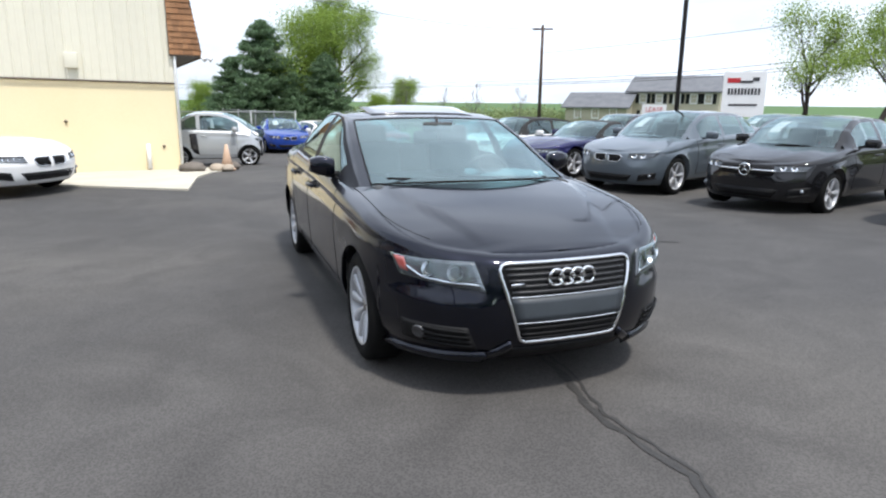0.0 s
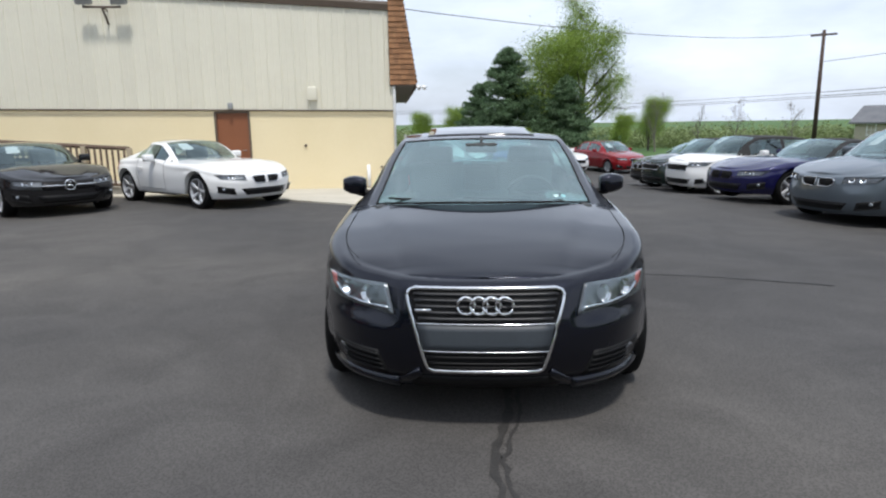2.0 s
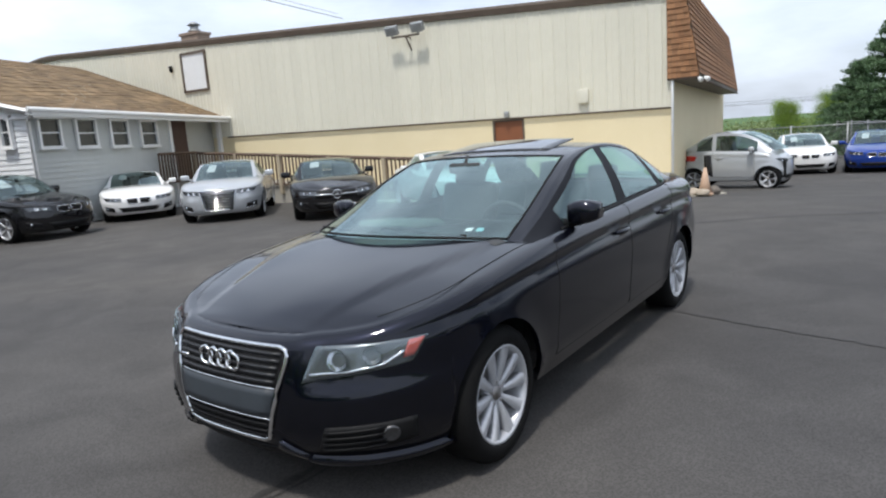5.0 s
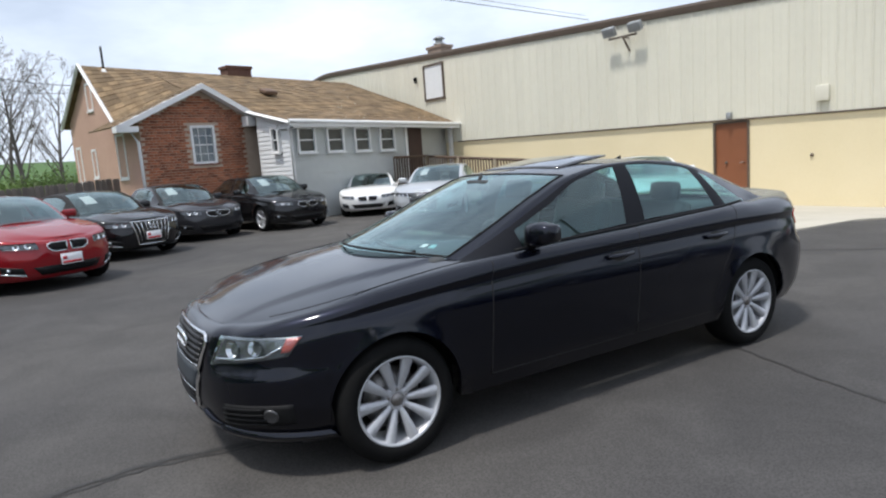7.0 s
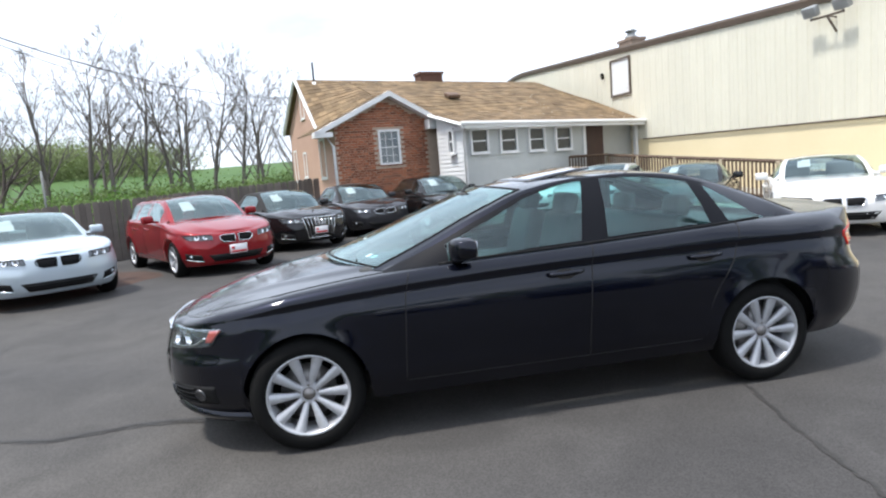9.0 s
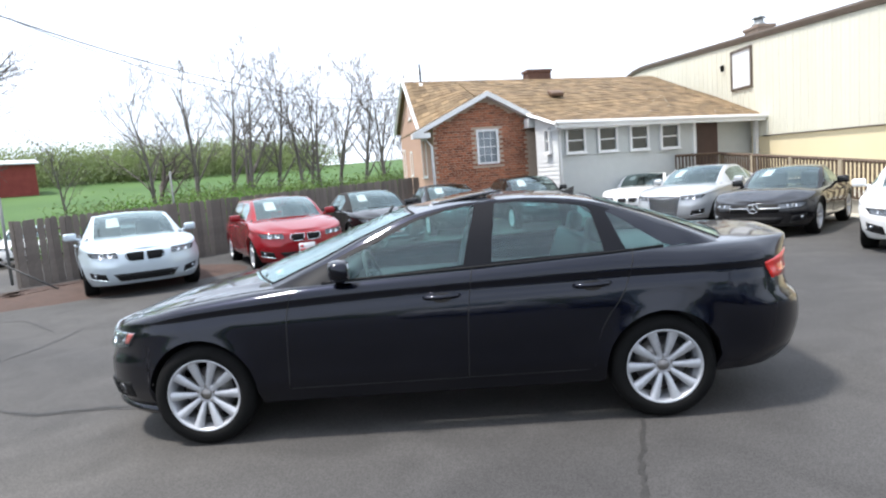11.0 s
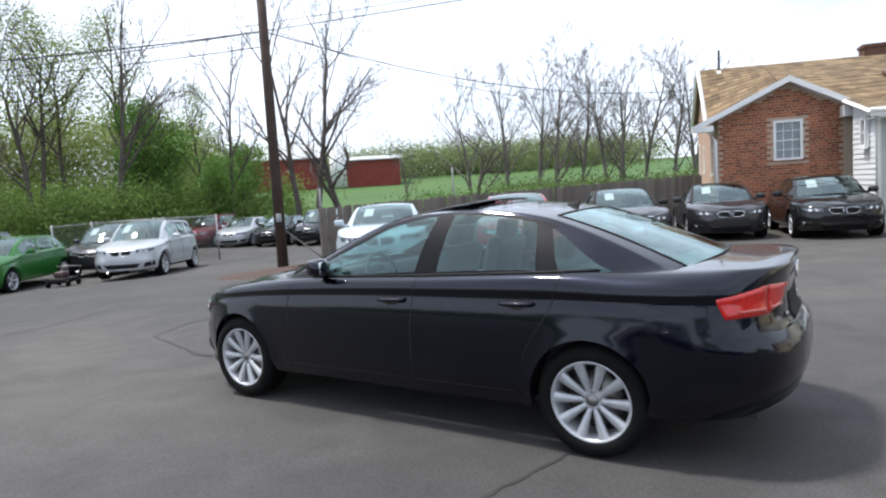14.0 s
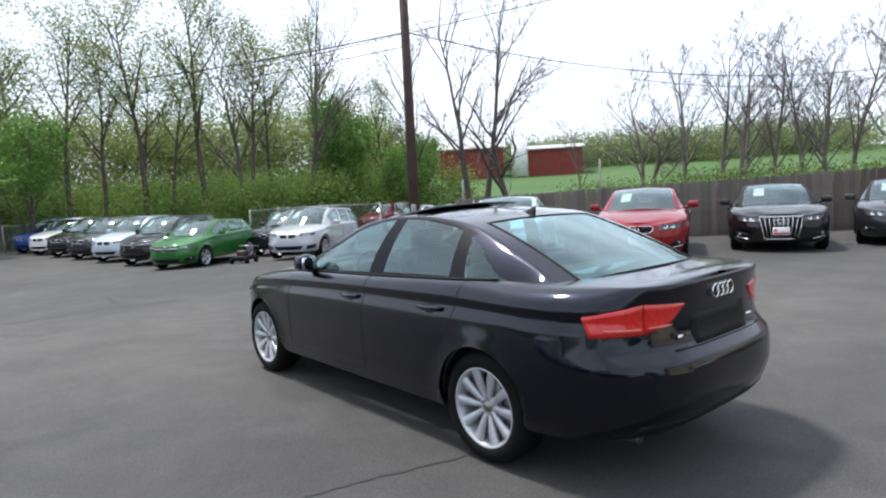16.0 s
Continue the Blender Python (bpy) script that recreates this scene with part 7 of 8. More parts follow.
# before the ramp
h = (0.80, -0.60)
add("roadster", "white two-seat hardtop roadster before the brown door", P_WHITE, ROADSTER, front_at(-3.86, 6.40, (0.827, -0.563), ROADSTER), "kidney", doors=ROAD_DOORS, panes=ROAD_PANES)
add("roadster", "dark hardtop roadster with chrome ring emblem before the ramp", P_BLACK, ROADSTER, front_at(-6.93, 5.40, (0.76, -0.65), ROADSTER), "star", doors=ROAD_DOORS, panes=ROAD_PANES)
add("coupe", "silver coupe with barred grille before the ramp", P_SILVER, COUPE, front_at(-10.0, 4.75, (0.72, -0.70), COUPE), "frame", doors=C_DOORS, panes=C_PANES)
add("roadster", "white roadster parked by the porch", P_WHITE, ROADSTER, front_at(-13.4, 4.80, (0.88, -0.47), ROADSTER), "kidney", doors=ROAD_DOORS, panes=ROAD_PANES)
# along the house and the fence
add("sedan", "large black sedan beside the brick house", P_BLACK, SEDAN, front_at(-12.1, 2.58, (0.95, 0.24), SEDAN), "kidney", doors=SUV_DOORS, panes=((-0.68, 0.16), (0.28, 1.05), (1.15, 1.6)))
add("convertible", "dark grey convertible with soft top up", P_GREY, CONVERT, front_at(-11.95, 0.34, (0.94, 0.30), CONVERT), "kidney", doors=C_DOORS, panes=((-0.5, 0.52),), roof_mat=CLOTH, plate=False)
add("convertible", "black convertible with barred chrome grille and dealer plate", P_BLACK, CONVERT, front_at(-9.95, -1.32, (0.90, 0.44), CONVERT), "frame", doors=C_DOORS, panes=((-0.5, 0.52),), roof_mat=CLOTH, frame_mat=CLOTH, plate=True, style=1)
add("wagon", "red estate car with dealer plate by the fence", P_RED, WAGON, front_at(-7.1, -2.74, (0.87, 0.47), WAGON), "kidney", plate=True, doors=((-0.80, 0.24), (0.24, 1.14)), panes=((-0.6, 0.25), (0.36, 1.05), (1.15, 1.85)))
add("coupe", "pale silver-blue sports coupe on the mulch edge", P_ICE, COUPE, front_at(-5.42, -4.95, (0.84, 0.55), COUPE), "kidney", doors=C_DOORS, panes=C_PANES, chrome=False, blade=P_ICE)
# the row across the drive
add("sedan", "black compact sedan with chrome ring emblem", P_BLACK, SEDAN, front_at(5.8, 2.4, (-0.96, -0.28), SEDAN), "star", doors=((-0.80, 0.24), (0.24, 1.14)))
add("fastback", "steel-blue large fastback with kidney grilles", P_STEEL, GT, front_at(5.2, 5.0, (-0.94, -0.34), GT), "kidney", doors=SUV_DOORS, panes=((-0.68, 0.16), (0.28, 1.05), (1.15, 1.75)))
add("convertible", "navy blue roadster with black soft top", P_NAVY, ROADSTER, front_at(4.75, 7.7, (-0.95, -0.3), ROADSTER), "kidney", doors=ROAD_DOORS, panes=ROAD_PANES, roof_mat=CLOTH, frame_mat=CLOTH, chrome=False)
add("hatchback", "white convertible hatchback with black top and bonnet stripes", P_WHITE, HATCH, front_at(4.73, 10.5, (-0.95, -0.3), HATCH), "hatch", doors=((-0.55, 0.5),), panes=((-0.42, 0.46), (0.56, 1.2)), roof_mat=CLOTH, frame_mat=CLOTH)
add("hatchback", "dark green convertible hatchback with black top and round lamps", P_DGREEN, HATCH, front_at(4.6, 12.3, (-0.95, -0.3), HATCH), "hatch", doors=((-0.55, 0.5),), panes=((-0.42, 0.46), (0.56, 1.2)), roof_mat=CLOTH, frame_mat=CLOTH)
add("sedan", "white sedan at the lot's edge", P_WHITE, SEDAN, front_at(6.5, -0.2, (-0.96, -0.28), SEDAN), "kidney")
add("convertible", "dark convertible with black top in the back row", P_BLACK, CONVERT, front_at(4.9, 14.8, (-0.95, -0.3), CONVERT), "kidney", doors=C_DOORS, panes=((-0.5, 0.52),), roof_mat=CLOTH)
add("suv", "black utility car in the back row", P_BLACK, SUV, front_at(11.0, 11.6, (-0.95, -0.3), SUV), "kidney", doors=SUV_DOORS, panes=SUV_PANES)
add("suv", "dark grey utility car in the back row", P_GREY, SUV, front_at(10.8, 14.4, (-0.95, -0.3), SUV), "kidney", doors=SUV_DOORS, panes=SUV_PANES)
add("sedan", "silver sedan in the back row", P_SILVER, SEDAN, front_at(11.6, 8.4, (-0.95, -0.3), SEDAN), "kidney")
# the far row by the mesh fence
add("sedan", "white sedan before the mesh fence", P_WHITE, SEDAN, front_at(-0.25, 21.8, (0.25, -0.97), SEDAN), "kidney")
add("sedan", "bright blue sedan before the mesh fence", P_BLUE, SEDAN, front_at(1.67, 22.0, (0.06, -0.99), SEDAN), "kidney")
add("coupe", "white sports coupe with dark stripes", P_WHITE, COUPE, front_at(4.4, 22.6, (0.50, -0.86), COUPE), "hatch", doors=C_DOORS, panes=C_PANES)
add("sedan", "red sedan in the far row", P_RED, SEDAN, front_at(7.2, 24.3, (0.42, -0.90), SEDAN), "kidney")
add("micro_car", "silver two-seat micro car with black panels", P_SILVER, MICRO, parked(-1.35, 15.2, (0.99, -0.05)), "none", doors=((-0.62, 0.42),), panes=((-0.66, 0.36), (0.46, 0.86)), lamp=(0.34, 0.6))
micro = bpy.data.objects["micro_car"]
for side in (1, -1):
    bm = skin_patch(MICRO, bmesh.new(), "s", [(0.42, 0.36), (0.62, 0.45), (0.66, 0.98), (0.46, 0.98)], 0.004, 0.01, 5, 6)
    if side < 0:
        for v in bm.verts:
            v.co.x = -v.co.x
    part("side_band", bm, P_GREY, micro, "dark grey band behind the door")
part("tail_panel", skin_patch(MICRO, bmesh.new(), "r", [(-0.6, 0.5), (0.6, 0.5), (0.55, 0.98), (-0.55, 0.98)], 0.008, 0.02, 8, 4), BLACK_PLASTIC, micro)
# utility cars by the far verge
add("suv", "green compact utility car facing the drive", P_GREEN, SMALL_SUV, front_at(-2.75, -16.6, (0.80, 0.60), SMALL_SUV), "star", doors=SUV_DOORS, panes=((-0.68, 0.16), (0.28, 1.05), (1.15, 1.6)))
add("suv", "silver utility car with kidney grilles", P_SILVER, SUV, front_at(-5.75, -14.3, (0.80, 0.60), SUV), "kidney", doors=SUV_DOORS, panes=SUV_PANES)
add("suv", "dark utility car behind the silver one", P_GREY, SUV, front_at(-6.6, -17.6, (0.80, 0.60), SUV), "kidney", doors=SUV_DOORS, panes=SUV_PANES)
for i, (nm, col, lab, gr) in enumerate((("suv", P_BLACK, "black utility car with chrome grille", "star"), ("suv", P_ICE, "silver utility car in the verge row", "kidney"), ("suv", P_GREY, "dark grey utility car in the verge row", "kidney"),
                                        ("suv", P_BLACK, "black utility car in the verge row", "kidney"), ("suv", P_WHITE, "white utility car in the verge row", "kidney"), ("suv", P_BLUE, "deep blue utility car at the row's end", "kidney"))):
    add(nm, lab, col, SUV, front_at(-2.55 + 0.32 * i, -19.4 - 2.8 * i, (0.80, 0.60), SUV), gr, doors=SUV_DOORS, panes=SUV_PANES, step=0.1, rows=7)
for i, (col, lab) in enumerate(((P_MAROON, "maroon utility car beyond the gate"), (P_SILVER, "silver car beyond the gate"), (P_BLACK, "black car beyond the gate"), (P_BLACK, "black utility car beyond the gate"), (P_WHITE, "white car beyond the gate"))):
    sh = SUV if i in (0, 3) else SEDAN
    add("suv" if sh is SUV else "sedan", lab, col, sh, parked(-18.2 - 0.3 * i, -26.5 + 2.45 * i, (0.9, 0.42)), "kidney", doors=SUV_DOORS if sh is SUV else ((-0.80, 0.24), (0.24, 1.14)), panes=SUV_PANES if sh is SUV else ((-0.62, 0.26), (0.40, 1.0), (1.08, 1.36)), step=0.1, rows=7)


# ---- trees ----
BARK = surf("grey_bark", (0.060, 0.048, 0.040), (0.10, 0.083, 0.07), 3, 0.95, bump=0.5, fine=20)
BARK_GREY = surf("grey_brown_bark", (0.075, 0.062, 0.054), (0.12, 0.10, 0.088), 3, 0.95, bump=0.5, fine=20)
BARK_DARK = surf("dark_bark", (0.028, 0.021, 0.018), (0.05, 0.038, 0.032), 3, 0.95, bump=0.5, fine=20)


def leaf_material(name, a, b):
    m = surf(name, a, b, 0.8, 0.6, fine=5, island=0.35)
    n, l = m.node_tree.nodes, m.node_tree.links
    p = n["Principled BSDF"]
    t, mx = n.new("ShaderNodeBsdfTranslucent"), n.new("ShaderNodeMixShader")
    mx.inputs[0].default_value = 0.35
    l.new(p.inputs["Base Color"].links[0].from_socket, t.inputs["Color"])
    l.new(p.outputs[0], mx.inputs[1])
    l.new(t.outputs[0], mx.inputs[2])
    l.new(mx.outputs[0], n["Material Output"].inputs["Surface"])
    return m


LEAF_SPRING = leaf_material("spring_leaves", (0.16, 0.25, 0.035), (0.26, 0.36, 0.06))
LEAF_GREEN = leaf_material("green_leaves", (0.085, 0.19, 0.028), (0.15, 0.28, 0.05))
LEAF_UNDER = leaf_material("wood_edge_leaves", (0.12, 0.20, 0.035), (0.20, 0.30, 0.065))
LEAF_SCRUB = leaf_material("scrub_leaves", (0.10, 0.165, 0.045), (0.17, 0.24, 0.07))
# distance haze is mixed into the far hedges' paler leaf colour
LEAF_HAZE = leaf_material("hazed_hedge_leaves", (0.17, 0.225, 0.085), (0.25, 0.30, 0.13))
LEAF_PINE = leaf_material("pine_needles", (0.078, 0.142, 0.066), (0.125, 0.20, 0.095))
LEAF_OLIVE = leaf_material("olive_leaves", (0.17, 0.22, 0.06), (0.27, 0.32, 0.10))


def limbs(rng, height, radius, levels, spread, lean=0.0, first=0.3, kids=(5, 4, 3, 3), up=0.25, shrink=0.52, wobble=0.12, thin=0.55):
    """Segments (p, r, q, s) of a branching trunk and its tips."""
    segs, tips = [], []

    def grow(p, d, length, r, level):
        n = 6 if level == 0 else 4
        pts = [p]
        dirs = d
        for i in range(n):
            dirs = (dirs + Vector(rng.normal(0, wobble, 3)) + Vector((0, 0, up * (0.25 if level else 0.6)))).normalized()
            q = pts[-1] + dirs * (length / n)
            thinner = 0.62 if level else 0.86
            ra, rb = r * (1 - thinner * i / n), r * (1 - thinner * (i + 1) / n)
            segs.append((pts[-1], ra, q, rb))
            pts.append(q)
        if level >= levels:
            tips.append((pts[-1], length))
            return
        for k in range(kids[min(level, len(kids) - 1)]):
            t = (first if level == 0 else 0.3) + (1 - (first if level == 0 else 0.3)) * (k + rng.uniform(0.1, 0.9)) / kids[min(level, len(kids) - 1)]
            j = min(n - 1, int(t * n))
            base = pts[j].lerp(pts[j + 1], t * n - j)
            az = rng.uniform(0, math.tau)
            side = dirs.cross(Vector((math.cos(az), math.sin(az), 0.2))).normalized()
            nd = (dirs * (1 - spread) + side * spread + Vector((0, 0, 0.15))).normalized()
            grow(base, nd, length * shrink * rng.uniform(0.75, 1.15) * (1.1 - 0.45 * t), r * (1 - 0.62 * t) * thin, level + 1)
        tips.append((pts[-1], length * 0.3))

    grow(Vector((0, 0, -0.1)), Vector((lean, lean * 0.4, 1)).normalized(), height, radius, 0)
    return segs, tips


def limb_mesh(name, segs, material, rmin=0.006):
    verts, faces = [], []
    for p, r, q, s in segs:
        d = (q - p)
        if d.length < 1e-5:
            continue
        d.normalize()
        sides = 7 if r > 0.06 else 4 if r > 0.02 else 3
        a = d.cross(Vector((0.3, 0.9, 0.1))).normalized()
        b = d.cross(a)
        n = len(verts)
        for c, rad in ((p, max(r, rmin)), (q, max(s, rmin))):
            for k in range(sides):
                t = k * math.tau / sides
                verts.append(c + max(rad, rmin) * (math.cos(t) * a + math.sin(t) * b))
        for k in range(sides):
            faces.append((n + k, n + (k + 1) % sides, n + sides + (k + 1) % sides, n + sides + k))
    return raw_mesh(name, verts, faces, material, smooth=True)


def leaf_mesh(name, rng, centres, spreads, count, size, material, droop=0.0):
    """Many small leaf blades scattered round centres."""
    c = np.array(centres)[rng.integers(0, len(centres), count)]
    s = np.array(spreads)
    s = s if s.ndim == 1 else s
    pos = c + rng.normal(0, 1, (count, 3)) * s
    a = rng.normal(0, 1, (count, 3))
    a /= np.linalg.norm(a, axis=1)[:, None]
    b = np.cross(a, rng.normal(0, 1, (count, 3)))
    b /= np.linalg.norm(b, axis=1)[:, None]
    a[:, 2] -= droop
    sz = size * rng.uniform(0.6, 1.4, (count, 1))
    v = np.stack([pos - a * sz, pos + b * sz * 0.55, pos + a * sz, pos - b * sz * 0.55], 1).reshape(-1, 3)
    me = bpy.data.meshes.new(name)
    me.vertices.add(len(v))
    me.vertices.foreach_set("co", v.astype(np.float32).ravel())
    me.loops.add(count * 4)
    me.loops.foreach_set("vertex_index", np.arange(count * 4, dtype=np.int32))
    me.polygons.add(count)
    me.polygons.foreach_set("loop_start", np.arange(0, count * 4, 4, dtype=np.int32))
    me.materials.append(material)
    me.update(calc_edges=True)
    return me


def tree_kind(name, label, seed, height, radius, leaf=None, count=0, size=0.1, levels=3, spread=0.55, bark=BARK, first=0.3, kids=(7, 5, 4, 3), cluster=0.35, shrink=0.5, up=0.25, rmin=0.008, wobble=0.12, thin=0.55):
    rng = np.random.default_rng(seed)
    segs, tips = limbs(rng, height, radius, levels, spread, rng.uniform(-0.06, 0.06), first, kids, up, shrink, wobble, thin)
    root = thing(name, pose(0, 0, -50), label, "tree")
    part("trunk", limb_mesh("trunk", [q for q in segs if q[1] >= 0.035], bark, rmin), None, root)
    part("twig_crown", limb_mesh("twig_crown", [q for q in segs if q[1] < 0.035], bark, rmin), None, root)
    if leaf:
        part("crown", leaf_mesh("crown", rng, [tuple(t[0]) for t in tips], (cluster, cluster, cluster * 0.8), count, size, leaf), None, root)
    return root


def conifer(seed, height, width, count):
    rng = np.random.default_rng(seed)
    root = thing("pine_tree", pose(0, 0, -50), "dark green pine with layered feathery boughs", "tree")
    segs = [(Vector((0, 0, -0.1)), 0.22, Vector((0.1, 0, height)), 0.03)]
    cen = []
    for i in range(170):
        t = 0.04 + 0.95 * ((i + rng.uniform(0, 1)) / 170) ** 1.15
        z = height * t
        r = width * (1 - t) ** 0.75 * rng.uniform(0.55, 1.2) + 0.12
        az = rng.uniform(0, math.tau)
        tip = Vector((r * math.cos(az), r * math.sin(az), z + r * rng.uniform(0.10, 0.34)))
        segs.append((Vector((0, 0, z)), 0.035, tip, 0.006))
        side = Vector((-math.sin(az), math.cos(az), 0))
        for k in range(12):
            u = 0.18 + 0.86 * k / 12
            p = Vector((0, 0, z)).lerp(tip, u)
            for _ in range(2):
                cen.append(tuple(p + side * rng.normal(0, 0.16 * r * u + 0.03) + Vector((0, 0, rng.normal(0, 0.05) - 0.05 * u))))
    part("trunk", limb_mesh("trunk", segs, BARK_DARK), None, root)
    part("crown", leaf_mesh("crown", rng, cen, (0.10, 0.10, 0.055), count, 0.05, LEAF_PINE, 0.2), None, root)
    return root


def stand(src, x, y, scale=1.0, turn=0.0, z=None):
    """A copy of a tree set on the land."""
    o = copy_thing(src, pose(x, y, (land_z(x, y) if z is None else z) - 0.1, 0, 0, turn))
    o.scale = (scale, scale, scale)
    return o


def drop_source(src):
    for o in (*src.children_recursive, src):
        bpy.data.objects.remove(o, do_unlink=True)


TWIG = surf("pale_grey_bark", (0.115, 0.10, 0.09), (0.16, 0.145, 0.13), 3, 0.95, bump=0.4, fine=20)
rnd = random.Random(77)
# bare trees behind the wooden fence
bare = [tree_kind("bare_tree", "tall leafless tree with fine upswept branches", 100 + i, 6.0, 0.12, None, levels=4, spread=0.50, kids=(12, 6, 5, 4), first=0.24, bark=TWIG, up=0.16, rmin=0.0045, shrink=0.46, wobble=0.06, thin=0.42) for i in range(4)]
for i, (x, y, s) in enumerate(((-29.6, -16.6, 1.12), (-30.2, -14.3, 1.22), (-30.8, -12.9, 1.28), (-31.1, -11.9, 1.2), (-31.6, -10.5, 1.18), (-32.1, -8.9, 1.14), (-32.4, -8.0, 1.12), (-32.6, -7.0, 1.14), (-32.9, -5.6, 1.10), (-33.1, -4.4, 1.05), (-34.5, -2.6, 1.0), (-35.5, -13.6, 1.1), (-36.0, -9.6, 1.1), (-37.0, -5.2, 1.05))):
    stand(bare[i % 4], x, y, s * 1.13, rnd.uniform(0, 360))
high = [tree_kind("bare_tree", "very tall slim leafless tree with upright limbs", 150 + i, 11.0, 0.19, None, levels=4, spread=0.46, kids=(11, 6, 5, 3), first=0.30, bark=BARK_GREY, up=0.2, rmin=0.007, shrink=0.46, wobble=0.07, thin=0.5) for i in range(2)]
gnarled = tree_kind("bare_tree", "low broad leafless tree with crooked limbs", 160, 6.2, 0.24, None, levels=4, spread=0.68, kids=(8, 5, 4, 3), first=0.28, bark=BARK_GREY, up=0.05, rmin=0.007, shrink=0.66, wobble=0.15)
for k, x, y, s in ((0, -24.0, -25.7, 1.12), (1, -24.8, -25.0, 1.18), (0, -21.4, -28.6, 0.95), (1, -16.0, -31.9, 1.15), (0, -13.2, -34.6, 1.0)):
    stand(high[k], x, y, s, rnd.uniform(0, 360))
stand(gnarled, -25.9, -23.8, 1.15, 70)
stand(gnarled, -31.0, -17.6, 0.85, 210)
stand(bare[1], -34.0, -24.5, 0.9, 200)
# tall sparse spring trees beyond the verge row
spring = [tree_kind("spring_tree", "tall slender tree with sparse young yellow-green leaves", 200 + i, 11.0, 0.17, LEAF_OLIVE, 4600, 0.060, levels=3, spread=0.52, kids=(12, 5, 4, 2), first=0.45, cluster=0.5, up=0.2, shrink=0.32, wobble=0.06) for i in range(3)]
for x, y, s in ((-0.8, -37.9, 1.15), (-2.1, -40.7, 0.95), (-3.9, -37.4, 1.1), (-5.7, -37.1, 0.95), (-7.85, -36.5, 1.2), (-8.3, -38.4, 0.9), (-9.2, -36.1, 0.95), (-11.2, -35.4, 1.25), (-13.3, -34.7, 1.1), (-15.3, -35.6, 1.0), (-18.1, -34.5, 1.15), (3.0, -39.0, 1.2), (6.5, -41.0, 1.1), (-22.3, -31.8, 0.8), (-20.5, -33.5, 0.75)):
    stand(spring[int(abs(x) * 10) % 3], x, y, s, rnd.uniform(0, 360))
leafy = [tree_kind("leafy_tree", "bushy young tree with fresh green leaves", 300 + i, 5.6, 0.11, LEAF_GREEN, 6500, 0.075, levels=2, spread=0.5, kids=(12, 5, 4), first=0.14, cluster=0.36) for i in range(2)]
for x, y, s in ((-18.6, -33.4, 1.25), (1.8, -39.5, 1.0), (-19.8, -30.9, 0.95), (-21.2, -30.0, 0.8), (-22.6, -28.9, 0.9)):
    stand(leafy[int(abs(x)) % 2], x, y, s, rnd.uniform(0, 360))
# pines and the spring tree by the mesh fence
pines = [conifer(400, 6.1, 2.9, 90000), conifer(401, 5.2, 2.3, 64000)]
for k, x, y, s in ((0, 2.0, 37.0, 1.15), (0, 0.2, 38.5, 0.8), (1, 5.6, 35.8, 1.0), (1, 3.4, 36.2, 0.8)):
    stand(pines[k], x, y, s, rnd.uniform(0, 360))
stand(leafy[0], -1.6, -34.0, 1.05, 50)
stand(leafy[1], 0.4, -33.5, 1.15, 120)
big = tree_kind("spring_tree", "broad tall tree with light yellow-green spring leaves", 500, 8.6, 0.20, LEAF_SPRING, 62000, 0.036, levels=3, spread=0.60, kids=(20, 8, 4, 2), first=0.10, cluster=0.34, shrink=0.40, up=0.14, wobble=0.035)
stand(big, 7.0, 39.5, 1.0, 40)
young = tree_kind("spring_tree", "dense light-green spring tree between the pines", 501, 5.6, 0.14, LEAF_SPRING, 42000, 0.045, levels=2, spread=0.5, kids=(16, 7, 4), first=0.12, cluster=0.48)
stand(young, 4.3, 38.2, 1.12, 10)
stand(young, -1.8, 46.0, 0.5, 100)
stand(young, -4.0, 47.0, 0.45, 190)
stand(young, 10.5, 43.0, 0.42, 60)
stand(young, 14.0, 48.0, 0.6, 60)
pair = tree_kind("spring_tree", "roadside tree with dark forked trunk and thin spring leaves", 502, 5.2, 0.2, LEAF_SPRING, 15000, 0.045, levels=3, spread=0.5, kids=(6, 6, 5, 2), first=0.3, cluster=0.38, bark=BARK_DARK, shrink=0.62)
stand(pair, 28.5, 21.0, 1.0, 0)
stand(pair, 31.0, 18.5, 1.05, 130)
for x, y, s in ((14, 46, 0.62), (17.5, 47, 0.5), (20, 46, 0.55), (24, 45, 0.5)):
    stand(bare[int(x) % 4], x, y, s, x * 31)
for src in (gnarled, *bare, *high, *spring, *leafy, *pines, big, young, pair):
    drop_source(src)


def thicket(name, label, centres, spread, count, size, material, seed):
    rng = np.random.default_rng(seed)
    me = leaf_mesh(name, rng, centres, spread, count, size, material)
    return tagged(new(name, me), label, "bushes", kind="stuff")


rng = np.random.default_rng(9)


def belt_of(n, a, b, depth, h0, h1):
    """Centres of bushes strewn along a line."""
    out = []
    for _ in range(n):
        t = rng.uniform()
        x, y = a[0] + (b[0] - a[0]) * t + rng.normal(0, depth), a[1] + (b[1] - a[1]) * t + rng.normal(0, depth)
        out.append((x, y, land_z(x, y) + rng.uniform(h0, h1)))
    return out


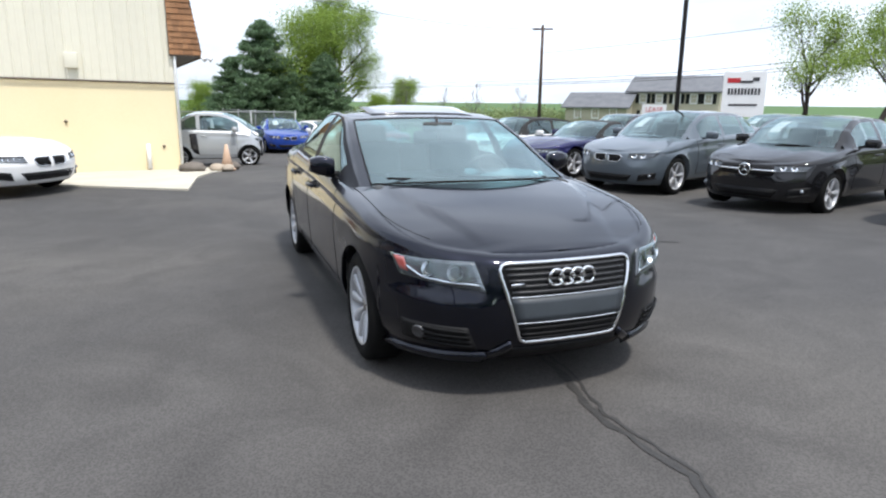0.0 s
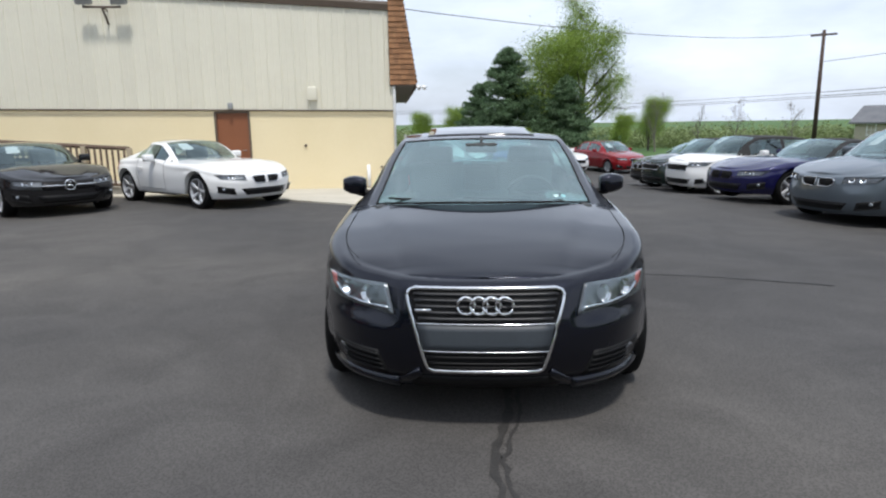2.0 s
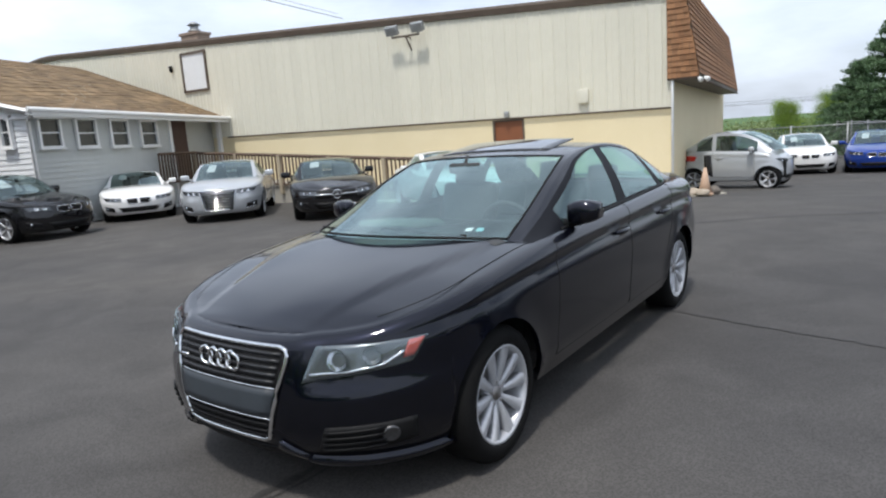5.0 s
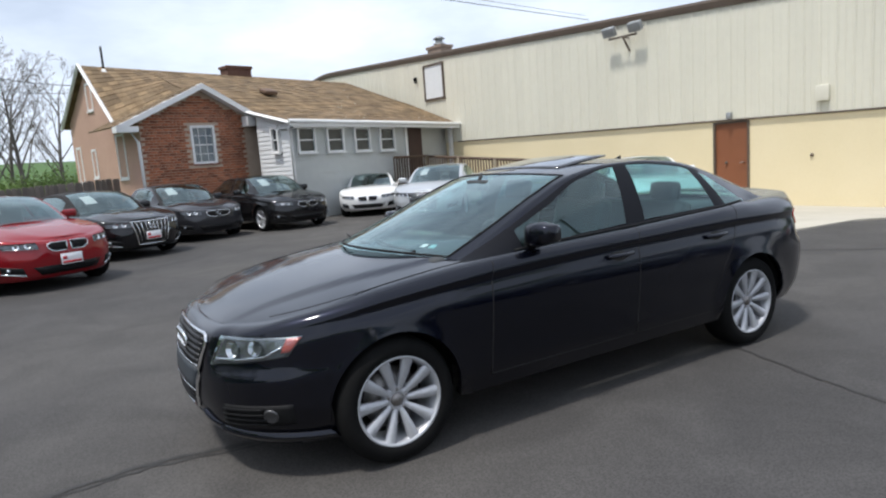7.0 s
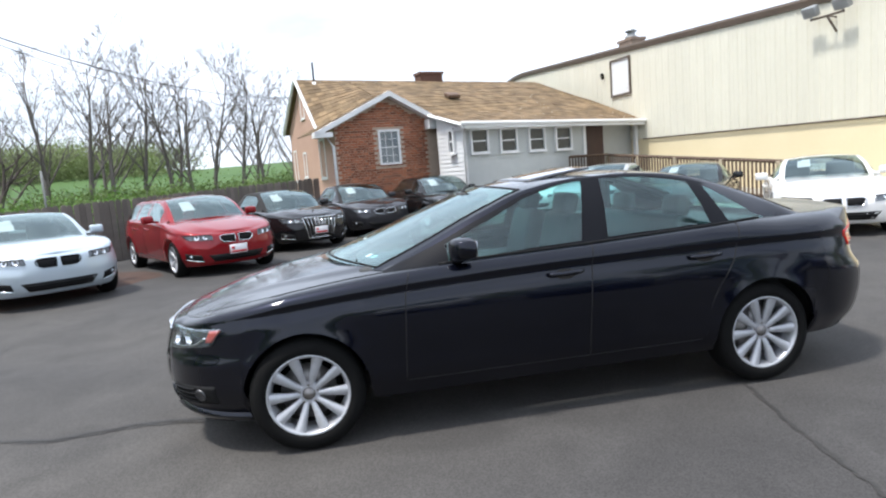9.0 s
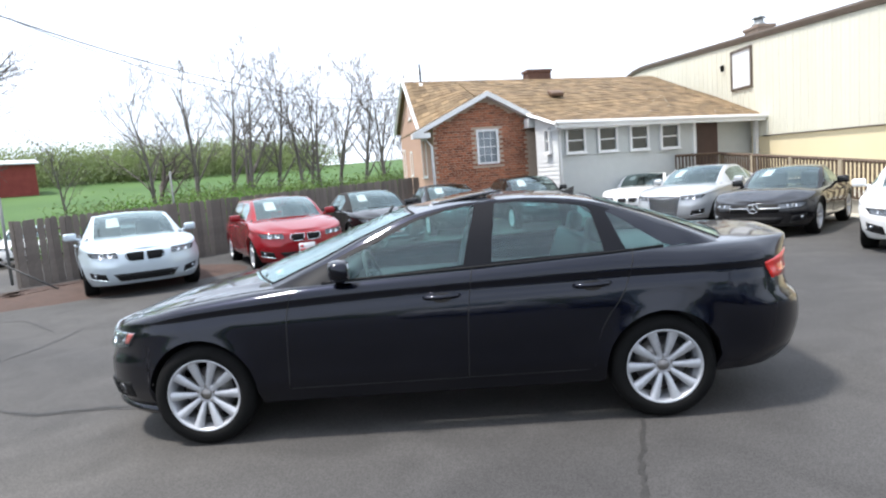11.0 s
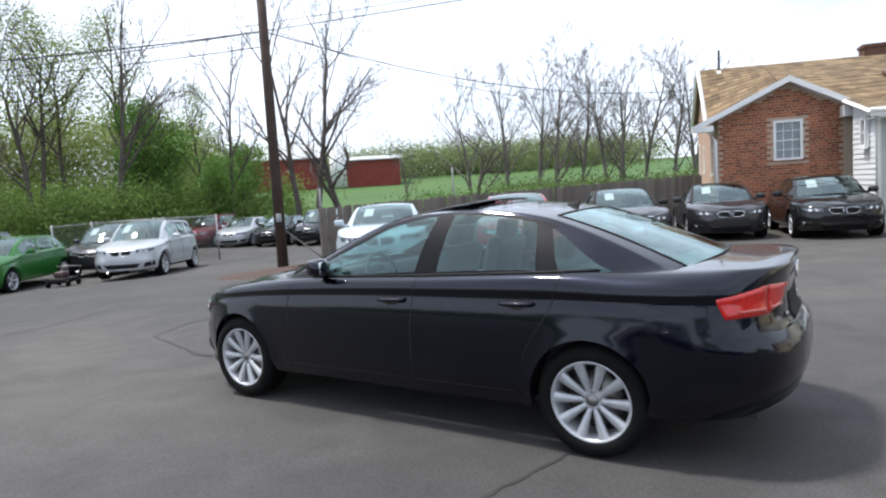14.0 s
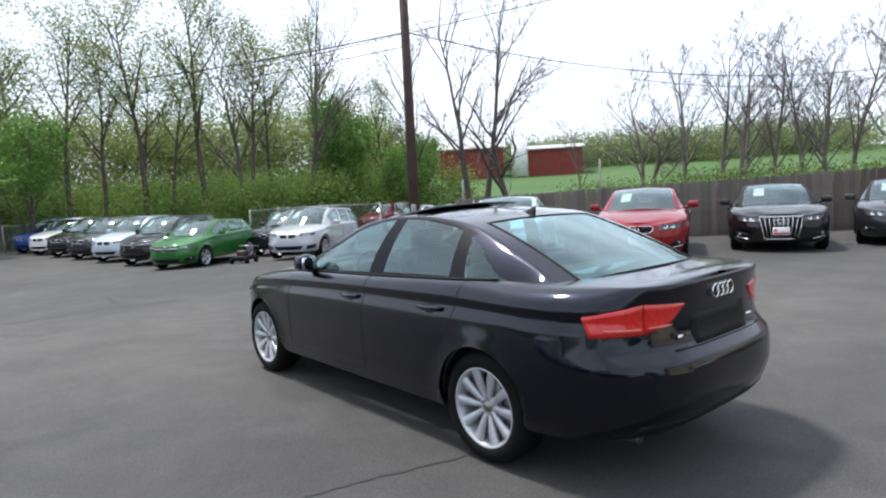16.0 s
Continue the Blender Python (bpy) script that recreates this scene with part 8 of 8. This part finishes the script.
thicket("undergrowth", "dense green undergrowth below the trees", belt_of(380, (16, -44), (-24, -35), 1.3, 0.1, 3.0), (0.9, 0.9, 0.6), 190000, 0.075, LEAF_UNDER, 31)
thicket("undergrowth", "yellow-green wood edge behind the undergrowth", belt_of(360, (22, -54), (-33, -46), 2.2, 0.3, 7.4), (1.2, 1.2, 1.0), 220000, 0.11, LEAF_OLIVE, 32)
thicket("undergrowth", "green brambles behind the wooden fence", belt_of(260, (-27.5, -18), (-35, -2), 1.3, 0.0, 1.5), (0.8, 0.8, 0.45), 130000, 0.07, LEAF_SCRUB, 33)
thicket("undergrowth", "light green saplings before the red barns", belt_of(150, (-11, -32.5), (-26.0, -28.0), 0.8, 0.1, 3.0), (0.7, 0.7, 0.6), 60000, 0.075, LEAF_UNDER, 38)
thicket("bush", "fresh green bushes behind the wooden fence", belt_of(40, (-17.0, -14.0), (-22.5, -9.0), 0.5, 0.1, 1.0), (0.5, 0.5, 0.4), 22000, 0.06, LEAF_GREEN, 39)
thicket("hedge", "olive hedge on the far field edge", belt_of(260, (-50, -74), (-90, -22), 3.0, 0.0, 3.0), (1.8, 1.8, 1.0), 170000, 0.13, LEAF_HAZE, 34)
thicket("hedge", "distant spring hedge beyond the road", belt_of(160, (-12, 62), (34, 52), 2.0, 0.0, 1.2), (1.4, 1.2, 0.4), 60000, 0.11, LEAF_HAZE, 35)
thicket("hedge", "dark shrubs under the pines", belt_of(60, (-3, 36), (7, 34.5), 0.6, 0.0, 1.0), (0.6, 0.6, 0.4), 12000, 0.1, LEAF_PINE, 36)
thicket("hedge", "distant woodland line", belt_of(200, (60, 20), (70, -60), 4.0, 0.0, 4.0), (2, 2, 1.2), 16000, 0.4, LEAF_OLIVE, 37)

# ---- poles and wires ----
pole = thing("utility_pole", pose(-6.86, -9.14, drop_at(-6.86, -9.14)), "dark brown wooden utility pole", "pole")
bm = bmesh.new()
tube(bm, [(0, 0, -0.2), (0, 0, 9.0)], [0.135, 0.10], 14)
part("mast", bm, POLE_WOOD, pole)
bm = bmesh.new()
box(bm, (0.10, 0.09, 1.28), (0.10, 0.10, 0.2), None, 0.01)
part("meter_box", bm, GALV, pole)
bm = bmesh.new()
tube(bm, [(0.1, 0.3, 0.95), (0.42, 2.1, 0.14)], 0.016, 6)
part("brace", bm, WIRE, pole)
bm = bmesh.new()
tube(bm, [(0, 0, 7.05), (0.25, 0.2, 7.05)], 0.03, 6)
tube(bm, [(-0.2, 0, 7.3), (0.2, 0, 7.3)], 0.03, 6)
part("bracket", bm, GALV, pole)


def wire(a, b, sag, r=0.012, name="overhead_wire", label="thin black overhead cable"):
    bm = bmesh.new()
    a, b = Vector(a), Vector(b)
    tube(bm, [a.lerp(b, i / 24) - Vector((0, 0, sag * 4 * (i / 24) * (1 - i / 24))) for i in range(25)], r, 5)
    tagged(new(name, mesh_of(name, bm, WIRE)), label, "cable")


PT = Vector((-6.86, -9.14, 5.6))
wire(PT, (-1.5, -40.8, 9.0), 0.5, 0.02)
wire(PT - Vector((0, 0, 0.35)), (-2.2, -41.5, 8.4), 0.5, 0.012)
wire(PT, HOUSE @ Vector((-7.6, -2.64, 4.75)), 0.75, 0.014)
wire(PT + Vector((0, 0, 0.1)), HOUSE @ Vector((-7.9, -2.64, 4.6)), 1.0, 0.009)
W_END = LOT @ Vector((-20.0, 26.0, 8.4))
wire((-7.85, -36.5, 8.2), W_END, 0.35, 0.018)
wire((-7.85, -36.5, 8.5), W_END + Vector((-0.3, 0, 0.3)), 0.35, 0.012)

far_pole = thing("utility_pole", pose(22.5, 39.0, -0.25), "weathered roadside utility pole with crossarm", "pole")
bm = bmesh.new()
tube(bm, [(0, 0, -0.2), (0, 0, 7.35)], [0.15, 0.10], 10)
part("mast", bm, POLE_WOOD, far_pole)
bm = bmesh.new()
box(bm, (0, 0, 7.05), (1.5, 0.1, 0.12), Euler((0, 0, radians(-35))).to_matrix())
part("crossarm", bm, POLE_WOOD, far_pole, smooth=False)
wire((22.5, 39.0, 5.1), (50.0, 14.0, 9.6), 0.5, 0.018)
for k, up in ((0, 0.0), (1, 0.22), (2, -0.12)):
    wire((22.5, 39.0, 2.95 + up), (50.0, 14.0, 6.6 + 2.2 * up), 0.7, 0.02)
    wire((22.5, 39.0, 2.95 + up), (-20, 78, 3.2 + up), 0.5, 0.014)
wire((-2.2, 12.5, 4.5), (22.5, 39.0, 6.9), 0.5, 0.012)

lamp_post = thing("lamp_post", pose(10.3, 9.3, -0.05), "tall dark steel lamp post", "lamp post")
bm = bmesh.new()
tube(bm, [(0, 0, 0), (0, 0, 10.5)], [0.065, 0.05], 10)
part("mast", bm, surf("dark_steel", (0.03, 0.027, 0.027), (0.045, 0.04, 0.04), 3, 0.5, 0.3), lamp_post)
bm = bmesh.new()
box(bm, (0, 0, 10.5), (0.9, 0.4, 0.15), None, 0.03)
part("lamp_head", bm, GALV, lamp_post)

# ---- dealer sign, far houses, barns ----
sign = thing("roadside_sign", pose(19.7, 16.4, -0.25, 0, 0, -42), "white roadside sign with red and black print", "sign")
bm = bmesh.new()
box(bm, (0, 0, 2.15), (1.65, 0.10, 1.85), None, 0.01, 1)
board_ = part("sign_board", bm, WHITE, sign, smooth=False)
for x in (-0.72, 0.72):
    bm = bmesh.new()
    box(bm, (x, 0.06, 1.4), (0.1, 0.1, 3.4))
    part("post", bm, GALV, sign, smooth=False)
bm = bmesh.new()
box(bm, (-0.42, -0.056, 2.72), (0.5, 0.012, 0.2), None, 0.004, 1)
part("red_emblem", bm, PLATE_RED, board_, smooth=False)
for c, size in [((0.05, -0.056, 2.66), (0.5, 0.012, 0.10)), ((0.42, -0.056, 2.76), (0.26, 0.012, 0.16)), ((0, -0.056, 1.72), (1.1, 0.012, 0.08))] + [((-0.58 + 0.128 * i, -0.056, 2.27), (0.085, 0.012, 0.26)) for i in range(10)]:
    bm = bmesh.new()
    box(bm, c, size)
    part("print_bar", bm, INK, board_, smooth=False)
bann = thing("banner", pose(26.0, 30.0, -0.25, 0, 0, -42), "small white banner with red lettering", "sign")
bm = bmesh.new()
box(bm, (0, 0, 1.35), (1.5, 0.05, 0.7))
part("cloth", bm, WHITE, bann, smooth=False)
for x in (-0.72, 0.72):
    bm = bmesh.new()
    box(bm, (x, 0.05, 0.9), (0.06, 0.06, 1.8))
    part("post", bm, GALV, bann, smooth=False)
txt = bpy.data.curves.new("lettering", "FONT")
txt.body, txt.size, txt.align_x, txt.align_y, txt.extrude = "LEASE", 0.42, "CENTER", "CENTER", 0.004
txt.materials.append(PLATE_RED)
o = new("lettering", txt)
o.parent, o.matrix_basis = bann, pose(0, -0.032, 1.35, 90)

GREY_ROOF = surf("grey_shingle", (0.10, 0.105, 0.115), (0.15, 0.155, 0.165), 1.5, 0.9, bump=0.3, fine=8)
BEIGE = surf("beige_siding", (0.42, 0.37, 0.28), (0.47, 0.42, 0.32), 1.0, 0.7)


def simple_house(at, label, w, d, eave, ridge, wall_m, roof_m, wins, name="house", shutters=False):
    """A gabled house facing -y, ridge along x, with windows on the front."""
    root = thing(name, at, label, "house")
    bm = bmesh.new()
    for q in (((-w / 2, 0, -0.5), (w / 2, 0, -0.5), (w / 2, 0, eave), (-w / 2, 0, eave)), ((-w / 2, d, -0.5), (w / 2, d, -0.5), (w / 2, d, eave), (-w / 2, d, eave)),
              ((-w / 2, 0, -0.5), (-w / 2, d, -0.5), (-w / 2, d, eave), (-w / 2, d / 2, ridge), (-w / 2, 0, eave)), ((w / 2, 0, -0.5), (w / 2, d, -0.5), (w / 2, d, eave), (w / 2, d / 2, ridge), (w / 2, 0, eave))):
        bm.faces.new([bm.verts.new(p) for p in q])
    part("wall", bm, wall_m, root, smooth=False)
    bm = bmesh.new()
    o = 0.35
    for s in (0, 1):
        y0 = -o if s == 0 else d + o
        ze = eave - o * (ridge - eave) / (d / 2)
        vs = [(-w / 2 - o, y0, ze), (w / 2 + o, y0, ze), (w / 2 + o, d / 2, ridge + 0.05), (-w / 2 - o, d / 2, ridge + 0.05)]
        top = [bm.verts.new(Vector(p) + Vector((0, 0, 0.12))) for p in vs]
        bot = [bm.verts.new(p) for p in vs]
        bm.faces.new(top)
        bm.faces.new(bot)
        for i in range(4):
            bm.faces.new((top[i], top[(i + 1) % 4], bot[(i + 1) % 4], bot[i]))
    part("roof", bm, roof_m, root, smooth=False)
    for x, z, ww, hh in wins:
        sash(root, pose(x, -0.02, z, 0, 0, -90), ww, hh, (2, 2))
        if shutters:
            for sx in (-1, 1):
                bm = bmesh.new()
                box(bm, (x + sx * (ww / 2 + 0.22), -0.04, z), (0.3, 0.05, hh + 0.1))
                part("shutter", bm, BLACK_PLASTIC, root, smooth=False)
    return root


simple_house(pose(37.5, 42.0, -0.3, 0, 0, -48), "two-storey beige house with grey shingle roof", 7.6, 6.5, 2.9, 4.15, BEIGE, GREY_ROOF, [(x, 2.25, 0.55, 0.75) for x in (-2.6, -1.2, 0.3, 1.7, 2.9)] + [(-2.4, 0.7, 0.6, 0.9), (2.2, 0.7, 0.6, 0.9)], shutters=True)
simple_house(pose(31.5, 45.0, -0.3, 0, 0, -48), "low beige house wing with grey porch roof", 5.5, 5.0, 1.5, 2.6, BEIGE, GREY_ROOF, [(x, 0.9, 0.6, 0.8) for x in (-1.6, 0.0, 1.6)])
BARN_RED = surf("barn_red_boards", (0.17, 0.028, 0.022), (0.23, 0.045, 0.035), 1.5, 0.85, bump=0.2)
TIN = surf("pale_tin_roof", (0.52, 0.53, 0.53), (0.42, 0.43, 0.42), 1.5, 0.5, 0.3)
bz = land_z(-54, -46)
simple_house(pose(-55.0, -44.2, bz, 0, 0, 130), "long red board barn with pale roof", 6.2, 5.0, 5.9 - bz, 6.3 - bz, BARN_RED, TIN, [], name="barn")
simple_house(pose(-48.5, -51.5, bz, 0, 0, 138), "red barn with pale tin roof", 7.5, 6.0, 6.5 - bz, 8.0 - bz, BARN_RED, TIN, [], name="barn")
silo = thing("silo", pose(-52.4, -47.4, bz), "pale grey silo beside the barn", "silo")
bm = bmesh.new()
tube(bm, [(0, 0, 0), (0, 0, 7.2 - bz)], 0.95, 20)
tube(bm, [(0, 0, 7.2 - bz), (0, 0, 7.5 - bz)], [0.95, 0.2], 20)
part("drum", bm, WHITE, silo)


# ---- mesh fences ----
def mesh_material():
    m = bpy.data.materials.new("wire_mesh")
    m.use_nodes = True
    n, l = m.node_tree.nodes, m.node_tree.links
    p = n["Principled BSDF"]
    p.inputs["Base Color"].default_value, p.inputs["Roughness"].default_value = (0.12, 0.13, 0.12, 1), 0.6
    tr, mx = n.new("ShaderNodeBsdfTransparent"), n.new("ShaderNodeMixShader")
    tc, sep = n.new("ShaderNodeTexCoord"), n.new("ShaderNodeSeparateXYZ")
    l.new(tc.outputs["Object"], sep.inputs[0])
    fac = []
    for sgn in (1, -1):
        a, b, c, d = (n.new("ShaderNodeMath") for _ in range(4))
        a.operation, b.operation, c.operation, d.operation = "MULTIPLY", "ADD", "FRACT", "LESS_THAN"
        a.inputs[1].default_value = sgn
        l.new(sep.outputs["X"], a.inputs[0])
        l.new(a.outputs[0], b.inputs[0])
        l.new(sep.outputs["Z"], b.inputs[1])
        e = n.new("ShaderNodeMath")
        e.operation = "MULTIPLY"
        e.inputs[1].default_value = 13.0
        l.new(b.outputs[0], e.inputs[0])
        l.new(e.outputs[0], c.inputs[0])
        l.new(c.outputs[0], d.inputs[0])
        d.inputs[1].default_value = 0.13
        fac.append(d)
    mxm = n.new("ShaderNodeMath")
    mxm.operation = "MAXIMUM"
    l.new(fac[0].outputs[0], mxm.inputs[0])
    l.new(fac[1].outputs[0], mxm.inputs[1])
    l.new(mxm.outputs[0], mx.inputs[0])
    l.new(tr.outputs[0], mx.inputs[1])
    l.new(p.outputs[0], mx.inputs[2])
    l.new(mx.outputs[0], n["Material Output"].inputs["Surface"])
    return m


MESH = mesh_material()


def mesh_fence(a, b, height, gap, label, z=None):
    a, b = Vector((*a, 0)), Vector((*b, 0))
    d = b - a
    z = drop_at(a.x, a.y) if z is None else z
    root = thing("mesh_fence", pose(a.x, a.y, z, 0, 0, math.degrees(math.atan2(d.y, d.x))), label, "fence")
    n = max(1, round(d.length / gap))
    for i in range(n + 1):
        bm = bmesh.new()
        tube(bm, [(d.length * i / n, 0, -0.1), (d.length * i / n, 0, height + 0.06)], 0.032, 8)
        part("post", bm, GALV, root)
    bm = bmesh.new()
    tube(bm, [(0, 0, height), (d.length, 0, height)], 0.022, 6)
    part("top_rail", bm, GALV, root)
    bm = bmesh.new()
    vs = [bm.verts.new(p) for p in ((0, 0.02, 0.02), (d.length, 0.02, 0.02), (d.length, 0.02, height), (0, 0.02, height))]
    bm.faces.new(vs)
    part("mesh", bm, MESH, root, smooth=False)
    return root


mesh_fence((-3.6, 27.3), (2.55, 26.95), 1.65, 2.4, "galvanised chain-link fence beside the lot")
mesh_fence((2.55, 26.95), (-0.5, 36.0), 1.65, 2.4, "galvanised chain-link fence running back to the pines")
mesh_fence((-11.6, -17.6), (-9.0, -21.5), 1.7, 2.4, "open chain-link gate beside the pole")
mesh_fence((-9.0, -24.5), (-20.0, -31.0), 1.6, 3.0, "chain-link fence below the trees")
mesh_fence((14, -40), (-9.0, -31.5), 1.4, 3.0, "chain-link fence behind the parked cars")
POST_STEEL = surf("weathered_post_steel", (0.17, 0.18, 0.18), (0.13, 0.135, 0.135), 6, 0.6, 0.3)
post = thing("fence_post", pose(-9.9, -10.6, -0.25), "galvanised gate post beside the wooden fence", "post")
bm = bmesh.new()
tube(bm, [(0, 0, 0), (0, 0, 2.1)], 0.035, 8)
part("tube", bm, POST_STEEL, post)
post2 = thing("fence_post", pose(-13.6, -8.2, -0.2), "galvanised post behind the wooden fence", "post")
bm = bmesh.new()
tube(bm, [(0, 0, 0), (0, 0, 2.5)], 0.03, 8)
part("tube", bm, POST_STEEL, post2)

# ---- small things ----
mow = thing("lawn_mower", pose(-4.9, -15.7, drop_at(-4.9, -15.7), 0, 0, 35), "dark push lawn mower with folded handle on asphalt", "mower")
bm = bmesh.new()
box(bm, (0, 0, 0.18), (0.62, 0.5, 0.14), None, 0.05)
part("deck", bm, BLACK_PLASTIC, mow)
bm = bmesh.new()
box(bm, (0.05, 0, 0.33), (0.3, 0.28, 0.18), None, 0.05)
part("engine", bm, surf("dark_red_engine", (0.06, 0.02, 0.016), (0.04, 0.03, 0.03), 8, 0.5), mow)
bm = bmesh.new()
tube(bm, [(-0.3, -0.2, 0.22), (-0.6, -0.2, 0.5), (-0.1, -0.2, 0.55), (-0.1, 0.2, 0.55), (-0.6, 0.2, 0.5), (-0.3, 0.2, 0.22)], 0.014, 6)
part("handle", bm, STEEL, mow)
for x, y in ((0.27, 0.27), (0.27, -0.27), (-0.27, 0.27), (-0.27, -0.27)):
    bm = bmesh.new()
    lathe(bm, [(-0.025, 0.001), (-0.025, 0.10), (0.025, 0.10), (0.025, 0.001)], 14)
    part("wheel", mesh_of("wheel", bm, TYRE), None, mow).matrix_basis = pose(x, y, 0.10, 0, 0, 90)
STONE = surf("pale_rock", (0.30, 0.25, 0.19), (0.40, 0.34, 0.27), 4, 0.9, bump=0.6)
STONE_DARK = surf("dark_rock", (0.10, 0.085, 0.07), (0.16, 0.14, 0.12), 4, 0.9, bump=0.6)
for u, v, s, m, lab in ((-0.55, 10.9, (0.30, 0.22, 0.13), STONE_DARK, "flat dark rock on the concrete apron"), (0.02, 11.0, (0.20, 0.16, 0.10), STONE, "pale tan rock on the concrete apron"), (0.40, 11.2, (0.16, 0.14, 0.12), STONE_DARK, "grey rock on the concrete apron"), (0.22, 10.85, (0.14, 0.12, 0.09), STONE, "small tan rock on the concrete apron")):
    bm = bmesh.new()
    bmesh.ops.create_icosphere(bm, subdivisions=3, radius=1.0)
    for vtx in bm.verts:
        k = 1 + 0.22 * noise.noise(vtx.co * 1.7 + Vector((u * 5, v, 0)))
        vtx.co = Vector((vtx.co.x * s[0] * k, vtx.co.y * s[1] * k, max(-0.6, vtx.co.z) * s[2] * k))
    w = LOT @ Vector((u, v, 0))
    ob = new("rock", mesh_of("rock", bm, m))
    ob.matrix_world = pose(w.x, w.y, drop_at(w.x, w.y) + 0.03 + 0.6 * s[2])
    tagged(ob, lab, "rock", "rocks on the apron")
w = LOT @ Vector((0.24, 11.05, 0))
cone = thing("traffic_cone", pose(w.x, w.y, drop_at(w.x, w.y) + 0.03), "faded tan traffic cone among rocks", "cone")
FADED = surf("faded_cone", (0.45, 0.30, 0.20), (0.52, 0.37, 0.27), 4, 0.7)
bm = bmesh.new()
tube(bm, [(0, 0, 0.03), (0, 0, 0.30), (0, 0, 0.6)], [0.15, 0.085, 0.03], 20)
part("cone_body", bm, FADED, cone)
bm = bmesh.new()
box(bm, (0, 0, 0.02), (0.36, 0.36, 0.04), None, 0.01, 1)
part("base_plate", bm, FADED, cone, smooth=False)

# ---- the gable's bricks ----
def gable_top(b):
    """The height of the brickwork under the sloping fascia."""
    return float(np.interp(b, (BL, -1.43, 0.05, BR), (3.10, 3.92, 3.20, 3.06)))


def brick_shape(w):
    """One brick face that stands proud of the mortar, its middle at the origin."""
    d, e, h = 0.010, 0.003, 0.066
    vs = [(0.0, -w / 2, -h / 2), (0.0, w / 2, -h / 2), (0.0, w / 2, h / 2), (0.0, -w / 2, h / 2), (d, -w / 2 + e, -h / 2 + e), (d, w / 2 - e, -h / 2 + e), (d, w / 2 - e, h / 2 - e), (d, -w / 2 + e, h / 2 - e)]
    return vs, [(4, 5, 6, 7), (0, 1, 5, 4), (1, 2, 6, 5), (2, 3, 7, 6), (3, 0, 4, 7)]


COURSE, PITCH = 0.0775, 0.2125
BRICKS = {}
for w in (0.200, 0.094):
    BRICKS[w] = raw_mesh("brick", *brick_shape(w), BRICK_FACE)
rest_v, rest_f, made = [], [], 0
rnd = random.Random(61)
course = 0
while 0.05 + course * COURSE < 3.9:
    z = 0.05 + course * COURSE
    header = course % 6 == 5
    w, pitch = (0.094, PITCH / 2) if header else (0.200, PITCH)
    b = BL + pitch / 2 - (pitch / 2 if course % 2 else 0.0)
    while b < BR:
        inside = b - w / 2 > BL and b + w / 2 < (BR if z > 3.2 else 0.0) and z + 0.05 < gable_top(b)
        clear = b + w / 2 < WB[0] - 0.02 or b - w / 2 > WB[1] + 0.02 or z < WB[2] - 0.14 or z > WB[3] + 0.10
        if inside and clear:
            off = rnd.uniform(-0.002, 0.003)
            if z > 1.55 and made < 300:
                o = new("brick", BRICKS[w])
                o.parent, o.matrix_basis = gable_wall, pose(BA + off, b, z)
                made += 1
            else:
                vs, fs_ = brick_shape(w)
                n = len(rest_v)
                rest_v += [(x + BA + off, y + b, q + z) for x, y, q in vs]
                rest_f += [tuple(i + n for i in f) for f in fs_]
        b += pitch
    course += 1
tagged(part("brickwork", raw_mesh("brickwork", rest_v, rest_f, BRICK_REST), None, gable_wall), kind="stuff")
